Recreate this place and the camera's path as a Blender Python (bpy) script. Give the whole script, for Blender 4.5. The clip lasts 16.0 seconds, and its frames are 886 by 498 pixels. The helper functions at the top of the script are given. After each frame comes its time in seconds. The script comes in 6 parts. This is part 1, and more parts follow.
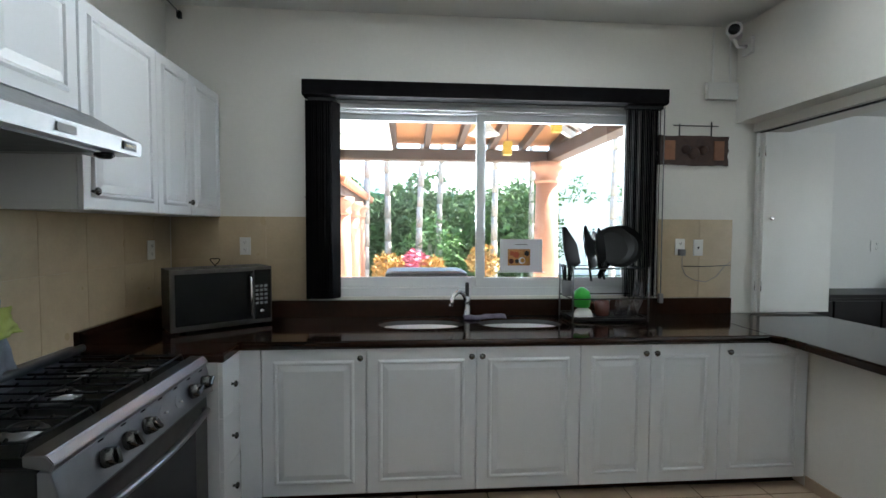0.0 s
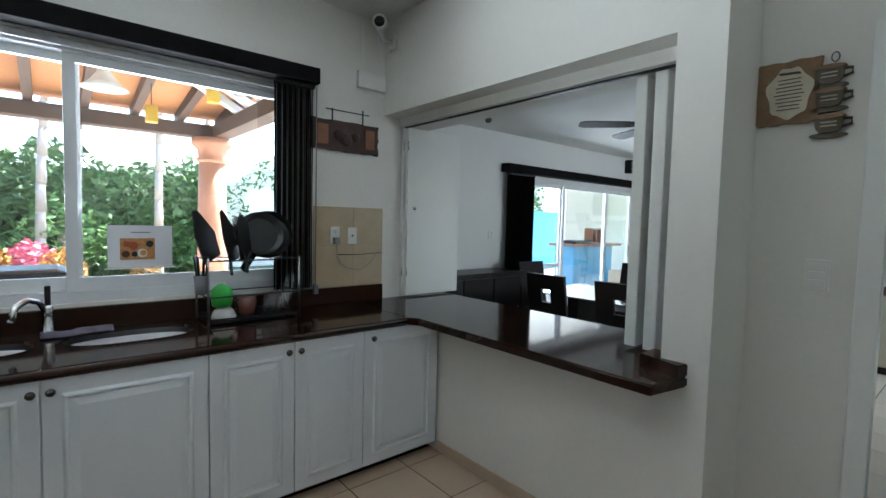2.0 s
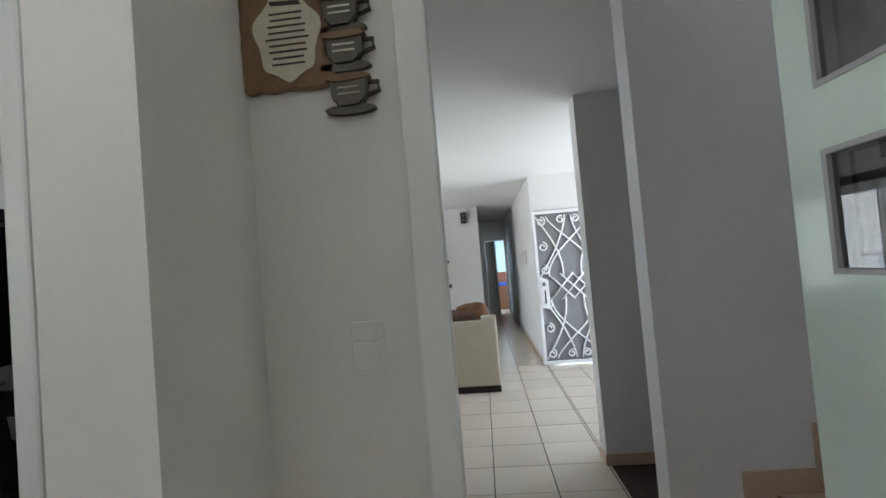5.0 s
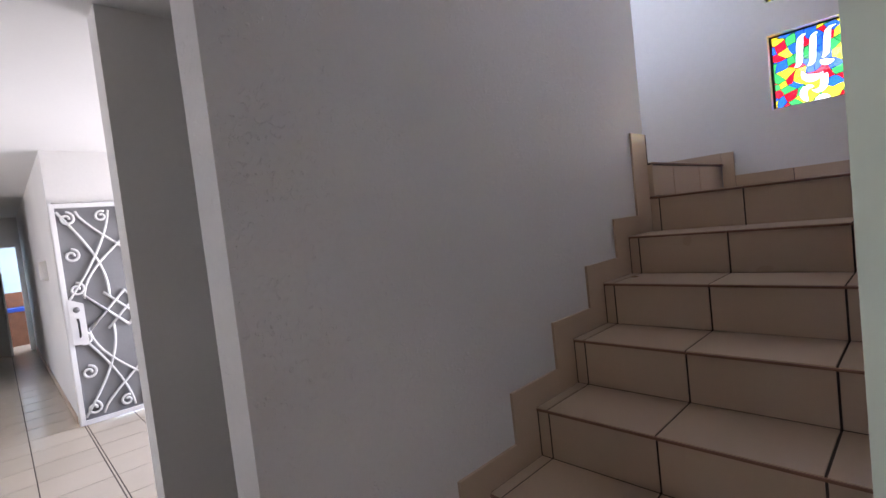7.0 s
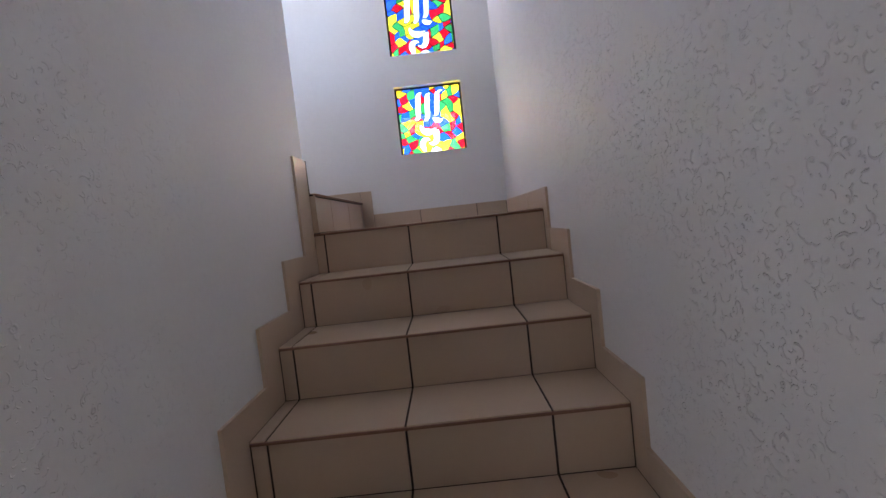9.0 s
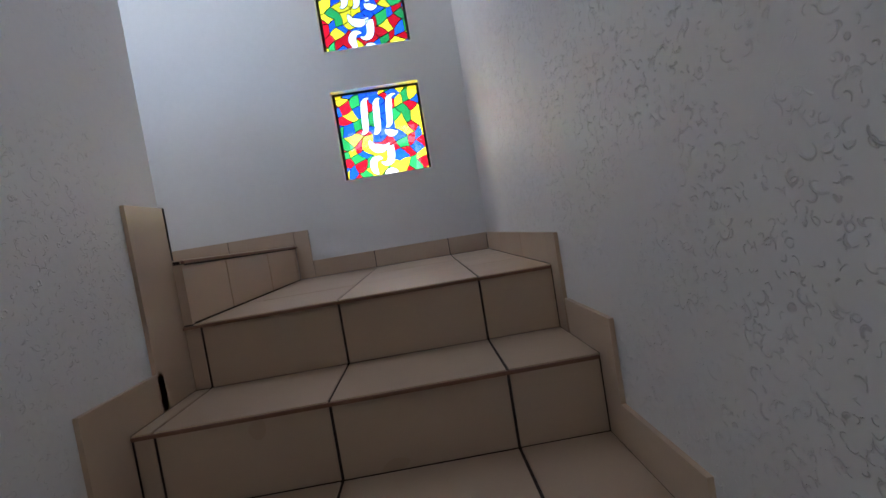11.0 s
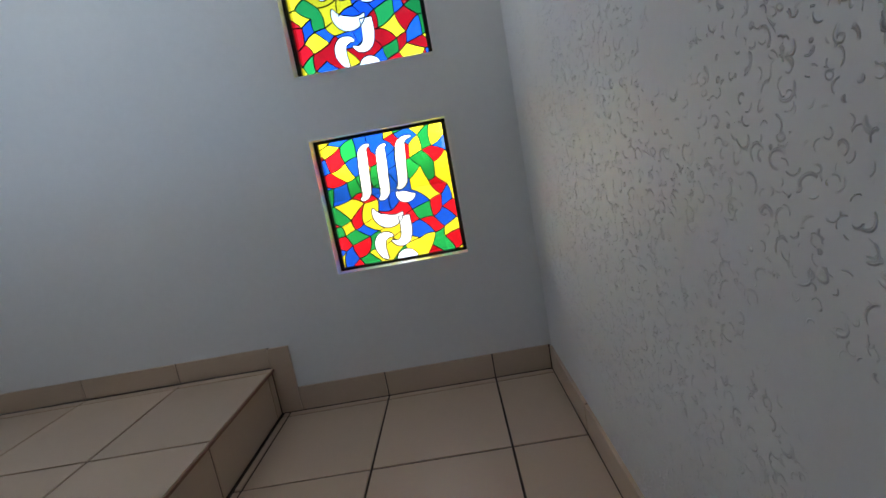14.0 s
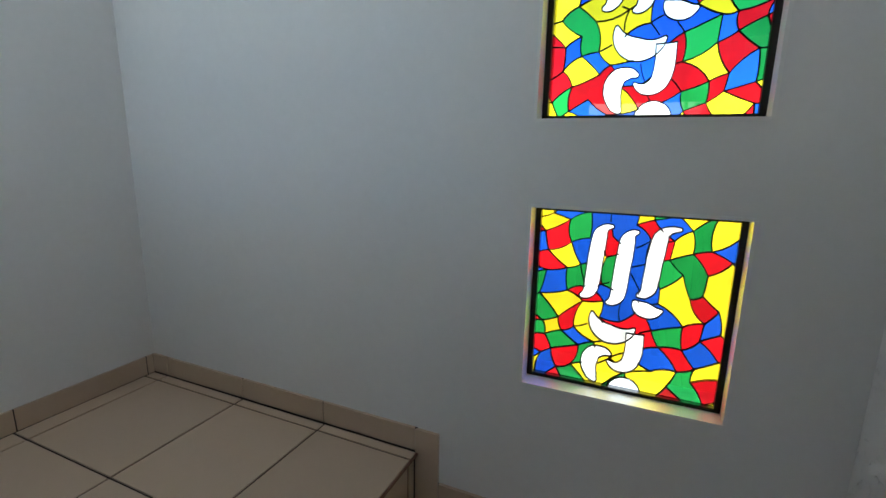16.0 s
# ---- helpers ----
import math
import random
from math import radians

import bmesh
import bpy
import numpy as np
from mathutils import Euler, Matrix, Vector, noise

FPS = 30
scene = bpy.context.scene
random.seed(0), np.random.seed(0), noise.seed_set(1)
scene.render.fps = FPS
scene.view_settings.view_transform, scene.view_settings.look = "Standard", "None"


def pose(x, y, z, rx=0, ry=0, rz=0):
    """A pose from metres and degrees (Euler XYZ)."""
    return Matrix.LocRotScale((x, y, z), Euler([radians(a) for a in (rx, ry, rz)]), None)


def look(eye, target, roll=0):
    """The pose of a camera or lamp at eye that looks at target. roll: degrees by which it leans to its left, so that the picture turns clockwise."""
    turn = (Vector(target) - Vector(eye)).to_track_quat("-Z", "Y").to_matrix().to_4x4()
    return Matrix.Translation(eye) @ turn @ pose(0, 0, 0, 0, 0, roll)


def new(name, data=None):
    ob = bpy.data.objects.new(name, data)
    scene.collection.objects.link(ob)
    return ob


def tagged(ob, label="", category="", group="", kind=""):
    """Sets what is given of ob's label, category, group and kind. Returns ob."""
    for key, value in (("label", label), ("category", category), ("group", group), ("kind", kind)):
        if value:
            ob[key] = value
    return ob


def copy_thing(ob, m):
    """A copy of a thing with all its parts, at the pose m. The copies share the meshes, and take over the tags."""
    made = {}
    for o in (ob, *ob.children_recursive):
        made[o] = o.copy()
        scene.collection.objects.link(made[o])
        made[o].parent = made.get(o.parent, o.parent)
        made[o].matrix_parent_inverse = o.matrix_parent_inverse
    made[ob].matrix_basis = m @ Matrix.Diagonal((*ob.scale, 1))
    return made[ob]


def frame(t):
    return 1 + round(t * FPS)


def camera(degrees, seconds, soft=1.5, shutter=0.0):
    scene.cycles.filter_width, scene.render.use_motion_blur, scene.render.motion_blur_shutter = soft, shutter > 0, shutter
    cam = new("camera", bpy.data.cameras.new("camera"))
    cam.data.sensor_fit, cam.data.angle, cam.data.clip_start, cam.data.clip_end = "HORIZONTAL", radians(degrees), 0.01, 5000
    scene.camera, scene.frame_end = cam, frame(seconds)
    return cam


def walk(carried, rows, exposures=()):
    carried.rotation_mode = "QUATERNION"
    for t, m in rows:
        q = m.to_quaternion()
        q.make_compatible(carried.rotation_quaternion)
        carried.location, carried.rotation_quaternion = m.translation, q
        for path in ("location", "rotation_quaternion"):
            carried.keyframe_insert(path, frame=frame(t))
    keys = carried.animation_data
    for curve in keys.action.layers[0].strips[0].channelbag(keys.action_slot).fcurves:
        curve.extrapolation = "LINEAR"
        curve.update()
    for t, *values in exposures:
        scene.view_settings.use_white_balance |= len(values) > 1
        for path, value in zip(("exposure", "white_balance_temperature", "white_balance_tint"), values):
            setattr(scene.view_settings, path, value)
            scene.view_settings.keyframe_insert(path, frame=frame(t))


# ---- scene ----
cam = camera(86.7, 16.0)
PATH = [
    (0, (0.229, -2.079, 1.503), (0.386, -0.087, 1.412), 0.3),
    (0.5, (0.269, -2.095, 1.483), (0.526, -0.113, 1.396), 1.3),
    (1, (0.329, -2.06, 1.466), (0.909, -0.149, 1.352), 1.6),
    (1.5, (0.392, -1.987, 1.473), (1.406, -0.268, 1.344), 1.4),
    (2, (0.643, -1.856, 1.488), (1.933, -0.331, 1.37), 1.4),
    (2.5, (0.874, -1.648, 1.494), (2.344, -0.3, 1.346), 0.9),
    (3, (1.026, -1.358, 1.525), (2.685, -0.242, 1.47), 0.8),
    (3.2, (1.058, -1.322, 1.553), (2.781, -0.306, 1.587), 0.6),
    (5.3, (2.03, -1.711, 1.481), (4.029, -1.71, 1.553), -5.0),
    (5.5, (2.115, -1.724, 1.499), (4.109, -1.845, 1.594), -4.9),
    (6, (2.412, -1.882, 1.471), (4.335, -2.398, 1.645), -4.6),
    (6.5, (2.656, -2.022, 1.414), (4.418, -2.966, 1.502), -6.0),
    (7, (2.835, -1.989, 1.502), (4.282, -3.366, 1.406), -6.5),
    (7.5, (2.996, -2.138, 1.46), (4.061, -3.822, 1.296), -7.8),
    (8, (3.131, -2.287, 1.484), (3.84, -4.146, 1.281), -9.6),
    (8.5, (3.229, -2.341, 1.513), (3.578, -4.302, 1.333), -8.2),
    (9, (3.243, -2.379, 1.526), (3.267, -4.375, 1.405), -6.4),
    (9.5, (3.226, -2.562, 1.505), (3.086, -4.556, 1.426), -6.2),
    (10, (3.182, -2.815, 1.579), (3.015, -4.806, 1.492), -7.2),
    (10.2, (3.173, -2.879, 1.592), (3.035, -4.873, 1.513), -7.8),
    (12.3, (3.156, -3.525, 1.993), (3.088, -5.52, 1.869), -9.9),
    (12.5, (3.163, -3.578, 2.056), (3.097, -5.573, 1.932), -9.5),
    (13, (3.114, -3.673, 2.115), (2.992, -5.666, 1.989), -10.1),
    (13.5, (3.043, -3.867, 2.164), (2.954, -5.852, 1.94), -10.0),
    (14, (3.076, -3.968, 2.262), (3.141, -5.939, 1.93), -10.4),
    (14.5, (3.144, -4.104, 2.309), (3.399, -6.055, 1.95), -7.0),
    (15, (3.16, -4.15, 2.4), (3.532, -6.073, 1.993), -4.1),
    (15.5, (3.188, -4.282, 2.412), (3.727, -6.158, 1.976), -1.4),
    (16, (3.232, -4.425, 2.55), (4.026, -6.212, 2.132), 1.0),
]
walk(cam, [(t, look(eye, target, roll)) for t, eye, target, roll in PATH],
     exposures=[(0, 3.18, 6250, 6), (1.5, 3.05, 5950, 4), (3, 3.12, 6150, 7), (5.5, 3.1, 6550, 12), (6.5, 3.15, 6700, 18), (7.3, 3.3, 6900, 29), (8, 3.42, 6950, 30), (9, 3.34, 6700, 25), (10, 3.16, 6550, 20), (12.5, 2.6, 6550, 14), (14, 2.38, 6600, 11), (16, 2.28, 6800, 6)])

# ---------------- world, sun, large lights ----------------
world = bpy.data.worlds.new("sky")
scene.world = world
world.use_nodes = True
_bg = world.node_tree.nodes["Background"]
_sky = world.node_tree.nodes.new("ShaderNodeTexSky")
_sky.sky_type = "NISHITA"
_sky.sun_disc = False
_sky.sun_elevation = radians(52)
_sky.sun_rotation = radians(70)
world.node_tree.links.new(_sky.outputs[0], _bg.inputs[0])
_bg.inputs[1].default_value = 0.15

sun_data = bpy.data.lights.new("sun", "SUN")
sun_data.energy, sun_data.angle, sun_data.color = 5.0, radians(0.5), (1.0, 0.95, 0.87)
sun = new("sun", sun_data)
sun.matrix_world = look((14, 5, 19), (0, 0, 0))


def window_light(name, x, y, z, rz, width, height, watts, colour=(0.86, 0.93, 1.0), spread=150, up=0.0):
    """Stands in for the sky's light in an opening; shines along the turned -y."""
    d = bpy.data.lights.new(name, "AREA")
    d.spread = radians(spread)
    d.shape, d.size, d.size_y, d.energy, d.color = "RECTANGLE", width, height, watts, colour
    ob = new(name, d)
    ob.matrix_world = pose(x, y, z, 90 + up, 0, rz)
    return ob


window_light("kitchen_window_light", 0.75, 1.33, 1.72, 180, 1.9, 1.2, 8.2, spread=98, up=33)
window_light("patio_door_light", 8.2, 2.42, 1.1, 180, 4.6, 2.0, 10.0, spread=134, up=12)
window_light("entry_light", 7.25, -4.3, 1.25, 0, 1.8, 1.8, 6.0, up=15)
# added fill for the far room, from an unseen opening in its side wall
window_light("bedroom_fill_light", 16.2, -3.56, 1.5, 0, 1.0, 1.0, 5.5)
window_light("stair_window_light", 3.26, -5.75, 2.2, 0, 0.5, 0.5, 0.65)
# unseen fill added to brighten the stair walls from the upper landing
window_light("upper_landing_fill", 6.7, -4.9, 3.6, 90, 1.0, 1.2, 15.0, (0.72, 0.83, 1.0))
window_light("stair_head_window_light", 4.85, -2.40, 3.75, 180, 1.3, 1.3, 1.25, (0.36, 0.63, 1.0), up=-12)

# ---------------- materials ----------------


def material(name, base=(0.8, 0.8, 0.8), rough=0.5, metal=0.0, vary=0.08, scale=6.0, bump=0.0, bump_scale=60.0, dirt=None,
             spec=0.5, island=0.0, coat=0.0):
    """A surface with large stains and fine grain in colour, roughness and relief."""
    m = bpy.data.materials.new(name)
    m.use_nodes = True
    nt = m.node_tree
    n, l = nt.nodes, nt.links
    b = n["Principled BSDF"]
    b.inputs["Roughness"].default_value = rough
    b.inputs["Metallic"].default_value = metal
    b.inputs["Specular IOR Level"].default_value = spec
    b.inputs["Coat Weight"].default_value = coat
    b.inputs["Coat Roughness"].default_value = 0.08
    geo = n.new("ShaderNodeTexCoord")
    big = n.new("ShaderNodeTexNoise")
    big.inputs["Scale"].default_value = scale
    big.inputs["Detail"].default_value = 4
    where = geo.outputs["Object"]
    if island:
        oi = n.new("ShaderNodeObjectInfo")
        shift = n.new("ShaderNodeVectorMath")
        shift.operation = "MULTIPLY_ADD"
        shift.inputs[1].default_value = (37.0, 23.0, 51.0)
        l.new(oi.outputs["Random"], shift.inputs[0])
        l.new(where, shift.inputs[2])
        where = shift.outputs[0]
    l.new(where, big.inputs["Vector"])
    fine = n.new("ShaderNodeTexNoise")
    fine.inputs["Scale"].default_value = bump_scale
    fine.inputs["Detail"].default_value = 3
    l.new(where, fine.inputs["Vector"])
    dark = dirt or tuple(c * (1 - 1.8 * vary) for c in base)
    mix = n.new("ShaderNodeMix")
    mix.data_type = "RGBA"
    ramp = n.new("ShaderNodeMapRange")
    ramp.inputs["From Min"].default_value, ramp.inputs["From Max"].default_value = 0.2, 0.85
    ramp.inputs["To Max"].default_value = 1.0 if dirt is None else 0.6
    l.new(big.outputs["Fac"], ramp.inputs["Value"])
    l.new(ramp.outputs[0], mix.inputs["Factor"])
    mix.inputs["A"].default_value = (*base, 1)
    mix.inputs["B"].default_value = (*dark, 1)
    out = mix.outputs["Result"]
    hsv = n.new("ShaderNodeHueSaturation")
    val = n.new("ShaderNodeMapRange")
    val.inputs["To Min"].default_value, val.inputs["To Max"].default_value = 1 - vary, 1 + vary
    l.new(fine.outputs["Fac"], val.inputs["Value"])
    l.new(val.outputs[0], hsv.inputs["Value"])
    l.new(out, hsv.inputs["Color"])
    out = hsv.outputs[0]
    if island:
        info = n.new("ShaderNodeObjectInfo")
        iv = n.new("ShaderNodeMapRange")
        iv.inputs["To Min"].default_value, iv.inputs["To Max"].default_value = 1 - island, 1 + island
        l.new(info.outputs["Random"], iv.inputs["Value"])
        h2 = n.new("ShaderNodeHueSaturation")
        l.new(iv.outputs[0], h2.inputs["Value"])
        l.new(out, h2.inputs["Color"])
        out = h2.outputs[0]
    l.new(out, b.inputs["Base Color"])
    if island:
        big.inputs["Detail"].default_value = 1
    rr = n.new("ShaderNodeMapRange")
    rr.inputs["To Min"].default_value, rr.inputs["To Max"].default_value = max(0.02, rough * 0.8), min(1, rough * 1.2)
    l.new(big.outputs["Fac"], rr.inputs["Value"])
    l.new(rr.outputs[0], b.inputs["Roughness"])
    if bump:
        bp = n.new("ShaderNodeBump")
        bp.inputs["Strength"].default_value = bump
        bp.inputs["Distance"].default_value = 0.004
        l.new(fine.outputs["Fac"], bp.inputs["Height"])
        l.new(bp.outputs[0], b.inputs["Normal"])
    return m


def textured_plaster(name, base, strength=0.95):
    """White paint over embossed plaster: small crescent ridges turned every way, in drifts."""
    m = material(name, base, 0.55, vary=0.03, scale=1.3, bump=0.10, bump_scale=70)
    nt = m.node_tree
    n, l = nt.nodes, nt.links
    b = n["Principled BSDF"]
    geo = n.new("ShaderNodeTexCoord")

    def math_node(op, a, c=None, d=None):
        x = n.new("ShaderNodeMath")
        x.operation = op
        for k, v in enumerate((a, c, d)):
            if v is None:
                continue
            if isinstance(v, (int, float)):
                x.inputs[k].default_value = v
            else:
                l.new(v, x.inputs[k])
        return x.outputs[0]

    def soft(value, lo, hi):
        x = n.new("ShaderNodeMapRange")
        x.interpolation_type = "SMOOTHSTEP"
        x.inputs["From Min"].default_value, x.inputs["From Max"].default_value = lo, hi
        l.new(value, x.inputs["Value"])
        return x.outputs[0]

    warp = n.new("ShaderNodeTexNoise")
    warp.inputs["Scale"].default_value = 16
    warp.inputs["Detail"].default_value = 1
    l.new(geo.outputs["Object"], warp.inputs["Vector"])
    bent = n.new("ShaderNodeVectorMath")
    bent.operation = "MULTIPLY_ADD"
    bent.inputs[1].default_value = (0.022, 0.022, 0.022)
    l.new(warp.outputs["Color"], bent.inputs[0])
    l.new(geo.outputs["Object"], bent.inputs[2])
    total = None
    for scale, ring in ((36.0, 0.36), (52.0, 0.34), (72.0, 0.36)):
        vor = n.new("ShaderNodeTexVoronoi")
        vor.inputs["Scale"].default_value = scale
        l.new(bent.outputs[0], vor.inputs["Vector"])
        off = n.new("ShaderNodeVectorMath")
        off.operation = "SUBTRACT"
        l.new(bent.outputs[0], off.inputs[0])
        l.new(vor.outputs["Position"], off.inputs[1])
        way = n.new("ShaderNodeVectorMath")
        way.operation = "SUBTRACT"
        way.inputs[1].default_value = (0.5, 0.5, 0.5)
        l.new(vor.outputs["Color"], way.inputs[0])
        dot = n.new("ShaderNodeVectorMath")
        dot.operation = "DOT_PRODUCT"
        l.new(off.outputs[0], dot.inputs[0])
        l.new(way.outputs[0], dot.inputs[1])
        side = soft(math_node("MULTIPLY", dot.outputs["Value"], scale), 0.05, 0.13)
        dist = math_node("ABSOLUTE", math_node("SUBTRACT", vor.outputs["Distance"], ring))
        line = math_node("SUBTRACT", 1.0, soft(dist, 0.008, 0.05))
        one = math_node("MULTIPLY", side, line)
        total = one if total is None else math_node("MAXIMUM", total, one)
    drift = n.new("ShaderNodeTexNoise")
    drift.inputs["Scale"].default_value = 5
    drift.inputs["Detail"].default_value = 3
    l.new(geo.outputs["Object"], drift.inputs["Vector"])
    height = math_node("MULTIPLY", total, soft(drift.outputs["Fac"], 0.37, 0.50))
    old = [x for x in n if x.bl_idname == "ShaderNodeBump"][0]
    bp = n.new("ShaderNodeBump")
    bp.inputs["Strength"].default_value = strength
    bp.inputs["Distance"].default_value = 0.005
    l.new(height, bp.inputs["Height"])
    l.new(old.outputs[0], bp.inputs["Normal"])
    l.new(bp.outputs[0], b.inputs["Normal"])
    return m


def clear_glass(name, tint=(1, 1, 1), shine=0.06):
    m = bpy.data.materials.new(name)
    m.use_nodes = True
    n, l = m.node_tree.nodes, m.node_tree.links
    n.remove(n["Principled BSDF"])
    tr = n.new("ShaderNodeBsdfTransparent")
    tr.inputs[0].default_value = (*tint, 1)
    gl = n.new("ShaderNodeBsdfGlossy")
    gl.inputs["Roughness"].default_value = 0.02
    lw = n.new("ShaderNodeLayerWeight")
    lw.inputs["Blend"].default_value = 0.5
    pw = n.new("ShaderNodeMath")
    pw.operation = "POWER"
    pw.inputs[1].default_value = 4.0
    l.new(lw.outputs["Facing"], pw.inputs[0])
    fr = n.new("ShaderNodeMath")
    fr.operation = "MULTIPLY_ADD"
    fr.inputs[1].default_value, fr.inputs[2].default_value = 0.9, shine
    l.new(pw.outputs[0], fr.inputs[0])
    mx = n.new("ShaderNodeMixShader")
    l.new(fr.outputs[0], mx.inputs[0])
    l.new(tr.outputs[0], mx.inputs[1])
    l.new(gl.outputs[0], mx.inputs[2])
    l.new(mx.outputs[0], n["Material Output"].inputs[0])
    return m


def stained_glass(name, tint):
    """Coloured cathedral glass: streaky tint, a faint scatter, a glossy face."""
    m = clear_glass(name, tint)
    n, l = m.node_tree.nodes, m.node_tree.links
    tr = [x for x in n if x.bl_idname == "ShaderNodeBsdfTransparent"][0]
    tc = n.new("ShaderNodeTexCoord")
    no = n.new("ShaderNodeTexNoise")
    no.inputs["Scale"].default_value = 9
    no.inputs["Detail"].default_value = 4
    no.inputs["Distortion"].default_value = 2.5
    l.new(tc.outputs["Object"], no.inputs["Vector"])
    info = n.new("ShaderNodeObjectInfo")
    s = n.new("ShaderNodeMath")
    s.operation = "ADD"
    l.new(no.outputs["Fac"], s.inputs[0])
    l.new(info.outputs["Random"], s.inputs[1])
    mr = n.new("ShaderNodeMapRange")
    mr.inputs["From Min"].default_value, mr.inputs["From Max"].default_value = 0.4, 1.6
    mr.inputs["To Min"].default_value, mr.inputs["To Max"].default_value = 0.62, 1.35
    l.new(s.outputs[0], mr.inputs["Value"])
    h = n.new("ShaderNodeHueSaturation")
    h.inputs["Color"].default_value = (*tint, 1)
    l.new(mr.outputs[0], h.inputs["Value"])
    l.new(h.outputs[0], tr.inputs[0])
    return m


M = {
    "paint": material("white_wall_paint", (0.74, 0.73, 0.71), 0.6, vary=0.03, scale=1.5, bump=0.15, bump_scale=45),
    "kpaint": material("kitchen_wall_paint", (0.75, 0.725, 0.675), 0.6, vary=0.03, scale=1.5, bump=0.2, bump_scale=40),
    "ceil": material("ceiling_paint", (0.76, 0.76, 0.74), 0.7, vary=0.02, scale=1.0, bump=0.1, bump_scale=50),
    "stairwall": textured_plaster("stair_plaster", (0.74, 0.73, 0.72), 0.85),
    "flightwall": textured_plaster("worn_stair_plaster", (0.74, 0.73, 0.72), 0.62),
    "tile": material("beige_floor_tile", (0.52, 0.385, 0.275), 0.31, vary=0.018, scale=5, island=0.05),
    "ftile": material("cream_floor_tile", (0.60, 0.52, 0.42), 0.22, vary=0.02, scale=5, bump=0.03, bump_scale=40, island=0.05),
    "grout": material("dark_grout", (0.045, 0.026, 0.02), 0.9, vary=0.2, scale=20, bump=0.3, bump_scale=150),
    "btile": material("beige_wall_tile", (0.50, 0.39, 0.25), 0.3, vary=0.08, scale=9, bump=0.03, bump_scale=50, island=0.03),
    "counter": material("brown_polished_counter", (0.030, 0.012, 0.007), 0.08, vary=0.2, scale=25, bump=0.01, bump_scale=120, spec=0.32),
    "cab": material("white_lacquer", (0.74, 0.76, 0.79), 0.32, vary=0.02, scale=4, bump=0.02, bump_scale=60),
    "trim": material("white_gloss_trim", (0.78, 0.77, 0.74), 0.35, vary=0.03, scale=5, bump=0.04, bump_scale=70),
    "alu": material("white_aluminium", (0.75, 0.76, 0.77), 0.35, vary=0.03, scale=8),
    "black": material("black_blind_fabric", (0.006, 0.005, 0.006), 0.8, vary=0.2, scale=14, bump=0.2, bump_scale=200, spec=0.12),
    "espresso": material("espresso_wood", (0.012, 0.008, 0.008), 0.35, vary=0.25, scale=11, bump=0.06, bump_scale=90, spec=0.25),
    "steel": material("brushed_steel", (0.26, 0.26, 0.27), 0.32, 1.0, vary=0.06, scale=20, bump=0.05, bump_scale=200),
    "bowl": material("dull_sink_steel", (0.09, 0.09, 0.095), 0.38, 1.0, vary=0.1, scale=18, bump=0.04, bump_scale=200),
    "darksteel": material("dark_brushed_steel", (0.13, 0.125, 0.12), 0.38, 1.0, vary=0.08, scale=20, bump=0.05, bump_scale=200),
    "nickel": material("dark_nickel", (0.17, 0.165, 0.16), 0.22, 1.0, vary=0.05),
    "greyalu": material("grey_aluminium", (0.32, 0.31, 0.30), 0.45, 0.3, vary=0.05),
    "chrome": material("chrome", (0.75, 0.75, 0.76), 0.12, 1.0, vary=0.02),
    "darkmetal": material("dark_metal", (0.03, 0.03, 0.032), 0.4, 0.6, vary=0.15, scale=15, bump=0.05),
    "iron": material("black_enamel_iron", (0.006, 0.006, 0.007), 0.3, vary=0.2, scale=20, bump=0.08, bump_scale=120, spec=0.14),
    "blackplastic": material("black_plastic", (0.007, 0.007, 0.008), 0.25, vary=0.1, spec=0.3),
    "whiteplastic": material("white_plastic", (0.74, 0.73, 0.70), 0.4, vary=0.03),
    "sofa": material("cream_upholstery", (0.44, 0.39, 0.30), 0.8, vary=0.06, scale=8, bump=0.3, bump_scale=260),
    "brownfab": material("brown_cushion_fabric", (0.10, 0.052, 0.034), 0.9, vary=0.2, scale=9, bump=0.3, bump_scale=200),
    "ironwhite": material("white_painted_iron", (0.80, 0.80, 0.80), 0.35, vary=0.03),
    "greypanel": material("grey_mesh_panel", (0.22, 0.22, 0.23), 0.6, vary=0.06, scale=5),
    "terracotta": material("terracotta_stucco", (0.55, 0.27, 0.17), 0.75, vary=0.12, scale=6, bump=0.2),
    "orange": material("orange_roof_board", (0.52, 0.225, 0.085), 0.7, vary=0.1, scale=5),
    "beam": material("dark_wood_beam", (0.085, 0.042, 0.024), 0.6, vary=0.2, scale=10, bump=0.2, bump_scale=60),
    "wood": material("reddish_wood", (0.22, 0.085, 0.04), 0.4, vary=0.2, scale=8, bump=0.08, bump_scale=70),
    "glass": clear_glass("window_glass"),
    # grey tint puts the dim room behind into the pane; reflection is boosted
    "doorglass": clear_glass("dimmed_door_glass", (0.5, 0.5, 0.49), 0.16),
    "lead": material("black_lead_came", (0.008, 0.008, 0.008), 0.5, 0.3, vary=0.2, scale=40),
    "brass": material("brass", (0.55, 0.38, 0.15), 0.25, 1.0, vary=0.06),
}

# ---------------- building helpers ----------------


def box(bm, x0, x1, y0, y1, z0, z1, m=None):
    vs = [bm.verts.new((x, y, z)) for z in (z0, z1) for y in (y0, y1) for x in (x0, x1)]
    if m is not None:
        for v in vs:
            v.co = m @ v.co
    for q in ((0, 2, 3, 1), (4, 5, 7, 6), (0, 1, 5, 4), (2, 6, 7, 3), (0, 4, 6, 2), (1, 3, 7, 5)):
        bm.faces.new([vs[i] for i in q])
    return vs


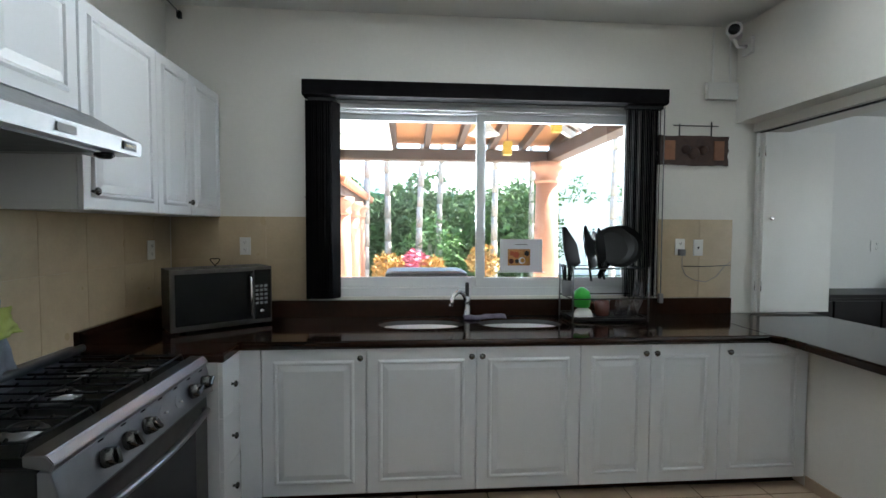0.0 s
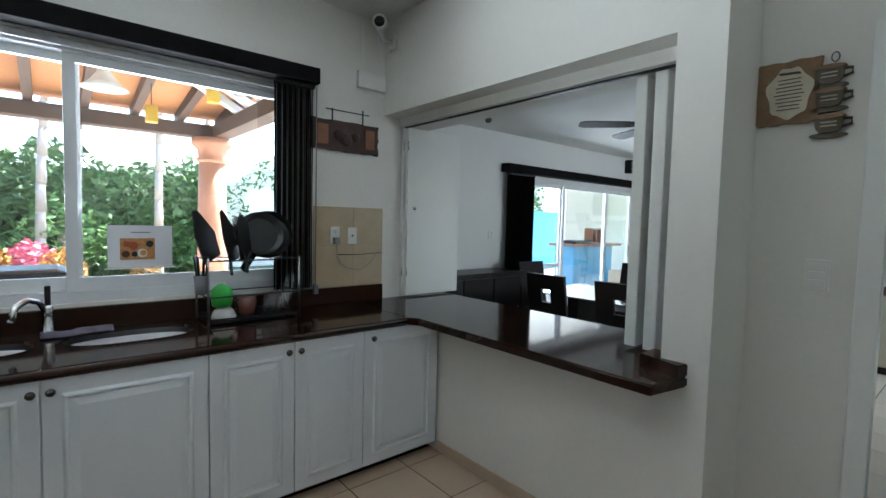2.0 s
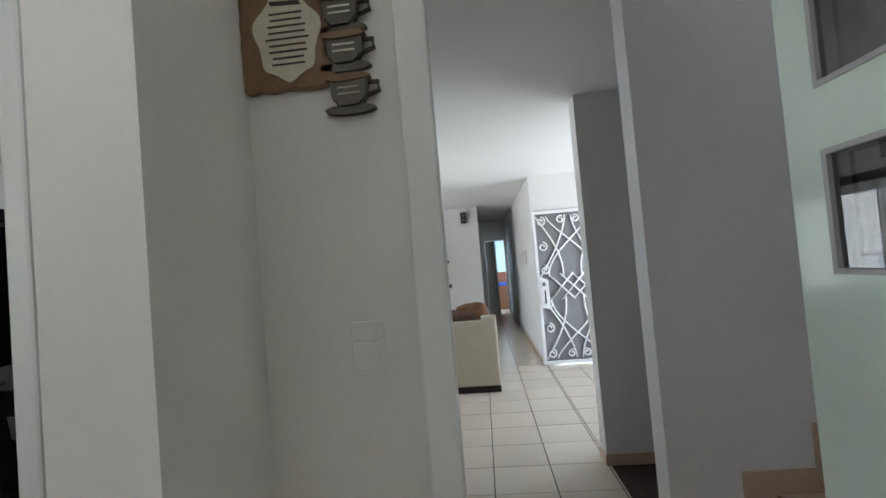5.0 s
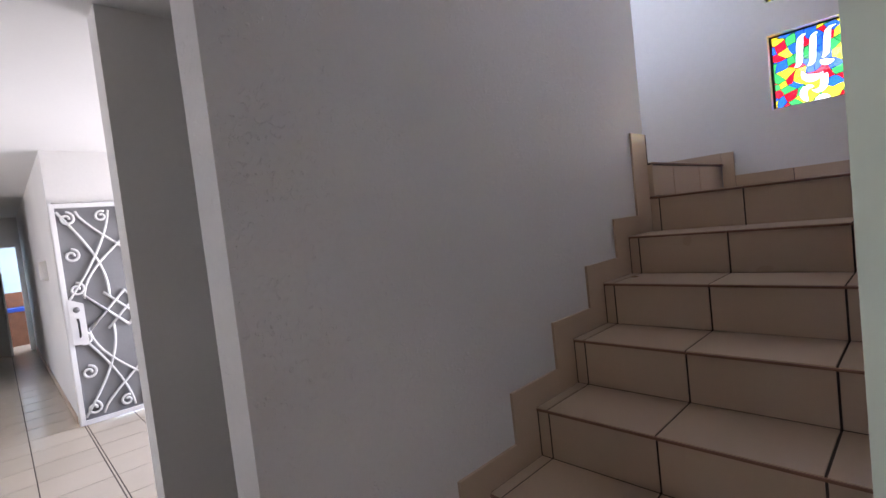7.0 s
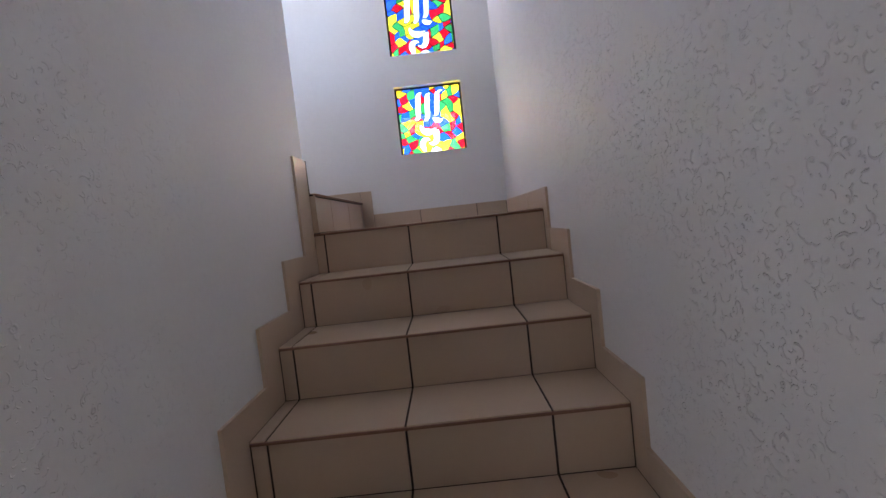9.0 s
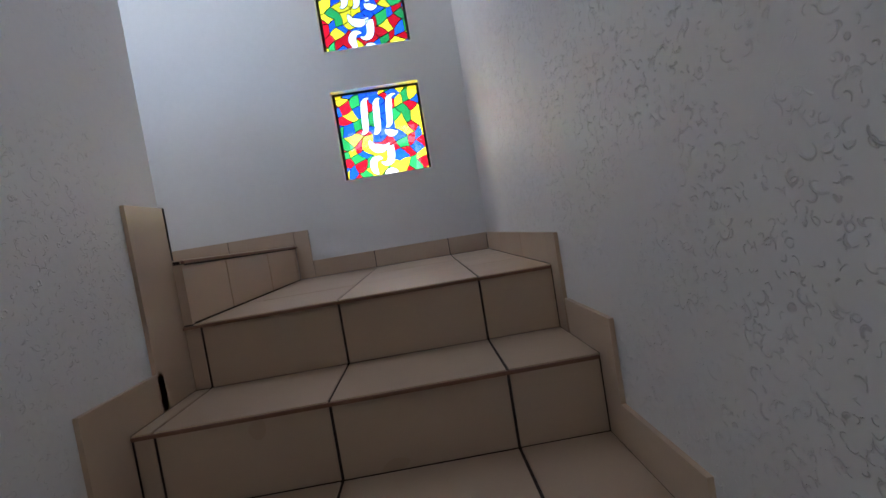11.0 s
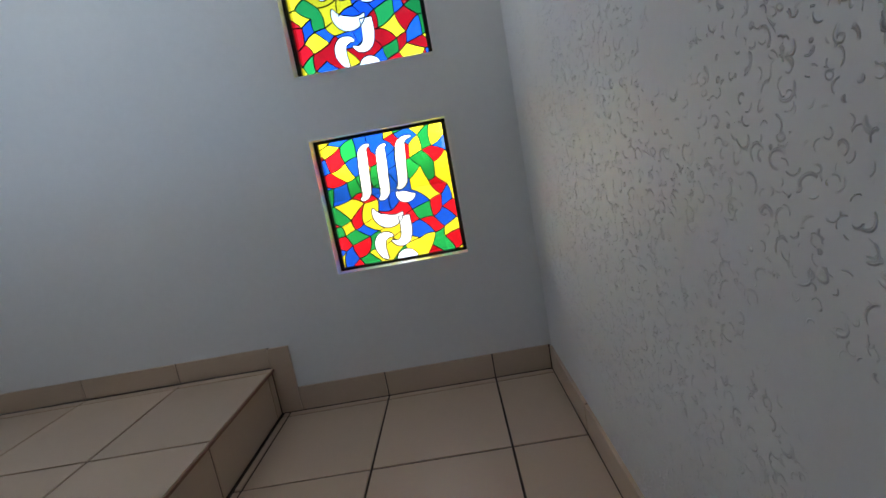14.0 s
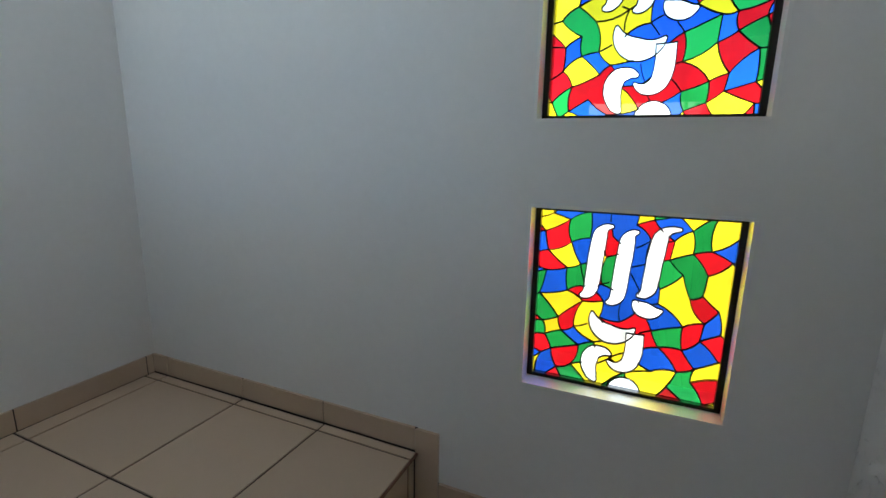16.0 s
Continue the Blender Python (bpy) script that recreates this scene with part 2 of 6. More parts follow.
def bx(*dims, bevel=0.0, m=None):
    bm = bmesh.new()
    box(bm, *dims, m=m)
    if bevel:
        bmesh.ops.bevel(bm, geom=list(bm.edges), offset=bevel, segments=2, affect="EDGES", profile=0.6)
    return bm


def lathe(profile, seg=20, m=None):
    """Turns (radius, height) pairs round z."""
    bm = bmesh.new()
    rings = []
    for r, h in profile:
        rings.append([bm.verts.new((r * math.cos(2 * math.pi * i / seg), r * math.sin(2 * math.pi * i / seg), h)) for i in range(seg)])
    for a, b in zip(rings, rings[1:]):
        for i in range(seg):
            bm.faces.new((a[i], a[(i + 1) % seg], b[(i + 1) % seg], b[i]))
    for ring, flip in ((rings[0], True), (rings[-1], False)):
        bm.faces.new(ring[::-1] if flip else ring)
    for f in bm.faces:
        f.smooth = len(f.verts) == 4
    if m is not None:
        bmesh.ops.transform(bm, matrix=m, verts=bm.verts)
    return bm


def tube(points, radius=0.005, seg=8, closed=False):
    """A round bar along points."""
    bm = bmesh.new()
    pts = [Vector(p) for p in points]
    n = len(pts)
    rings = []
    ref = None
    for i, p in enumerate(pts):
        a = pts[(i - 1) % n] if closed or i else p
        b = pts[(i + 1) % n] if closed or i < n - 1 else p
        d = (b - a).normalized()
        if ref is None:
            ref = Vector((0, 0, 1)) if abs(d.z) < 0.9 else Vector((1, 0, 0))
        u = (ref - d * ref.dot(d)).normalized()
        ref = u
        v = d.cross(u)
        rings.append([bm.verts.new(p + radius * (math.cos(2 * math.pi * k / seg) * u + math.sin(2 * math.pi * k / seg) * v)) for k in range(seg)])
    pairs = list(zip(rings, rings[1:])) + ([(rings[-1], rings[0])] if closed else [])
    for a, b in pairs:
        for k in range(seg):
            bm.faces.new((a[k], a[(k + 1) % seg], b[(k + 1) % seg], b[k])).smooth = True
    if not closed:
        bm.faces.new(rings[0][::-1])
        bm.faces.new(rings[-1])
    return bm


def prism(poly, depth, m=None, bevel=0.0):
    """A flat outline in x and y, thickened along z."""
    bm = bmesh.new()
    lo = [bm.verts.new((x, y, 0)) for x, y in poly]
    hi = [bm.verts.new((x, y, depth)) for x, y in poly]
    bm.faces.new(lo[::-1])
    bm.faces.new(hi)
    for i in range(len(poly)):
        j = (i + 1) % len(poly)
        bm.faces.new((lo[i], lo[j], hi[j], hi[i]))
    bmesh.ops.recalc_face_normals(bm, faces=bm.faces)
    if bevel:
        bmesh.ops.bevel(bm, geom=list(bm.edges), offset=bevel, segments=2, affect="EDGES")
    if m is not None:
        bmesh.ops.transform(bm, matrix=m, verts=bm.verts)
    return bm


def join(*parts_):
    """Several bmeshes into one."""
    me = bpy.data.meshes.new("tmp")
    out = bmesh.new()
    for p in parts_:
        p.to_mesh(me)
        p.free()
        out.from_mesh(me)
    bpy.data.meshes.remove(me)
    return out


def part(name, bm, mat, parent=None, label=""):
    me = bpy.data.meshes.new(name)
    bmesh.ops.recalc_face_normals(bm, faces=bm.faces)
    bm.to_mesh(me)
    bm.free()
    me.materials.append(M[mat] if isinstance(mat, str) else mat)
    ob = new(name, me)
    if parent is not None:
        ob.parent = parent
    if label:
        tagged(ob, label)
    return ob


def piece(name, me, parent, place, turn=(0, 0, 0), scale=(1, 1, 1)):
    """One of many alike pieces on a shared mesh."""
    ob = new(name, me)
    ob.parent = parent
    ob.location, ob.rotation_euler, ob.scale = place, turn, scale
    return ob


def thing(name, label, category, group="", at=(0, 0, 0), rz=0.0):
    ob = new(name)
    ob.empty_display_size = 0.1
    ob.location = at
    ob.rotation_euler = (0, 0, radians(rz))
    return tagged(ob, label, category, group)


def structure(name, bm, mat, label=""):
    return tagged(part(name, bm, mat), label, kind="structure")


def holed_wall(name, mat, axis, t0, t1, a0, a1, z0, z1, holes=(), label=""):
    """A wall between t0 and t1 across the axis, from a0 to a1 along it, with openings (a, b, low, high)."""
    bm = bmesh.new()

    def put(a, b, lo, hi):
        if b - a > 1e-4 and hi - lo > 1e-4:
            if axis == "y":
                box(bm, a, b, t0, t1, lo, hi)
            else:
                box(bm, t0, t1, a, b, lo, hi)
    cuts = sorted({a0, a1, *(h[0] for h in holes), *(h[1] for h in holes)})
    for a, b in zip(cuts, cuts[1:]):
        inside = sorted([h for h in holes if h[0] < b - 1e-5 and h[1] > a + 1e-5], key=lambda h: h[2])
        low = z0
        for h in inside:
            put(a, b, low, h[2])
            low = h[3]
        put(a, b, low, z1)
    bmesh.ops.remove_doubles(bm, verts=bm.verts, dist=1e-5)
    return structure(name, bm, mat, label)


# ---------------- the large structure ----------------
CEIL, KCEIL, UP = 2.62, 2.92, 5.2
RISE, GO, NOSE0 = 0.17, 0.2725, -4.355      # the landing's edge lies at NOSE0, nine rises up
SL, SR = 3.812, 2.82                        # the stair's two side walls
LAND = 9 * RISE
END = -5.50
WEND = -4.362                                # where the wall between the flights ends

holed_wall("wall_kitchen_window", "kpaint", "y", 1.12, 1.30, -1.46, 2.92, 0, KCEIL, [(-0.32, 1.86, 1.03, 2.36)],
           "white painted kitchen wall with a wide window")
holed_wall("wall_kitchen_left", "kpaint", "x", -1.46, -1.31, -3.9, 1.12, 0, KCEIL, (), "white painted kitchen side wall")
holed_wall("wall_pass_through", "kpaint", "x", 2.56, 2.70, -1.175, 1.12, 0, KCEIL, [(-0.99, 1.12, 0.86, 2.255)],
           "white painted wall with a serving hatch")
holed_wall("wall_pass_through_inner", "kpaint", "x", 2.70, 2.92, -1.175, 1.12, 0, KCEIL, [(-1.03, 1.12, 0.86, 2.195)],
           "white painted inner part of the hatch wall")
holed_wall("wall_door", "kpaint", "x", 2.92, 2.955, -2.30, 1.12, 0, KCEIL, [(-2.30, -1.565, 0, 2.2), (-1.03, 1.12, 0.86, 2.195)],
           "white painted wall beside the kitchen doorway")
holed_wall("wall_kitchen_back", "kpaint", "y", -4.05, -3.9, -1.46, 2.70, 0, KCEIL, (), "white painted kitchen back wall")
structure("ceiling_kitchen", bx(-1.46, 2.92, -4.05, 1.30, KCEIL, KCEIL + 0.15), "ceil", "white flat kitchen ceiling")

# dining and living room
holed_wall("wall_patio", "paint", "y", 2.25, 2.40, 3.05, 11.65, 0, CEIL, [(5.65, 10.35, 0, 2.12)], "white wall with wide sliding patio doors")
holed_wall("wall_dining_side", "paint", "x", 2.90, 3.05, 1.30, 2.40, 0, CEIL, (), "white dining room side wall")
holed_wall("wall_television", "paint", "x", 11.5, 11.65, -1.65, 2.25, 0, CEIL, (), "white living room wall behind the television")
holed_wall("wall_hall_left", "paint", "y", -1.65, -1.50, 11.65, 15.2, 0, CEIL, (), "white hall wall")
holed_wall("wall_hall_end", "paint", "x", 15.2, 15.35, -2.4, -1.5, 0, CEIL, [(-2.32, -1.78, 0, 2.05)], "white wall at the end of the hall")
holed_wall("wall_hall_right", "paint", "y", -2.55, -2.40, 8.62, 15.2, 0, CEIL, (), "white hall wall with an intercom")
holed_wall("wall_entry", "paint", "x", 8.50, 8.62, -4.2, -2.40, 0, CEIL, [(-3.40, -2.43, 0, 2.13)], "white wall with the entry doorway")
holed_wall("wall_lobby", "paint", "x", 5.28, 5.45, -4.2, -2.42, 0, CEIL, (), "pale wall end beside the entry lobby")
holed_wall("wall_lobby_back", "paint", "y", -4.35, -4.2, 3.95, 8.62, 0, CEIL, [(6.3, 8.2, 0.3, 2.2)], "pale lobby back wall")
structure("ceiling_living", join(bx(3.05, 15.35, -2.32, 2.40, CEIL, CEIL + 0.12), bx(3.95, 15.35, -4.20, -2.32, CEIL, CEIL + 0.12)),
          "ceil", "white flat living room ceiling")
structure("floor", bx(-1.46, 16.9, -5.7, 2.40, -0.14, -0.003), "grout", "dark grout bed under cream floor tiles")

# stairwell
holed_wall("wall_stair_right", "stairwall", "x", 2.70, SR, END, -2.335, 0, UP, (), "white wall with a curled embossed plaster")
holed_wall("wall_stair_end", "paint", "y", -5.65, END, 2.70, 6.6, 0, UP, [(3.046, 3.487, 1.98, 2.422), (3.046, 3.487, 2.618, 3.06)],
           "white stair wall with two square stained-glass windows")
structure("wall_stair_left", bx(SL, 3.95, WEND, -2.325, 0, UP), "flightwall", "white embossed wall between the stair flights")
structure("ceiling_stair", bx(2.70, 6.6, -5.65, -2.30, UP, UP + 0.12), "ceil", "white stairwell ceiling")
holed_wall("wall_stair_head", "paint", "y", -2.45, -2.33, 3.95, 6.6, CEIL + 0.12, UP, [(4.2, 5.5, 3.1, 4.4)], "white upper stairwell wall with a window")
holed_wall("wall_over_door", "paint", "y", -2.42, -2.30, 2.70, SL, 2.95, UP, (), "white upper wall above the stair foot")
# the opening is added to let the fill lamp in
holed_wall("wall_upper", "paint", "x", 6.6, 6.75, -5.65, -2.3, CEIL + 0.13, UP, [(-5.4, -4.4, 3.0, 4.2)], "white upper landing wall with an opening added for the fill lamp")

# ---------------- stairs ----------------


def nose(k):
    """The edge of step k, counted down from the landing: y and z."""
    return NOSE0 + GO * k, LAND - RISE * k


st = thing("staircase", "stairs clad in beige ceramic tiles with dark joints", "stairs")
tagged(st, kind="structure")
core = bmesh.new()
for k in range(9):
    y, z = nose(k)
    y1 = y - (GO if k else 0.0)
    if k:
        box(core, SR, SL, y1 - 0.0, y - 0.008, 0, z - 0.003)
box(core, SR, SL, END, NOSE0 - 0.008, 0, LAND - 0.003)
part("core", core, "grout", st)
upper = bmesh.new()
box(upper, SL - 0.026, 5.0, END, WEND - 0.002, LAND - 0.012, LAND + RISE - 0.003)
box(upper, SL + 0.14, 5.0, END, WEND - 0.002, 0, LAND - 0.012)
part("upper_core", upper, "grout", st)

TW = 0.0065
JOINTS = [SL - 0.0075, SL - 0.052, SL - 0.41, SL - 0.785, SR + 0.0075]


def tile_bm(w, d, h, bevel=0.0015):
    return bx(-w / 2, w / 2, -d / 2, d / 2, -h, 0, bevel=bevel)


M["nosing"] = material("terracotta_tile_edge", (0.24, 0.115, 0.07), 0.6, vary=0.15, scale=30)
tile_meshes = {}


def tile(parent, x0, x1, y0, y1, z, name="tile", mat="tile", turn=(0, 0, 0), depth=0.010):
    """A tile whose upper face fills the rectangle, in the plane that turn gives."""
    key = (round(x1 - x0, 3), round(y1 - y0, 3), mat, depth)
    if key not in tile_meshes:
        bm = tile_bm(x1 - x0 - TW, y1 - y0 - TW, depth)
        me = bpy.data.meshes.new("tile")
        bm.to_mesh(me)
        bm.free()
        me.materials.append(M[mat])
        tile_meshes[key] = me
    return key


def floor_tile(parent, x0, x1, y0, y1, z, mat="tile"):
    key = tile(parent, x0, x1, y0, y1, z, mat=mat)
    return piece("tile", tile_meshes[key], parent, ((x0 + x1) / 2, (y0 + y1) / 2, z + random.uniform(-0.0006, 0.0006)))


random.seed(3)
for k in range(9):
    y, z = nose(k)
    for a, b in zip(JOINTS, JOINTS[1:]):
        if k:
            floor_tile(st, b, a, y - GO - 0.004, y + 0.004, z)
        bm_key = tile(st, b, a, z - RISE - 0.004, z - 0.0085, 0)
        piece("riser_tile", tile_meshes[bm_key], st, ((a + b) / 2, y - 0.005, z - RISE / 2 - 0.00625), (radians(-90), 0, 0))
    part("nosing_edge", bx(SR + 0.012, SL - 0.012, y - 0.004, y + 0.0055, z - 0.0105, z - 0.003), "nosing", st, "reddish brown tile edge")
# landing
for xa, xb in zip(JOINTS, JOINTS[1:]):
    for ya, yb in ((NOSE0 + 0.004, -4.698), (-4.698, -5.083), (-5.083, -5.462), (-5.462, END + 0.0085)):
        if xa > SL - 0.05:
            continue
        near = xa
        if xa > SL - 0.06:
            floor_tile(st, SL - 0.058, SL - 0.034, yb, ya, LAND)
            near = SL - 0.058
        floor_tile(st, xb, near, yb, ya, LAND)
# upper landing, one rise up to the left
EDGE = SL - 0.034
for ya, yb in ((WEND - 0.002, -4.645), (-4.645, -5.05), (-5.05, -5.45), (-5.45, END + 0.012)):
    for xa, xb in ((EDGE - 0.004, 4.10), (4.10, 4.445), (4.445, 4.825), (4.825, 4.90)):
        floor_tile(st, xa, xb, yb, ya, LAND + RISE)
    key = tile(st, yb, ya, LAND, LAND + RISE - 0.012, 0)
    piece("riser_tile", tile_meshes[key], st, (EDGE + 0.005, (ya + yb) / 2, LAND + RISE / 2 - 0.006), (radians(-90), 0, radians(90)))
part("nosing_edge", bx(EDGE - 0.0055, EDGE + 0.004, END + 0.012, WEND - 0.002, LAND + RISE - 0.0105, LAND + RISE - 0.003), "nosing", st)


# stepped skirting on both walls; it stands further out of the steps on the inner wall
def skirt_step(k, x, f, u=0.088):
    y, z = nose(k)
    low = max(z - RISE, 0)
    bm = prism([(y + f, low), (y + f, z + u), (y - GO + f, z + u), (y - GO + f, z), (y, z), (y, low)], 0.010)
    bmesh.ops.transform(bm, matrix=Matrix(((0, 0, 1, x), (1, 0, 0, 0), (0, 1, 0, 0), (0, 0, 0, 1))), verts=bm.verts)
    part("skirting_step", bm, "tile", st)


for k in range(1, 9):
    skirt_step(k, SL - 0.010, 0.122)
    skirt_step(k, SR, 0.078)
y, z = nose(0)
bm = prism([(y + 0.066, z - RISE), (y + 0.066, z + 0.085), (y - 0.02, z + 0.085), (y - 0.02, z + 0.002), (y, z), (y, z - RISE)], 0.010)
bmesh.ops.transform(bm, matrix=Matrix(((0, 0, 1, SR), (1, 0, 0, 0), (0, 1, 0, 0), (0, 0, 0, 1))), verts=bm.verts)
part("skirting_step", bm, "tile", st)
part("skirting_step", bx(SL - 0.010, SL, WEND, NOSE0 + 0.148, LAND - RISE, LAND + 0.308), "tile", st)
part("skirting_edge", bx(SL - 0.012, SL + 0.001, WEND - 0.005, WEND - 0.0005, LAND + RISE, LAND + 0.308), "grout", st, "dark open joint at the skirting's corner")
part("riser_end", bx(EDGE, SL - 0.011, WEND - 0.008, WEND + 0.004, LAND + 0.001, LAND + RISE - 0.012), "tile", st)
part("skirting_return", bx(SL + 0.002, 3.96, WEND - 0.011, WEND - 0.001, LAND + RISE + 0.001, LAND + 0.308), "tile", st)


def skirting(x0, x1, y0, y1, z0, z1):
    part("skirting_tile", bx(x0, x1, y0, y1, z0, z1, bevel=0.0015), "tile", st)


for a, b in ((SR + 0.012, SL - 0.787), (SL - 0.783, SL - 0.412), (SL - 0.408, EDGE - 0.070)):
    skirting(a, b, END, END + 0.010, LAND + 0.002, LAND + 0.085)
for a, b in ((-4.375, -4.696), (-4.70, -5.081), (-5.085, -5.485)):
    skirting(SR, SR + 0.010, b, a, LAND + 0.002, LAND + 0.085)
skirting(EDGE - 0.068, EDGE + 0.004, END, END + 0.011, LAND + 0.002, LAND + RISE + 0.070)
for a, b in ((EDGE + 0.006, 4.105), (4.109, 4.445), (4.449, 4.823), (4.827, 4.905)):
    skirting(a, b, END, END + 0.010, LAND + RISE + 0.002, LAND + RISE + 0.072)
for a, b in ((-5.06, -5.46), (-4.65, -5.056), (WEND - 0.01, -4.646)):
    skirting(4.895, 4.905, b, a, LAND + RISE + 0.002, LAND + RISE + 0.072)
skirting(4.895, 4.905, END + 0.012, -5.464, LAND + RISE + 0.002, LAND + RISE + 0.072)

# dark joints between the skirting tiles
part("skirting_joint", join(bx(SR + 0.006, EDGE, END + 0.001, END + 0.006, LAND, LAND + 0.0845), bx(SR + 0.001, SR + 0.006, -5.486, -4.375, LAND, LAND + 0.0845),
                            bx(EDGE, 4.897, END + 0.001, END + 0.006, LAND + RISE, LAND + RISE + 0.0715), bx(4.898, 4.903, END + 0.007, WEND - 0.01, LAND + RISE, LAND + RISE + 0.0715)), "grout", st, "dark grouted joints")

# the upper landing's far wall
holed_wall("wall_landing", "paint", "x", 4.905, 5.05, END, WEND - 0.002, LAND, 3.35, (), "white wall at the end of the upper landing")

# ---------------- stained glass ----------------
from mathutils.geometry import delaunay_2d_cdt

GLASS = [stained_glass("red_glass", (0.55, 0.006, 0.012)), stained_glass("yellow_glass", (0.85, 0.63, 0.02)),
         stained_glass("blue_glass", (0.008, 0.085, 0.55)), stained_glass("green_glass", (0.01, 0.24, 0.045)),
         stained_glass("white_glass", (0.98, 0.98, 0.96))]


def stroke(points, widths):
    """The outline of a thick brush stroke along points."""
    left, right = [], []
    fine_p, fine_w = [], []
    for i in range(len(points) - 1):
        p0, p1, p2, p3 = (Vector(points[min(len(points) - 1, max(0, i + o))]) for o in (-1, 0, 1, 2))
        for t in (0, 0.33, 0.67):
            q = 0.5 * (2 * p1 + (p2 - p0) * t + (2 * p0 - 5 * p1 + 4 * p2 - p3) * t * t + (3 * p1 - p0 - 3 * p2 + p3) * t ** 3)
            fine_p.append((q.x, q.y))
            fine_w.append(widths[i] + (widths[i + 1] - widths[i]) * t)
    points, widths = fine_p + [tuple(points[-1])], fine_w + [widths[-1]]
    for i, (p, w) in enumerate(zip(points, widths)):
        a, b = Vector(points[max(0, i - 1)]), Vector(points[min(len(points) - 1, i + 1)])
        n = (b - a).normalized()
        n = Vector((-n.y, n.x)) * w / 2
        left.append((p[0] + n.x, p[1] + n.y))
        right.append((p[0] - n.x, p[1] - n.y))
    return left + right[::-1]


def arc(cx, cy, rx, ry, a0, a1, n=9):
    return [(cx + rx * math.cos(radians(a0 + (a1 - a0) * i / (n - 1))), cy + ry * math.sin(radians(a0 + (a1 - a0) * i / (n - 1)))) for i in range(n)]


def curls():
    """White curled strokes on the unit square, y up."""
    out = []
    for x, top, low, lean in ((0.335, 0.92, 0.52, 0.05), (0.475, 0.90, 0.50, 0.04), (0.625, 0.93, 0.56, 0.07)):
        pts = [(x + lean * 1.5, top - 0.005), (x + lean * 0.75, top - 0.012), (x + lean * 0.2, top - 0.05), (x, top - 0.14), (x - 0.006, (top + low) / 2), (x - 0.012, low + 0.10), (x - 0.02, low + 0.04), (x - 0.045, low + 0.008), (x - 0.075, low)]
        out.append(stroke(pts, [0.015, 0.04, 0.075, 0.082, 0.08, 0.08, 0.075, 0.05, 0.015]))
    out.append(stroke(arc(0.63, 0.60, 0.11, 0.12, 215, 300), [0.01, 0.05, 0.075, 0.085, 0.085, 0.08, 0.065, 0.04, 0.01]))
    out.append(stroke(arc(0.46, 0.45, 0.125, 0.13, 185, 325), [0.01, 0.05, 0.08, 0.10, 0.11, 0.10, 0.08, 0.05, 0.01]))
    out.append(stroke([(0.565, 0.345), (0.567, 0.29), (0.565, 0.23), (0.55, 0.175), (0.525, 0.15), (0.49, 0.14), (0.46, 0.15), (0.435, 0.17)], [0.09, 0.09, 0.09, 0.085, 0.075, 0.055, 0.035, 0.01]))
    out.append(stroke([(0.455, 0.20), (0.42, 0.215), (0.37, 0.205), (0.345, 0.17), (0.34, 0.12), (0.36, 0.06), (0.385, 0.03)], [0.015, 0.05, 0.08, 0.09, 0.085, 0.06, 0.015]))
    out.append(arc(0.535, 0.0, 0.085, 0.085, 0, 180, 11))
    return out


def inside(p, poly):
    hit = False
    for i in range(len(poly)):
        (x0, y0), (x1, y1) = poly[i], poly[i - 1]
        if (y0 > p[1]) != (y1 > p[1]) and p[0] < (x1 - x0) * (p[1] - y0) / (y1 - y0) + x0:
            hit = not hit
    return hit


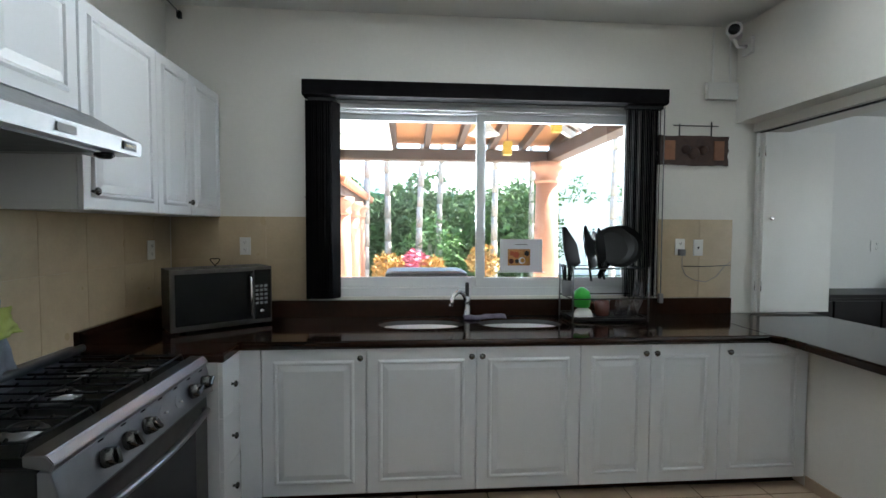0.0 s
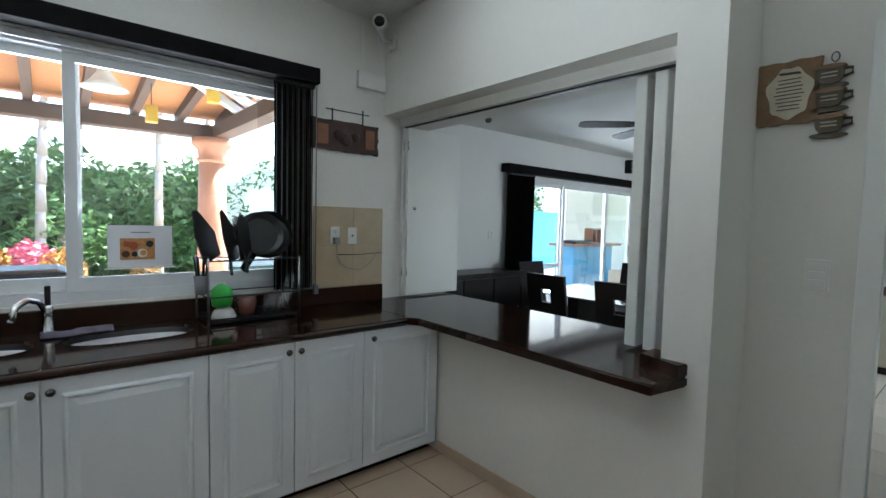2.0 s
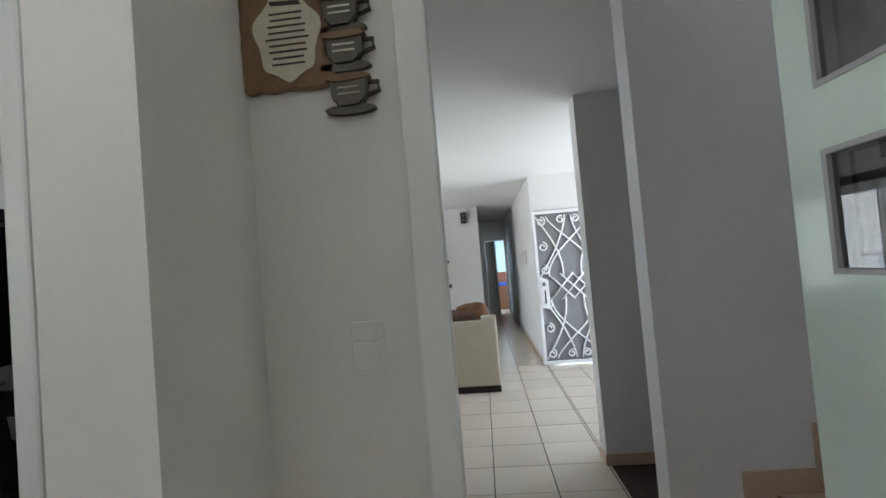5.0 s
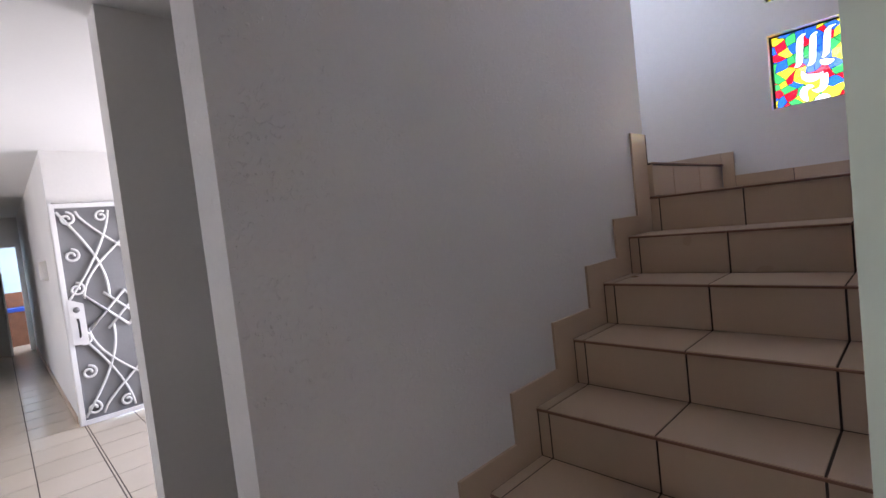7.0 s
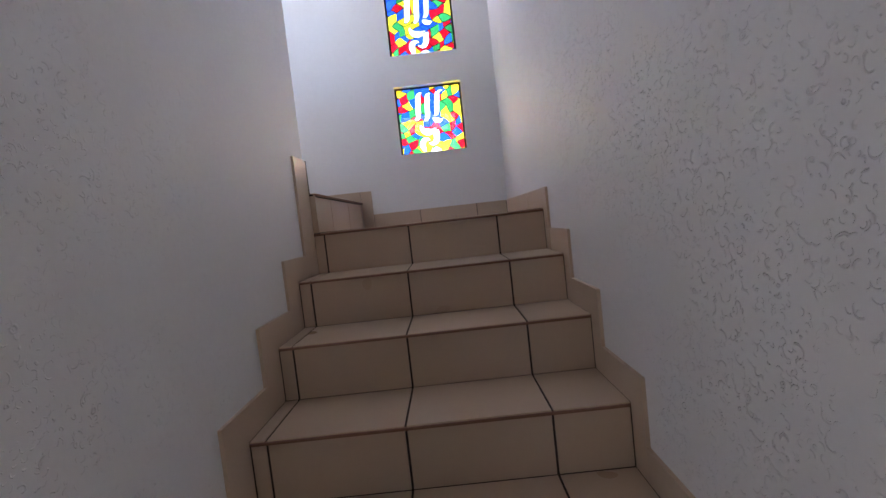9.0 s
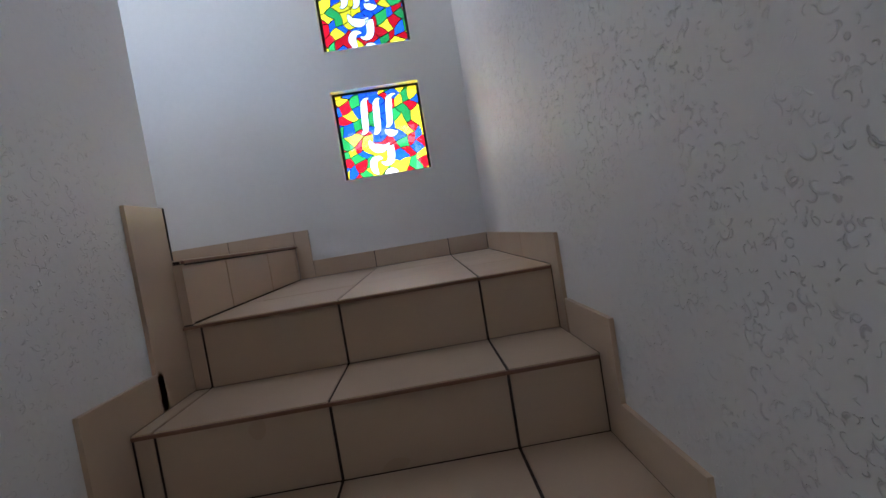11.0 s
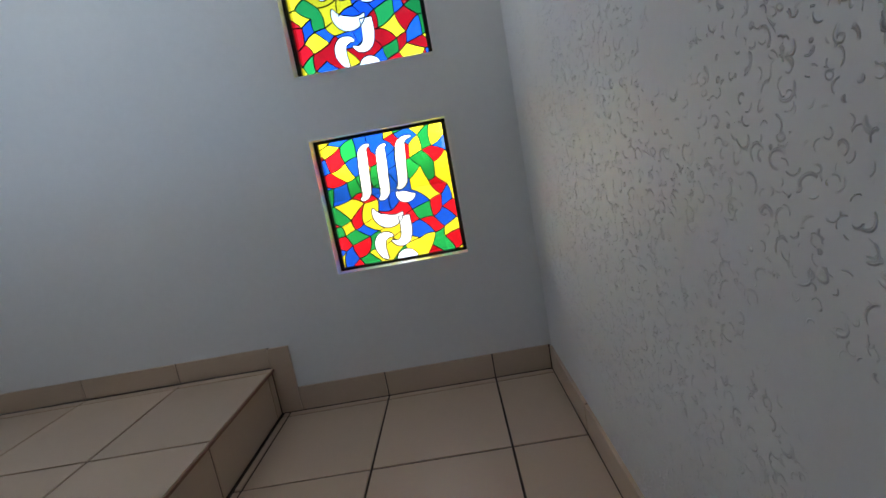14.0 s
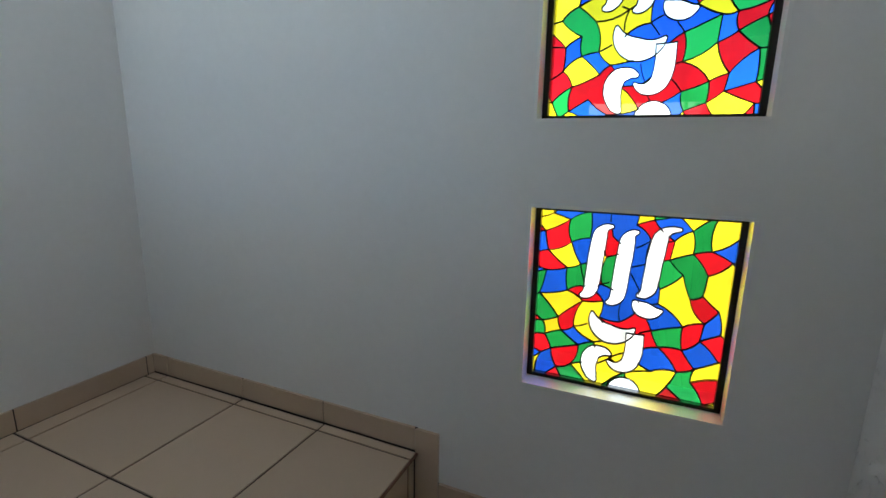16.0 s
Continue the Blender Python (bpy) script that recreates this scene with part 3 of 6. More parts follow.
def stained_panel(x0, z0, size, y, seed):
    """A square leaded panel: curved came lines, coloured pieces between them and white curls."""
    rng = random.Random(seed)
    verts, edges = [], []

    def line(pts, loop=False):
        s = len(verts)
        verts.extend(pts)
        edges.extend((s + i, s + i + 1) for i in range(len(pts) - 1))
        if loop:
            edges.append((s + len(pts) - 1, s))
    line([(0, 0), (1, 0), (1, 1), (0, 1)], True)
    strokes = curls()
    for s in strokes:
        line([(min(0.999, max(0.001, a)), min(0.999, max(0.001, b))) for a, b in s], True)
    n = 10
    node = {}
    ca, sa = math.cos(0.42), math.sin(0.42)
    for i in range(-3, n + 4):
        for j in range(-3, n + 4):
            a, b = (i + 0.5 * (j % 2) * 0.8 + rng.uniform(-0.27, 0.27)) / (n - 1) - 0.5, (j + rng.uniform(-0.27, 0.27)) / (n - 1) - 0.5
            node[i, j] = Vector((0.5 + a * ca - b * sa, 0.5 + a * sa + b * ca))
    for (i, j), p in list(node.items()):
        for q in ((i + 1, j), (i, j + 1)):
            if q not in node or rng.random() < 0.10:
                continue
            d = node[q] - p
            nrm = Vector((-d.y, d.x)) * rng.uniform(-0.22, 0.22)
            pts = []
            for t in (0, 0.25, 0.5, 0.75, 1.0):
                c = p + d * t + nrm * 4 * t * (1 - t) * 0.5
                pts.append((c.x, c.y))
            for a, b in zip(pts, pts[1:]):
                mid = ((a[0] + b[0]) / 2, (a[1] + b[1]) / 2)
                if all(-0.001 < v < 1.001 for v in (*a, *b)) and not any(inside(mid, s) for s in strokes):
                    line([a, b])
                elif all(-0.12 < v < 1.12 for v in (*a, *b)) and not any(inside(mid, s) for s in strokes):
                    ca_, cb_ = [tuple(min(1, max(0, v)) for v in c) for c in (a, b)]
                    if (Vector(ca_) - Vector(cb_)).length > 0.01:
                        line([ca_, cb_])
    vs, es, fs, _, oe, _ = delaunay_2d_cdt([Vector(v) for v in verts], edges, [], 0, 0.004)
    barrier = {tuple(sorted(e)) for e, o in zip(es, oe) if o}
    owner = {}
    for fi, f in enumerate(fs):
        for a, b in zip(f, f[1:] + f[:1]):
            owner.setdefault(tuple(sorted((a, b))), []).append(fi)
    region = [-1] * len(fs)
    count = 0
    for f0 in range(len(fs)):
        if region[f0] >= 0:
            continue
        todo = [f0]
        region[f0] = count
        while todo:
            f = fs[todo.pop()]
            for a, b in zip(f, f[1:] + f[:1]):
                e = tuple(sorted((a, b)))
                if e in barrier:
                    continue
                for o in owner[e]:
                    if region[o] < 0:
                        region[o] = count
                        todo.append(o)
        count += 1
    near = {}
    for e in barrier:
        rs = {region[o] for o in owner.get(e, ())}
        for a in rs:
            near.setdefault(a, set()).update(rs - {a})
    colour = {}
    for rg in range(count):
        tri = [f for f, r_ in zip(fs, region) if r_ == rg]
        cen = sum((vs[i] for i in tri[0]), Vector((0, 0))) / 3
        if any(inside(cen, s) for s in strokes):
            colour[rg] = 4
            continue
        used = {colour.get(o) for o in near.get(rg, ())}
        free = [c for c in (0, 1, 2, 2, 3, 0) if c not in used] or [rng.randrange(4)]
        colour[rg] = rng.choice(free)
    w = thing("stained_glass_window", "square leaded stained-glass panel in red, yellow, blue and green with white curls", "stained glass", "two stained-glass panels")

    def place(v, dy=0.0):
        return (x0 + (1 - v[0]) * size, y + dy, z0 + v[1] * size)
    for rg in range(count):
        bm = bmesh.new()
        ids = {}
        for f, r_ in zip(fs, region):
            if r_ == rg:
                for i in f:
                    if i not in ids:
                        ids[i] = bm.verts.new(place(vs[i]))
                bm.faces.new([ids[i] for i in f])
        ob = part("glass_piece", bm, GLASS[colour[rg]], w)
    lead = bmesh.new()
    for a, b in barrier:
        p, q = Vector(place(vs[a])), Vector(place(vs[b]))
        d = (q - p)
        if d.length < 1e-5:
            continue
        d.normalize()
        nrm = Vector((-d.z, 0, d.x)) * 0.0012
        ext = d * 0.0008
        lo = [lead.verts.new(c) for c in (p - ext + nrm, q + ext + nrm, q + ext - nrm, p - ext - nrm)]
        for off in (0.003, -0.003):
            ring = [lead.verts.new(v.co + Vector((0, off, 0))) for v in lo]
            lead.faces.new(ring)
        for v in lo:
            lead.verts.remove(v)
    part("lead_lines", lead, "lead", w, "black lead cames")
    part("frame", join(bx(x0 - 0.002, x0 + 0.012, y - 0.008, y + 0.008, z0, z0 + size), bx(x0 + size - 0.012, x0 + size + 0.002, y - 0.008, y + 0.008, z0, z0 + size),
                       bx(x0, x0 + size, y - 0.008, y + 0.008, z0 - 0.002, z0 + 0.008), bx(x0, x0 + size, y - 0.008, y + 0.008, z0 + size - 0.008, z0 + size + 0.002)), "lead", w, "thin dark metal frame")
    return w


stained_panel(3.048, 1.982, 0.437, END - 0.055, 11)
stained_panel(3.048, 2.620, 0.437, END - 0.055, 23)
for z in (1.98, 2.618):
    part("reveal_lining", join(bx(3.046, 3.487, END - 0.10, END + 0.003, z - 0.006, z + 0.001), bx(3.040, 3.047, END - 0.10, END + 0.003, z, z + 0.442), bx(3.486, 3.493, END - 0.10, END + 0.003, z, z + 0.442), bx(3.046, 3.487, END - 0.10, END + 0.003, z + 0.441, z + 0.448)), "trim",
         tagged(new("window_2" if z < 2 else "window_3"), "square wall opening lined in white", kind="structure"))

# ---------------- kitchen ----------------


def knob(parent, x, y, z, face="y", mat="nickel"):
    """A small mushroom knob that stands out of a door towards -y or +x."""
    m = Matrix.Translation((x, y, z)) @ (pose(0, 0, 0, 90, 0, 0) if face == "y" else pose(0, 0, 0, 0, 90, 0))
    return part("knob", lathe([(0.007, 0), (0.006, 0.012), (0.015, 0.017), (0.0165, 0.023), (0.011, 0.029), (0.003, 0.0305)], 16, m), mat, parent, "small round metal knob")


def panel_door(w, h, t=0.02, rail=0.06):
    """A door of moulded board: lower corner at the origin, front towards -y, with a raised field inside a routed groove."""
    bm = bx(0, w, 0, t, 0, h, bevel=0.003)
    if w > 3 * rail:
        field = bmesh.new()
        outer = [(rail, rail), (w - rail, rail), (w - rail, h - rail), (rail, h - rail)]
        rings = []
        for inset, depth in ((0, 0.0), (0.010, 0.010), (0.018, 0.010), (0.024, 0.002), (0.055, 0.011)):
            rings.append([field.verts.new((x + (inset if x < w / 2 else -inset), -0.0006 - depth if depth > 0 else -0.0006 - depth * 0.5, z + (inset if z < h / 2 else -inset))) for x, z in outer])
        for a, b in zip(rings, rings[1:]):
            for i in range(4):
                field.faces.new((a[i], a[(i + 1) % 4], b[(i + 1) % 4], b[i]))
        field.faces.new(rings[-1])
        bm = join(bm, field)
    return bm


def base_cabinet(x0, x1, knobs, label, doors=1):
    """A base unit under the worktop with moulded doors towards -y; knobs: heights are the same, places along x."""
    c = thing("base_cabinet", label, "cabinet", "white base cabinets under the worktop")
    part("carcass", bx(x0, x1, 0.442, 1.10, 0.06, 0.858), "cab", c)
    part("plinth", bx(x0, x1, 0.50, 1.05, 0.0, 0.06), "counter", c, "dark recessed plinth")
    step = (x1 - x0) / doors
    for i in range(doors):
        d = part("door", panel_door(step - 0.005, 0.79), "cab", c)
        d.location = (x0 + i * step + 0.0025, 0.421, 0.065)
        knob(d, knobs[i] - d.location.x, 0.0, 0.81 - 0.065)
    return c


base_cabinet(-0.53, 0.018, [-0.012], "white moulded base cabinet with one door beside the stove counter")
base_cabinet(0.018, 0.611, [0.584], "white moulded base cabinet with one door under the sink")
base_cabinet(0.611, 1.194, [0.642], "white moulded base cabinet with one door under the sink")
base_cabinet(1.194, 2.003, [1.562, 1.625], "white moulded base cabinet with a pair of doors", 2)
base_cabinet(2.003, 2.545, [2.057], "white moulded base cabinet with one door in the corner")

filler = thing("corner_filler", "narrow white filler panel in the cabinet corner", "cabinet panel")
part("panel", bx(-0.64, -0.533, 0.424, 0.44, 0.06, 0.857), "cab", filler)
part("foot", bx(-0.62, -0.55, 0.44, 0.50, 0.0, 0.06), "counter", filler)

# narrow drawer unit between the range and the corner, facing the room
c = thing("drawer_unit", "narrow white drawer unit with three drawers beside the range", "cabinet")
part("carcass", bx(-1.29, -0.66, 0.195, 0.44, 0.06, 0.858), "cab", c)
part("plinth", bx(-1.29, -0.70, 0.195, 0.44, 0.0, 0.06), "counter", c)
for z0, z1 in ((0.07, 0.3225), (0.325, 0.5825), (0.585, 0.85)):
    d = part("drawer", bx(-0.66, -0.64, 0.20, 0.422, z0, z1, bevel=0.0015), "cab", c)
    knob(d, -0.64, 0.31, (z0 + z1) / 2, "x")

# worktop: an L with the serving sill that goes through the hatch
w = thing("worktop", "dark brown polished worktop with a rounded front edge", "worktop")


def slab(poly, z0=0.856, z1=0.90):
    bm = prism(poly, z1 - z0, Matrix.Translation((0, 0, z0)))
    bmesh.ops.bevel(bm, geom=[e for e in bm.edges if abs(e.verts[0].co.z - e.verts[1].co.z) < 1e-6], offset=0.008, segments=3, affect="EDGES")
    return bm


def ellipse(cx, cy, a, b, n=40, p=2.6):
    out = []
    for i in range(n):
        s, k = math.sin(2 * math.pi * i / n), math.cos(2 * math.pi * i / n)
        out.append((cx + a * math.copysign(abs(k) ** (2 / p), k), cy + b * math.copysign(abs(s) ** (2 / p), s)))
    return out


SINKS = ((0.325, 0.86, 0.27, 0.165), (0.955, 0.86, 0.27, 0.165))
top = bmesh.new()
for a in (top,):
    outline = [(-1.305, 0.42), (2.30, 0.42), (2.30, 1.115), (-1.305, 1.115)]
    loops = [outline] + [ellipse(*s) for s in SINKS]
    edges = []
    for lp in loops:
        vs = [a.verts.new((x, y, 0.90)) for x, y in lp]
        edges += [a.edges.new((vs[i], vs[(i + 1) % len(vs)])) for i in range(len(vs))]
    bmesh.ops.triangle_fill(a, edges=edges, use_beauty=True)
    geo = bmesh.ops.extrude_face_region(a, geom=list(a.faces))
    bmesh.ops.translate(a, verts=[v for v in geo["geom"] if isinstance(v, bmesh.types.BMVert)], vec=(0, 0, -0.044))
part("sink_top", top, "counter", w)
part("front_edge", tube([(-0.62, 0.424, 0.878), (2.30, 0.424, 0.878)], 0.022, 10), "counter", w)
part("side_top", slab([(-1.305, 0.19), (-0.63, 0.19), (-0.63, 0.42), (-1.305, 0.42)]), "counter", w)
part("serving_sill", slab([(2.30, 1.115), (2.30, 0.42), (2.34, 0.36), (2.34, -1.06), (2.57, -1.10), (2.57, -0.985), (3.16, -0.985), (3.16, 1.115)]), "counter", w)
part("rear_upstand", bx(-1.305, 2.55, 1.085, 1.1195, 0.90, 1.012, bevel=0.004), "counter", w)
part("side_upstand", bx(-1.309, -1.275, 0.19, 1.085, 0.90, 1.012, bevel=0.004), "counter", w)
part("sill_upstand", prism([(2.50, -1.085), (2.575, -1.10), (2.575, -0.99), (2.69, -0.99), (2.69, -0.90), (2.56, -0.90)], 0.05, Matrix.Translation((0, 0, 0.90)), 0.004), "counter", w)

for cx, cy, a, b in SINKS:
    s = thing("sink_bowl", "brushed steel oval sink bowl set into the worktop", "sink", "pair of sink bowls")
    rim, prof = [], []
    bm = bmesh.new()
    rings = []
    for f, z in ((1.0, 0.884), (0.985, 0.88), (0.96, 0.78), (0.86, 0.725), (0.15, 0.715)):
        rings.append([bm.verts.new((x, y, z)) for x, y in ellipse(cx, cy, a * f, b * f)])
    for p, q in zip(rings, rings[1:]):
        for i in range(40):
            bm.faces.new((p[i], p[(i + 1) % 40], q[(i + 1) % 40], q[i])).smooth = True
    bm.faces.new(rings[-1])
    part("bowl", bm, "bowl", s)
    part("drain", lathe([(0.04, 0.716), (0.045, 0.719), (0.02, 0.72)], 20, Matrix.Translation((cx, cy, 0))), "chrome", s, "chrome drain strainer")

f = thing("faucet", "chrome single-lever kitchen faucet behind the sink", "faucet", at=(0.64, 1.045, 0.90))
part("body", lathe([(0.035, 0), (0.033, 0.012), (0.024, 0.02), (0.022, 0.10), (0.026, 0.13), (0.02, 0.145)], 20), "chrome", f)
part("spout", tube([(0, 0, 0.10), (-0.03, -0.03, 0.165), (-0.07, -0.08, 0.185), (-0.11, -0.13, 0.16), (-0.125, -0.155, 0.10)], 0.014, 12), "chrome", f)
part("lever", join(bx(-0.012, 0.012, -0.01, 0.02, 0.14, 0.235, bevel=0.005)), "darkmetal", f, "dark flat lever")
cl = thing("dish_cloth", "crumpled grey-violet cloth lying behind the sink", "cloth")
M["cloth"] = material("violet_grey_cloth", (0.16, 0.14, 0.19), 0.95, vary=0.2, scale=20, bump=0.4, bump_scale=150)
bm = bmesh.new()
bmesh.ops.create_grid(bm, x_segments=24, y_segments=10, size=0.5)
for v in bm.verts:
    u, t = v.co.x, v.co.y
    h = noise.noise((u * 5, t * 6, 3)) * 0.012 + noise.noise((u * 11, t * 12, 8)) * 0.006
    v.co = Vector((0.75 + u * 0.28, 0.99 + t * 0.09 + 0.02 * math.sin(u * 6), 0.905 + max(0.0, 0.016 * (1 - (2 * t) ** 2) + h)))
geo = bmesh.ops.extrude_face_region(bm, geom=list(bm.faces))
bmesh.ops.translate(bm, verts=[v for v in geo["geom"] if isinstance(v, bmesh.types.BMVert)], vec=(0, 0, 0.004))
for fc in bm.faces:
    fc.smooth = True
part("fabric", bm, "cloth", cl)

# ---- kitchen window with blinds ----
win = new("window_1")
tagged(win, "white aluminium sliding kitchen window with two panes", kind="structure")
fr = bmesh.new()
for a in ((-0.32, 1.86, 1.15, 1.25, 1.03, 1.085), (-0.32, 1.86, 1.15, 1.25, 2.28, 2.36), (-0.32, -0.285, 1.15, 1.25, 1.085, 2.28), (1.825, 1.86, 1.15, 1.25, 1.085, 2.28)):
    box(fr, *a)
part("window_frame", fr, "alu", win)
part("head_rail", join(bx(-0.315, 1.855, 1.125, 1.15, 2.295, 2.325, bevel=0.003), bx(-0.315, 1.855, 1.13, 1.15, 2.335, 2.355, bevel=0.003)), "alu", win)
for x0, x1, y0 in ((-0.285, 0.785, 1.205), (0.715, 1.825, 1.165)):
    s = bmesh.new()
    box(s, x0, x0 + 0.05, y0, y0 + 0.03, 1.085, 2.28)
    box(s, x1 - 0.05, x1, y0, y0 + 0.03, 1.085, 2.28)
    box(s, x0 + 0.05, x1 - 0.05, y0, y0 + 0.03, 1.085, 1.155)
    box(s, x0 + 0.05, x1 - 0.05, y0, y0 + 0.03, 2.235, 2.28)
    sash = part("sash", s, "alu", win)
    g = part("pane", bx(x0 + 0.05, x1 - 0.05, y0 + 0.012, y0 + 0.017, 1.155, 2.235), "glass", sash)
    g.visible_shadow = False
part("window_sill", bx(-0.33, 1.87, 1.121, 1.15, 1.013, 1.0295, bevel=0.003), "alu", win)

val = thing("blind_valance", "black fabric-covered valance box over the kitchen window", "valance")
part("box", bx(-0.435, 2.0, 1.0, 1.119, 2.345, 2.443, bevel=0.004), "black", val)


def blind_stack(name, x0, x1, y0, y1, z0, z1, n, label):
    b = thing(name, label, "vertical blind", "black vertical blinds")
    for i in range(n):
        x = x0 + (i + 0.5) * (x1 - x0) / n
        part("vane", bx(-0.045, 0.045, -0.0012, 0.0012, z0 + 0.01, z1, m=pose(x, (y0 + y1) / 2, 0, 0, 0, 64 + 5 * math.sin(i * 2.3))), "black", b)
    part("head_rail", bx(x0, x1, y0 + 0.02, y1 - 0.02, z1 + 0.002, z1 + 0.024), "darkmetal", b)
    part("bottom_chain", tube([(x0, y0 + 0.02, z0 + 0.02), ((x0 + x1) / 2, y0 + 0.015, z0 + 0.012), (x1, y0 + 0.02, z0 + 0.02)], 0.002, 6), "darkmetal", b)
    return b


blind_stack("vertical_blind", -0.405, -0.225, 1.025, 1.115, 1.02, 2.318, 14, "black vertical blind vanes stacked beside the window")
blind_stack("vertical_blind", 1.728, 1.985, 1.025, 1.115, 1.02, 2.318, 20, "black vertical blind vanes stacked beside the dish rack")
wand = thing("blind_wand", "thin grey control wand hanging beside the black blind", "blind wand")
part("rod", tube([(2.002, 1.06, 2.34), (2.005, 1.06, 1.02)], 0.004, 8), "steel", wand)
part("weight", bx(1.99, 2.02, 1.045, 1.075, 0.985, 1.05, bevel=0.004), "steel", wand)

# ---- upper cabinets and hood on the side wall ----
uc = thing("wall_cabinet", "white moulded wall cabinet with three doors beside the hood", "cabinet", "white wall cabinets")
part("carcass", bx(-1.305, -1.005, -0.205, 1.115, 1.565, 2.36), "cab", uc)
for y0, y1, ky in ((-0.20, 0.336, -0.15), (0.34, 0.690, 0.665), (0.694, 1.11, None)):
    d = part("door", panel_door(y1 - y0, 0.79, rail=0.045), "cab", uc)
    d.matrix_basis = pose(-0.984, y0, 1.567, 0, 0, 90)
    if ky:
        k = knob(d, ky - y0, 0.0, 0.07)
uh = thing("wall_cabinet", "short white moulded cabinet above the range hood", "cabinet", "white wall cabinets")
part("carcass", bx(-1.305, -1.005, -1.10, -0.21, 1.93, 2.36), "cab", uh)
for y0, y1, ky in ((-1.095, -0.655, -0.70), (-0.65, -0.214, -0.61)):
    d = part("door", panel_door(y1 - y0, 0.425, rail=0.05), "cab", uh)
    d.matrix_basis = pose(-0.984, y0, 1.932, 0, 0, 90)
    knob(d, ky - y0, 0.0, 0.06)

hood = thing("range_hood", "slim stainless steel range hood under a white cabinet", "range hood")
sec = [(-1.305, 1.77), (-0.80, 1.77), (-0.795, 1.822), (-0.985, 1.928), (-1.305, 1.928)]
bm = prism([(x, z) for x, z in sec], 0.80, bevel=0.003)
bmesh.ops.transform(bm, matrix=Matrix.Translation((0, -0.148, 0)) @ pose(0, 0, 0, 90, 0, 0), verts=bm.verts)
part("body", bm, "steel", hood)
part("control_panel", bx(-0.7965, -0.7925, -0.275, -0.195, 1.782, 1.812), "darkmetal", hood, "dark push-button strip")
for i in range(4):
    part("button", bx(-0.7925, -0.789, -0.267 + i * 0.017, -0.256 + i * 0.017, 1.791, 1.803), "chrome", hood)
part("badge", bx(-0.7955, -0.7925, -0.60, -0.52, 1.783, 1.81), "greypanel", hood, "grey maker's badge")
part("lamp", lathe([(0.03, 0), (0.034, -0.012), (0.02, -0.022), (0.002, -0.024)], 16, Matrix.Translation((-0.87, -0.26, 1.77))), "blackplastic", hood, "dark round lamp under the hood")
part("filter", bx(-1.25, -0.86, -0.92, -0.30, 1.764, 1.77), "darkmetal", hood, "dark grease filter")

# ---- range ----
r = thing("gas_range", "stainless steel gas range with a black cooktop", "range")
RX, Y0, Y1 = -0.705, -0.80, 0.165
part("body", bx(-1.30, RX - 0.03, Y0, Y1, 0.03, 0.86, bevel=0.006), "darkmetal", r, "dark grey enamel sides")
part("cooktop", join(bx(-1.28, RX - 0.06, Y0 + 0.02, Y1 - 0.02, 0.86, 0.885, bevel=0.006)), "iron", r, "black enamel cooktop")
rim = prism([(RX + 0.005, 0.855), (RX + 0.015, 0.875), (RX - 0.005, 0.90), (RX - 0.065, 0.902), (RX - 0.065, 0.87)], Y1 - Y0, bevel=0.003)
bmesh.ops.transform(rim, matrix=Matrix.Translation((0, Y1, 0)) @ pose(0, 0, 0, 90, 0, 0), verts=rim.verts)
part("front_rim", rim, "steel", r)
pan = prism([(RX + 0.005, 0.855), (RX + 0.035, 0.735), (RX - 0.03, 0.72), (RX - 0.03, 0.855)], Y1 - Y0, bevel=0.002)
bmesh.ops.transform(pan, matrix=Matrix.Translation((0, Y1, 0)) @ pose(0, 0, 0, 90, 0, 0), verts=pan.verts)
panel = part("control_panel", pan, "steel", r, "brushed steel sloping control panel")
for i in range(7):
    y = Y0 + 0.20 + i * 0.116
    mk = Matrix.Translation((RX + 0.021, y, 0.795)) @ pose(0, 0, 0, 0, 76, 0)
    part("dial_mark", bx(RX + 0.006, RX + 0.0085, y - 0.012, y + 0.012, 0.848, 0.853), "blackplastic", panel)
    if i in (3, 4):
        part("knob_spindle", lathe([(0.004, 0), (0.004, 0.014)], 10, mk), "chrome", panel, "bare spindle where a knob is missing")
        part("dial_print", lathe([(0.030, 0.0), (0.030, 0.001)], 24, mk), "greypanel", panel)
    else:
        part("knob", join(lathe([(0.031, 0), (0.030, 0.012), (0.026, 0.03), (0.022, 0.034)], 24, mk),
                          bx(-0.026, 0.026, -0.007, 0.007, 0.03, 0.044, bevel=0.003, m=mk @ pose(0, 0, 0, 0, 0, 20 * i))), "nickel", panel, "dark steel dial knob")
dr = part("oven_door", bx(RX - 0.03, RX + 0.01, Y0 + 0.01, Y1 - 0.01, 0.20, 0.715, bevel=0.006), "darksteel", r)
part("window", bx(RX + 0.0105, RX + 0.0125, Y0 + 0.14, Y1 - 0.14, 0.30, 0.60), "blackplastic", dr, "black oven window")
part("handle", tube([(RX + 0.012, Y0 + 0.06, 0.665)] + [(RX + 0.012 + 0.055 * math.sin(math.pi * (0.12 + 0.76 * k / 12)), Y0 + 0.06 + (Y1 - Y0 - 0.12) * k / 12, 0.665) for k in range(13)] + [(RX + 0.012, Y1 - 0.06, 0.665)], 0.013, 12), "steel", dr, "long bowed steel handle")
part("lower_drawer", bx(RX - 0.03, RX + 0.005, Y0 + 0.01, Y1 - 0.01, 0.05, 0.19, bevel=0.005), "steel", r)
part("backguard", join(bx(-1.30, -1.25, Y0, Y1, 0.86, 0.955, bevel=0.01), tube([(-1.245, Y0, 0.945), (-1.245, Y1, 0.945)], 0.018, 12)), "steel", r, "steel backguard with a rounded edge")
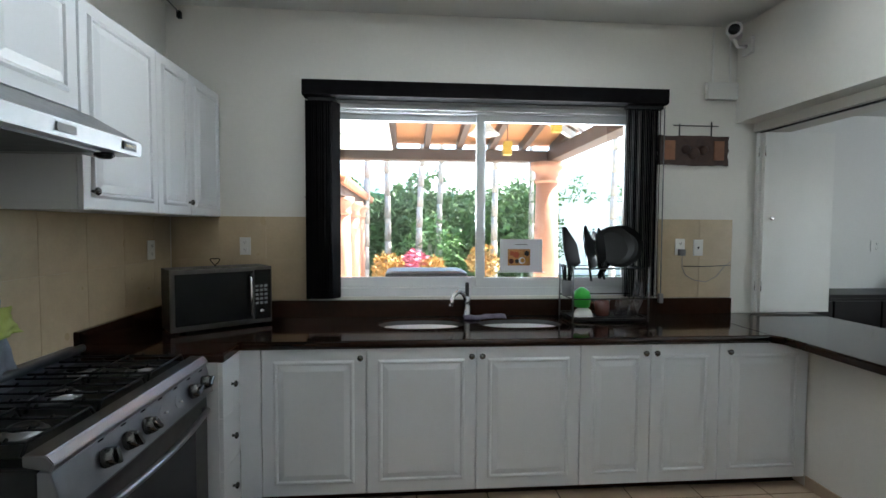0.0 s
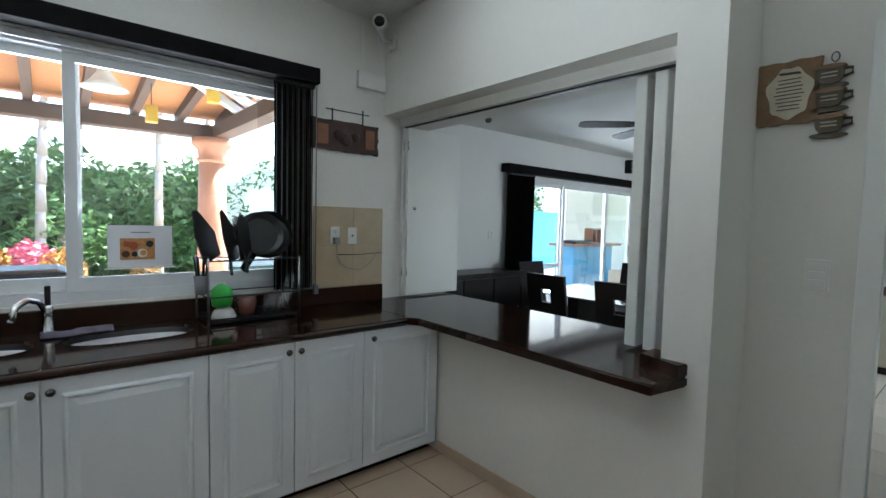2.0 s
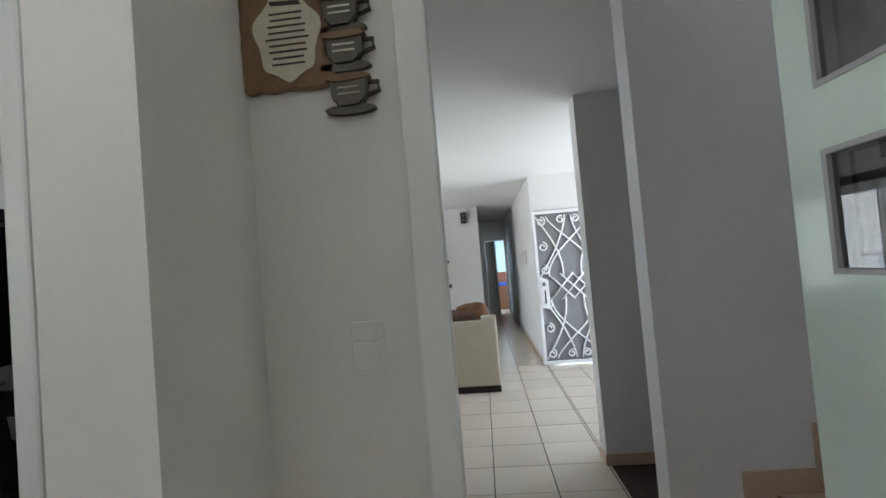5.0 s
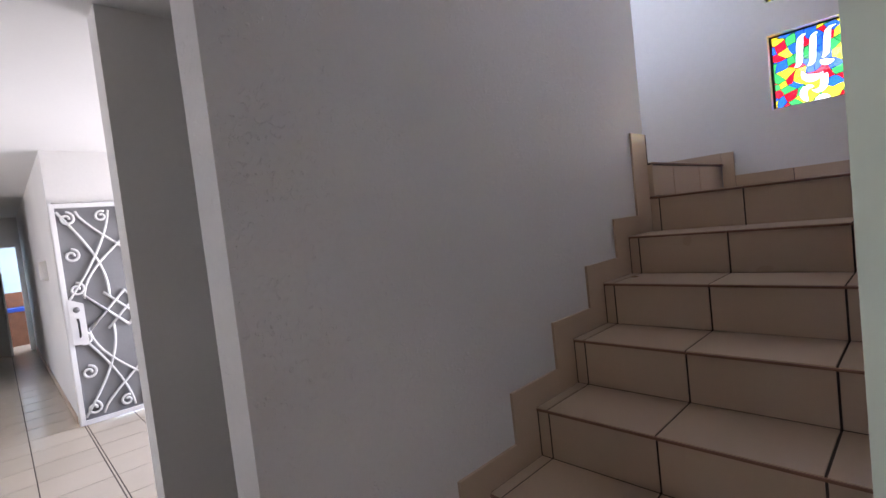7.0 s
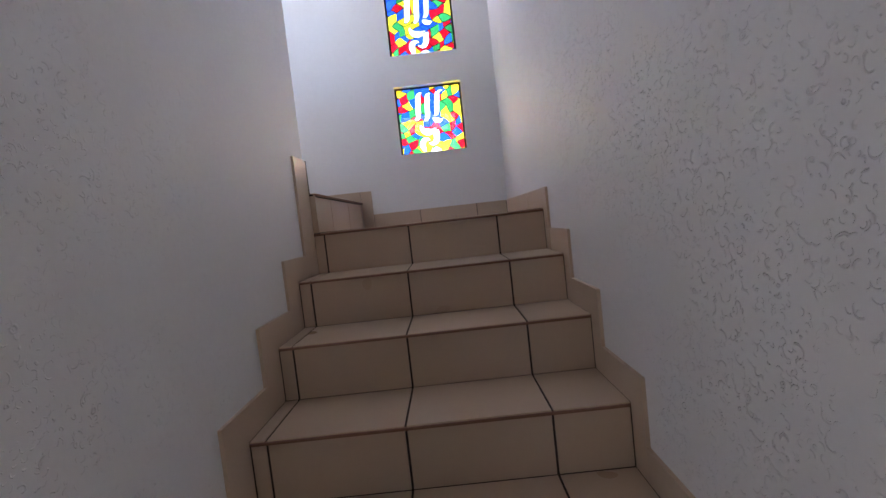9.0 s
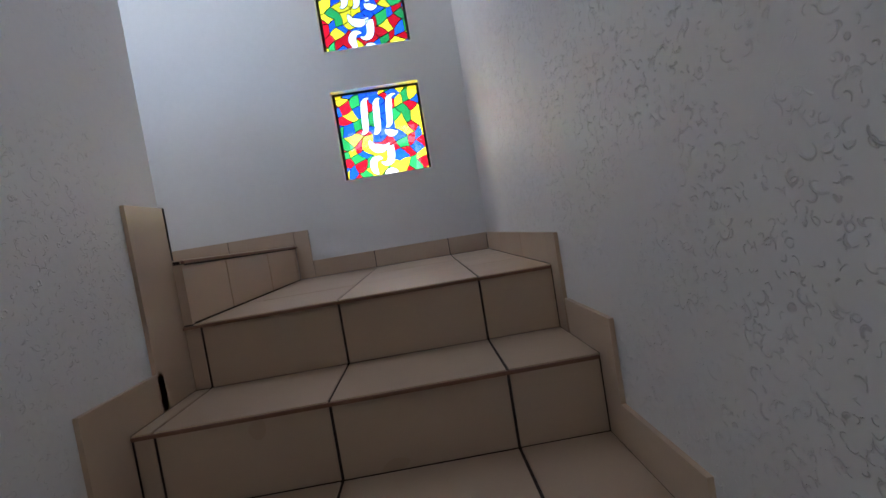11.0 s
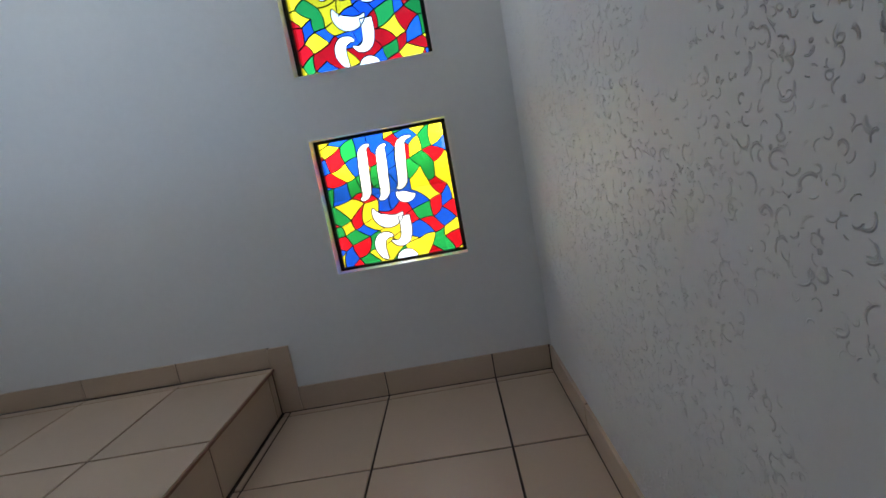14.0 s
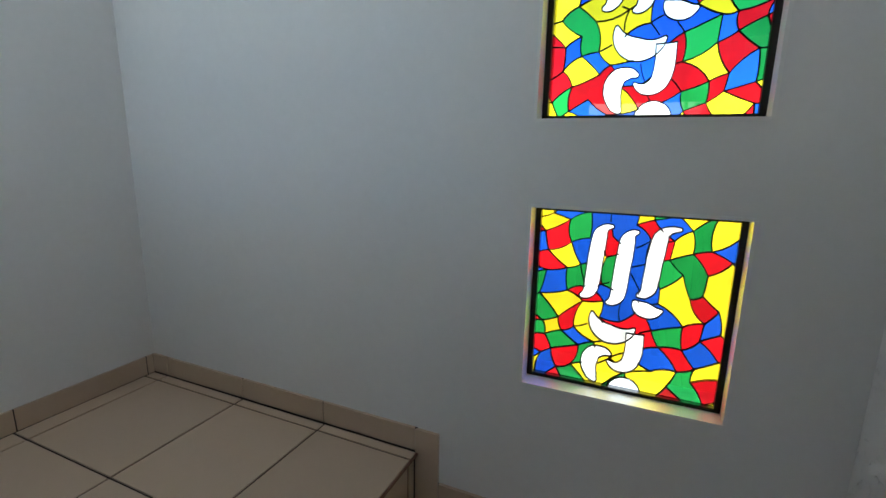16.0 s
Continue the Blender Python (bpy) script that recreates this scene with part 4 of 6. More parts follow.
for bxc, byc, rad in ((-0.90, -0.62, 0.048), (-1.13, -0.60, 0.04), (-1.02, -0.32, 0.06), (-0.90, -0.02, 0.042), (-1.13, -0.04, 0.048)):
    part("burner", lathe([(rad * 1.3, 0.885), (rad * 1.25, 0.892), (rad, 0.895), (rad, 0.902), (rad * 0.9, 0.906)], 24, Matrix.Translation((bxc, byc, 0))), "steel", r, "steel burner ring")
    part("burner_cap", lathe([(rad * 0.82, 0.906), (rad * 0.82, 0.912), (rad * 0.5, 0.915)], 24, Matrix.Translation((bxc, byc, 0))), "iron", r)
for gy0, gy1 in ((-0.775, -0.48), (-0.465, -0.175), (-0.16, 0.135)):
    bars = []
    for gx in (-1.26, -1.015, -0.79):
        bars.append(tube([(gx, gy0, 0.886), (gx, gy0 + 0.02, 0.918), (gx, gy1 - 0.02, 0.918), (gx, gy1, 0.886)], 0.0055, 6))
    for k in range(4):
        gy = gy0 + 0.02 + k * (gy1 - gy0 - 0.04) / 3
        bars.append(tube([(-1.26, gy, 0.918), (-0.79, gy, 0.918)], 0.005, 6))
        for gx in (-1.19, -1.08, -0.96, -0.85):
            bars.append(tube([(gx, gy, 0.918), (gx + 0.01, gy, 0.928)], 0.005, 6))
    part("grate", join(*bars), "iron", r, "black wire pan grate")
for fx in (-1.25, -0.78):
    for fy in (Y0 + 0.06, Y1 - 0.06):
        part("foot", lathe([(0.018, 0), (0.018, 0.03)], 12, Matrix.Translation((fx, fy, 0))), "blackplastic", r)

tow = thing("kitchen_towel", "grey and lime checked towel hanging behind the range", "towel")
M["lime"] = material("lime_cloth", (0.45, 0.52, 0.14), 0.9, vary=0.1, scale=20, bump=0.3, bump_scale=200)
M["bluegrey"] = material("blue_grey_cloth", (0.20, 0.22, 0.27), 0.9, vary=0.15, scale=20, bump=0.3, bump_scale=200)


def hung_cloth(y0, y1, z0, z1, x):
    bm = bmesh.new()
    grid = [[bm.verts.new((x + 0.02 * math.sin(9 * u + 3 * v) + 0.012 * noise.noise((u * 6, v * 5, 1)), y0 + (y1 - y0) * u * (0.75 + 0.25 * v), z1 + (z0 - z1) * v))
             for u in [i / 14 for i in range(15)]] for v in [j / 14 for j in range(15)]]
    for a, b in zip(grid, grid[1:]):
        for i in range(14):
            bm.faces.new((a[i], a[i + 1], b[i + 1], b[i])).smooth = True
    geo = bmesh.ops.extrude_face_region(bm, geom=list(bm.faces))
    bmesh.ops.translate(bm, verts=[v for v in geo["geom"] if isinstance(v, bmesh.types.BMVert)], vec=(-0.005, 0, 0))
    return bm


part("grey_cloth", hung_cloth(-0.62, -0.20, 0.95, 1.28, -1.22), "bluegrey", tow)
part("lime_cloth", hung_cloth(-0.55, -0.24, 1.11, 1.22, -1.17), "lime", tow)
part("hook", tube([(-1.305, -0.42, 1.29), (-1.22, -0.42, 1.28), (-1.20, -0.42, 1.31)], 0.004, 8), "chrome", tow)

# ---- microwave ----
mw = thing("microwave", "stainless steel microwave oven with a black glass door", "microwave", at=(-0.935, 0.885, 0.90), rz=36)
part("case", bx(-0.28, 0.28, -0.15, 0.06, 0.012, 0.36, bevel=0.006), "iron", mw, "dark grey metal case")
part("front", bx(-0.28, 0.28, -0.178, -0.15, 0.012, 0.36, bevel=0.004), "darksteel", mw)
md = part("door", bx(-0.255, 0.165, -0.183, -0.178, 0.045, 0.335, bevel=0.002), "blackplastic", mw, "black glass door")
part("handle", tube([(0.145, -0.183, 0.07), (0.145, -0.212, 0.085), (0.145, -0.215, 0.19), (0.145, -0.212, 0.295), (0.145, -0.183, 0.31)], 0.007, 10), "chrome", md, "bowed chrome handle")
cp = part("control_panel", bx(0.175, 0.272, -0.182, -0.178, 0.04, 0.34), "blackplastic", mw, "black keypad")
for i in range(3):
    for j in range(5):
        part("key", bx(0.178 + i * 0.027, 0.196 + i * 0.027, -0.184, -0.182, 0.13 + j * 0.026, 0.145 + j * 0.026), "greypanel", cp)
part("dial", lathe([(0.017, 0), (0.015, 0.012), (0.004, 0.014)], 20, Matrix.Translation((0.215, -0.182, 0.085)) @ pose(0, 0, 0, 90, 0, 0)), "chrome", cp, "round chrome dial")
for fx in (-0.21, 0.23):
    for fy in (-0.13, 0.04):
        part("foot", lathe([(0.014, 0), (0.014, 0.012)], 10, Matrix.Translation((fx, fy, 0))), "blackplastic", mw)
loop = thing("wire_heart", "small black wire heart standing on the microwave", "ornament", at=(-0.93, 0.87, 1.261))
part("wire", tube([(0.028 * math.sin(t) ** 3, 0.006 * math.sin(2 * t), 0.030 + 0.024 * math.cos(t) - 0.009 * math.cos(2 * t)) for t in [2 * math.pi * k / 24 for k in range(24)]], 0.003, 6, closed=True), "blackplastic", loop)


def wall_plate(name, label, m, w=0.07, h=0.115, holes="socket"):
    p = thing(name, label, "socket" if holes == "socket" else "switch")
    p.matrix_world = m
    pl = part("plate", bx(-w / 2, w / 2, -0.008, 0, -h / 2, h / 2, bevel=0.003), "whiteplastic", p)
    if holes == "socket":
        for z in (-0.024, 0.024):
            s = part("outlet", bx(-0.017, 0.017, -0.0105, -0.008, z - 0.014, z + 0.014, bevel=0.002), "whiteplastic", p)
            for sx in (-0.006, 0.006):
                part("slot", bx(sx - 0.0012, sx + 0.0012, -0.0112, -0.0105, z - 0.003, z + 0.008), "blackplastic", s)
            part("earth_hole", lathe([(0.0025, 0), (0.0025, 0.0008)], 8, Matrix.Translation((0, -0.0105, z - 0.008)) @ pose(0, 0, 0, 90, 0, 0)), "blackplastic", s)
    elif holes == "jack":
        part("jack", lathe([(0.007, 0), (0.007, 0.003)], 12, Matrix.Translation((0, -0.008, 0)) @ pose(0, 0, 0, 90, 0, 0)), "blackplastic", p)
    elif holes == "rockers":
        for k in range(3):
            part("rocker", bx(-0.026, 0.026, -0.012, -0.008, -0.047 + k * 0.032, -0.018 + k * 0.032, bevel=0.002), "whiteplastic", p)
    return p


wall_plate("socket", "white double wall socket on the beige tiles", pose(-0.827, 1.1085, 1.375))
wall_plate("socket", "white wall socket with a plug on the beige tiles", pose(2.165, 1.1085, 1.375))
wall_plate("antenna_socket", "white antenna socket plate on the beige tiles", pose(2.30, 1.1085, 1.37), holes="jack")
wall_plate("socket", "white socket on the tiled side wall", pose(-1.2985, 0.86, 1.36, 0, 0, 90), 0.075)
plug = thing("charger_plug", "grey plug with a thin cable hanging from the socket", "plug")
part("plug_body", bx(2.145, 2.185, 1.062, 1.097, 1.315, 1.36, bevel=0.004), "greypanel", plug)
part("cable", tube([(2.165, 1.075, 1.315), (2.17, 1.08, 1.23), (2.21, 1.10, 1.175), (2.27, 1.10, 1.14), (2.36, 1.10, 1.125), (2.44, 1.10, 1.165), (2.50, 1.10, 1.24), (2.548, 1.10, 1.27)], 0.0025, 6), "greypanel", plug)
part("straight_cable", tube([(2.18, 1.085, 1.24), (2.35, 1.1, 1.236), (2.548, 1.1, 1.245)], 0.003, 6), "darkmetal", plug)
nail = thing("wall_hook", "tiny dark hook on the white wall beside the blind", "hook")
part("peg", lathe([(0.009, 0), (0.009, 0.008), (0.005, 0.012)], 10, Matrix.Translation((-0.433, 1.12, 1.70)) @ pose(0, 0, 0, 90, 0, 0)), "darkmetal", nail)

bxo = thing("wall_box", "blank white plastic box on the kitchen wall", "junction box")
part("cover", bx(2.325, 2.552, 1.085, 1.1195, 2.41, 2.53, bevel=0.006), "whiteplastic", bxo)
part("cable_duct", bx(2.372, 2.384, 1.113, 1.1195, 2.53, KCEIL - 0.002), "whiteplastic", bxo)
part("cable_duct", bx(2.50, 2.512, 1.113, 1.1195, 2.53, KCEIL - 0.002), "whiteplastic", bxo)

# plaque hanging from an iron bar beside the window
pq = thing("wall_plaque", "brown wooden plaque with pale copper fields hung from an iron bar", "plaque")
random.seed(5)
edge = []
for i in range(40):
    t = i / 40 * 4
    k, u = int(t), t - int(t)
    px, pz = [(u, 0), (1, u), (1 - u, 1), (0, 1 - u)][k]
    edge.append((1.985 + 0.508 * px + random.uniform(-0.006, 0.006), 1.95 + 0.205 * pz + random.uniform(-0.005, 0.005)))
bm = prism(edge, 0.022)
bmesh.ops.transform(bm, matrix=Matrix.Translation((0, 1.112, 0)) @ pose(0, 0, 0, 90, 0, 0), verts=bm.verts)
M["plaque"] = material("dark_carved_wood", (0.07, 0.035, 0.025), 0.6, vary=0.3, scale=18, bump=0.5, bump_scale=50)
M["copper"] = material("faded_copper_paint", (0.30, 0.13, 0.065), 0.5, vary=0.2, scale=20, bump=0.2, bump_scale=80)
part("board", bm, "plaque", pq)
for x0, x1 in ((2.02, 2.10), (2.385, 2.46)):
    part("copper_field", bx(x0, x1, 1.083, 1.092, 1.985, 2.12, bevel=0.003), "copper", pq)
for cx, cz, rr in ((2.18, 2.06, 0.035), (2.24, 2.03, 0.045), (2.31, 2.055, 0.036)):
    part("carved_fruit", lathe([(rr, 0), (rr * 0.9, 0.01), (rr * 0.5, 0.018), (rr * 0.1, 0.02)], 16, Matrix.Translation((cx, 1.091, cz)) @ pose(0, 0, 0, 90, 0, 0)), "plaque", pq)
part("hanging_bar", join(tube([(2.09, 1.10, 2.225), (2.42, 1.10, 2.225)], 0.004, 8), tube([(2.135, 1.10, 2.15), (2.135, 1.10, 2.235)], 0.005, 8), tube([(2.37, 1.10, 2.15), (2.37, 1.10, 2.255)], 0.005, 8)), "darkmetal", pq, "thin iron hanging bar")

# security camera in the upper corner
sc = thing("security_camera", "white bullet security camera in the ceiling corner", "security camera")
ax = look((2.42, 0.96, 2.82), (1.4, -0.3, 2.6)) @ pose(0, 0, 0, 180, 0, 0) @ Matrix.Scale(1.15, 4)
part("housing", lathe([(0.030, -0.09), (0.036, -0.08), (0.036, 0.05), (0.042, 0.055), (0.042, 0.075), (0.034, 0.078)], 20, ax), "whiteplastic", sc, "white cylindrical housing")
part("lens", lathe([(0.030, 0.078), (0.028, 0.082), (0.01, 0.083)], 20, ax), "blackplastic", sc, "black glass lens")
part("bracket", join(tube([(2.42, 0.98, 2.80), (2.47, 1.0, 2.74), (2.535, 1.0, 2.745)], 0.012, 8), bx(2.535, 2.559, 0.955, 1.045, 2.69, 2.80, bevel=0.003)), "whiteplastic", sc, "white wall bracket")
part("cable", tube([(2.40, 1.02, 2.85), (2.46, 1.09, 2.90), (2.55, 0.75, 2.912), (2.55, 0.2, 2.915)], 0.003, 6), "whiteplastic", sc)
cc = thing("ceiling_cable", "loose white cable with a dark plug at the ceiling corner", "cable")
part("wire", tube([(-1.28, 0.75, 2.915), (-1.27, 0.9, 2.908), (-1.24, 1.02, 2.895), (-1.215, 1.085, 2.865)], 0.004, 6), "greypanel", cc)
part("plug", bx(-1.23, -1.205, 1.09, 1.119, 2.83, 2.875, bevel=0.004), "darkmetal", cc)

# ---- hatch shutters ----


def shutter(x0, x1, y, turn, label, with_knob, thick=0.015):
    s = thing("hatch_shutter", label, "shutter", "white folding hatch shutters", at=(x0, y, 0.915), rz=turn)
    part("leaf", bx(0, x1 - x0, -thick, thick, 0, 1.268, bevel=0.003 if thick < 0.02 else 0.008), "trim", s)
    if with_knob:
        k = part("knob", lathe([(0.006, 0), (0.006, 0.012), (0.014, 0.018), (0.015, 0.025), (0.008, 0.03)], 16, Matrix.Translation((0.05, -0.015, 0.665)) @ pose(0, 0, 0, 90, 0, 0)), "chrome", s)
    for z in (0.15, 1.10) if thick < 0.02 else ():
        part("hinge", tube([(0, -0.017, z), (0, -0.017, z + 0.07)], 0.004, 8), "chrome", s)
    return s


shutter(2.735, 3.245, 1.060, -1.5, "white flat folding shutter standing open with a knob", True)
shutter(2.715, 3.22, 1.095, -0.5, "white folding shutter folded flat against the hatch side", False)
shutter(2.765, 3.22, -0.745, 0.5, "thick white folding shutter standing open at the hatch end", False, 0.028)
shutter(2.75, 3.22, -0.845, -0.5, "thick white folding shutter standing open at the hatch end", False, 0.030)
shutter(2.72, 3.22, -0.965, 0.0, "white folding shutter folded against the hatch side", False)
part_track = thing("shutter_track", "brown metal shutter track under the hatch lintel", "track")
part("rail", bx(2.74, 2.758, -1.02, 1.11, 2.185, 2.1945), "darkmetal", part_track)

# ---- dish rack ----
M["pan"] = material("black_nonstick", (0.010, 0.010, 0.011), 0.35, vary=0.2, scale=20)
M["green"] = material("green_plastic", (0.05, 0.42, 0.05), 0.35, vary=0.08)
M["teflon"] = material("steel_pan", (0.42, 0.42, 0.43), 0.25, 1.0, vary=0.08)
rk = thing("dish_rack", "dark wire dish rack with plastic tray by the window", "dish rack", at=(1.54, 0.95, 0.90))
bars = []
for z in (0.03, 0.15, 0.345):
    bars.append(tube([(-0.25, -0.13, z), (0.25, -0.13, z), (0.25, 0.13, z), (-0.25, 0.13, z)], 0.004, 6, closed=True))
part("frame", join(*bars), "darkmetal", rk)
for sx in (-0.25, 0.25):
    for sy in (-0.13, 0.13):
        part("leg", tube([(sx, sy, 0), (sx, sy, 0.36)], 0.006, 8), "steel", rk)
for z in (0.03, 0.345):
    for k in range(1, 14):
        part("wire", tube([(-0.25 + 0.5 * k / 14, -0.13, z), (-0.25 + 0.5 * k / 14, 0.13, z)], 0.002, 5), "darkmetal", rk)
part("drip_tray", bx(-0.24, 0.24, -0.125, 0.125, 0.006, 0.022, bevel=0.004), "darkmetal", rk)


def pan_on_edge(name, label, x, y, z, radius, lean, mat, depth=0.045, turn=80):
    p = thing(name, label, "pan", "pans drying in the dish rack")
    m = pose(x, y, z, 0, 0, turn) @ pose(0, 0, 0, 90 - lean, 0, 0)
    part("bowl", lathe([(radius * 0.8, 0), (radius, depth), (radius * 0.985, depth), (radius * 0.78, 0.004)], 32, m), mat, p)
    part("handle", bx(-0.012, 0.012, radius * 0.95, radius * 0.95 + 0.12, depth - 0.012, depth + 0.002, bevel=0.005, m=m @ pose(0, 0, 0, 0, 0, 150)), "blackplastic", p, "black handle")
    return p


pan_on_edge("frying_pan", "black frying pan leaning on edge in the dish rack", 1.60, 0.95, 1.38, 0.13, 18, "pan", turn=-5)
pan_on_edge("frying_pan", "large black wok-like pan leaning in the dish rack", 1.665, 0.96, 1.375, 0.14, 10, "pan", 0.07, turn=-30)
pan_on_edge("pan_lid", "thin steel pan lid standing in the dish rack", 1.42, 0.95, 1.37, 0.125, 12, "pan", 0.012, turn=62)
pan_on_edge("pan_lid", "small steel pan lid standing in the dish rack", 1.49, 0.93, 1.37, 0.12, 20, "teflon", 0.014, turn=52)
bd = thing("cutting_board", "dark pointed cutting board standing in the dish rack", "cutting board")
part("board", prism([(-0.06, 0), (0.07, 0), (0.075, 0.14), (0.0, 0.29), (-0.03, 0.30), (-0.065, 0.16)], 0.014, pose(1.33, 0.93, 1.245, 0, -22, 36) @ pose(0, 0, 0, 90, 0, 0), 0.003), "pan", bd)
bd = thing("cutting_board", "dark pointed board leaning beside the pan lids", "cutting board")
part("board", prism([(-0.045, 0), (0.055, 0), (0.05, 0.17), (-0.01, 0.30), (-0.03, 0.29), (-0.05, 0.15)], 0.012, pose(1.43, 0.86, 1.245, 0, -20, 40) @ pose(0, 0, 0, 90, 0, 0), 0.003), "pan", bd)
bd = thing("cutting_board", "narrow dark board leaning in the dish rack", "cutting board")
part("board", prism([(-0.05, 0), (0.05, 0), (0.05, 0.20), (0.0, 0.27), (-0.05, 0.20)], 0.012, pose(1.50, 0.88, 1.245, 0, -12, 36) @ pose(0, 0, 0, 90, 0, 0), 0.003), "pan", bd)
cutl = thing("cutlery_holder", "clear plastic holder with dark cutlery on the rack's side", "cutlery holder", at=(1.265, 0.86, 1.07))
part("cup", lathe([(0.032, 0), (0.038, 0.10), (0.035, 0.10), (0.030, 0.004)], 16), "greypanel", cutl)
for k in range(6):
    part("cutlery", tube([(0.012 * math.cos(k), 0.012 * math.sin(k), 0.01), (0.03 * math.cos(k), 0.03 * math.sin(k), 0.17 + 0.01 * (k % 3)), (0.036 * math.cos(k), 0.034 * math.sin(k), 0.20)], 0.005, 6), "darkmetal", cutl)
gc = thing("green_cup", "bright green plastic cup upside down in the dish rack", "cup", at=(1.375, 0.89, 0.99))
part("cup_body", lathe([(0.045, 0), (0.05, 0.005), (0.058, 0.06), (0.05, 0.10), (0.02, 0.125), (0.004, 0.13)], 20), "green", gc)
wb = thing("white_bowl", "white ceramic bowl upside down under the green cup", "bowl", at=(1.385, 0.89, 0.923))
part("bowl", lathe([(0.062, 0), (0.065, 0.008), (0.05, 0.045), (0.03, 0.062), (0.005, 0.064)], 24), "whiteplastic", wb)
mg = thing("mug", "reddish brown glazed mug in the dish rack", "mug", at=(1.51, 0.89, 0.934))
M["redmug"] = material("brown_red_glaze", (0.12, 0.035, 0.025), 0.2, vary=0.2, scale=15, coat=0.4)
part("mug_body", lathe([(0.045, 0), (0.05, 0.01), (0.052, 0.10), (0.047, 0.10), (0.044, 0.012)], 24), "redmug", mg)
part("handle", tube([(-0.05, 0, 0.085), (-0.08, 0, 0.08), (-0.085, 0, 0.05), (-0.075, 0, 0.025), (-0.05, 0, 0.02)], 0.007, 8), "redmug", mg)
for k in range(4):
    gl_ = thing("drinking_glass", "tilted clear drinking glass in the dish rack", "glass", "drinking glasses in the rack")
    gl_.matrix_world = pose(1.60 + 0.04 * k, 0.86 + 0.02 * (k % 2), 0.934, 4, 14, 0)
    part("tumbler", lathe([(0.022, 0), (0.026, 0.004), (0.032, 0.115), (0.030, 0.115), (0.024, 0.008)], 20), "glass", gl_)
wn = thing("wire_whisks", "tangle of thin steel wire whisks at the rack's end", "whisk")
for k in range(9):
    a = k * 0.7
    part("wire", tube([(1.76, 0.90, 0.935), (1.76 + 0.035 * math.cos(a), 0.90 + 0.035 * math.sin(a), 1.05), (1.765 + 0.02 * math.cos(a), 0.90 + 0.02 * math.sin(a), 1.15)], 0.0016, 5), "steel", wn)

# paper on the window
pp = thing("paper_notice", "white paper notice with a food photograph taped to the window", "paper notice")
M["paper"] = material("white_paper", (0.80, 0.79, 0.84), 0.7, vary=0.02)
M["photo"] = material("food_photo_print", (0.42, 0.16, 0.05), 0.4, vary=0.5, scale=45, dirt=(0.62, 0.40, 0.15), bump_scale=90)
part("sheet", bx(0.885, 1.185, 1.160, 1.1615, 1.20, 1.425), "paper", pp)
part("photo", bx(0.94, 1.10, 1.158, 1.1595, 1.24, 1.355), "photo", pp, "printed photograph of dishes")
for k, (dx, dz, rr, mt) in enumerate(((0.025, 0.03, 0.018, "redmug"), (0.06, 0.075, 0.022, "parch2"), (0.10, 0.035, 0.024, "paper"), (0.105, 0.036, 0.015, "ochre_dish"), (0.135, 0.085, 0.018, "pan"), (0.03, 0.085, 0.016, "croton_dish"), (0.065, 0.03, 0.014, "pan"), (0.14, 0.04, 0.013, "ochre_dish"))):
    if mt not in M:
        M[mt] = material(mt, (0.62, 0.30, 0.05) if "ochre" in mt else (0.45, 0.09, 0.03), 0.5, vary=0.2, scale=60)
    part("pictured_dish", lathe([(rr, 0), (rr, 0.0008 + 0.0003 * k)], 18, Matrix.Translation((0.94 + dx, 1.158, 1.24 + dz)) @ pose(0, 0, 0, 90, 0, 0)), mt, pp)
part("text_line", bx(0.99, 1.08, 1.158, 1.1592, 1.385, 1.39), "greypanel", pp)
part("tape", bx(0.87, 1.20, 1.159, 1.1595, 1.19, 1.198), "paper", pp)

# ---- wall plaque with cups beside the doorway (its writing is mostly too small to read) ----
wp = thing("recipe_plaque", "cream and brown painted plaque with lines of script", "plaque")
M["parch"] = material("painted_parchment", (0.26, 0.155, 0.075), 0.6, vary=0.25, scale=22, dirt=(0.09, 0.04, 0.02), bump=0.3, bump_scale=60)
M["parch2"] = material("pale_parchment", (0.66, 0.60, 0.46), 0.6, vary=0.1, scale=14, bump=0.2, bump_scale=60)
M["cupbrown"] = material("olive_brown_glaze", (0.10, 0.075, 0.035), 0.35, vary=0.3, scale=25, bump=0.3, bump_scale=70)
random.seed(8)
edge = []
for i in range(44):
    t = i / 44 * 4
    k, u = int(t), t - int(t)
    px, pz = [(u, 0), (1, u), (1 - u, 1), (0, 1 - u)][k]
    edge.append((-1.385 + 0.212 * px + random.uniform(-0.004, 0.004), 1.907 + 0.246 * pz + random.uniform(-0.004, 0.004)))
PL = Matrix(((0, 0, -1, 2.919), (1, 0, 0, 0), (0, 1, 0, 0), (0, 0, 0, 1)))   # x along y, y up, z out of the wall
part("plaque_board", prism(edge, 0.018, PL, 0.003), "parch", wp)
part("writing_field", prism([(-1.285 + (0.075 + 0.008 * math.sin(5 * a)) * math.cos(a), 2.028 + (0.1 + 0.006 * math.sin(7 * a)) * math.sin(a)) for a in [2 * math.pi * i / 36 for i in range(36)]], 0.0205, PL), "parch2", wp, "pale oval field")
for k in range(9):
    h = 0.05 - 0.012 * abs(k - 4) / 4 - 0.005 * (k % 2)
    part("script_line", prism([(-1.285 - h, 2.078 - k * 0.0145), (-1.285 + h, 2.078 - k * 0.0145), (-1.285 + h, 2.082 - k * 0.0145), (-1.285 - h, 2.082 - k * 0.0145)], 0.022, PL), "plaque", wp)
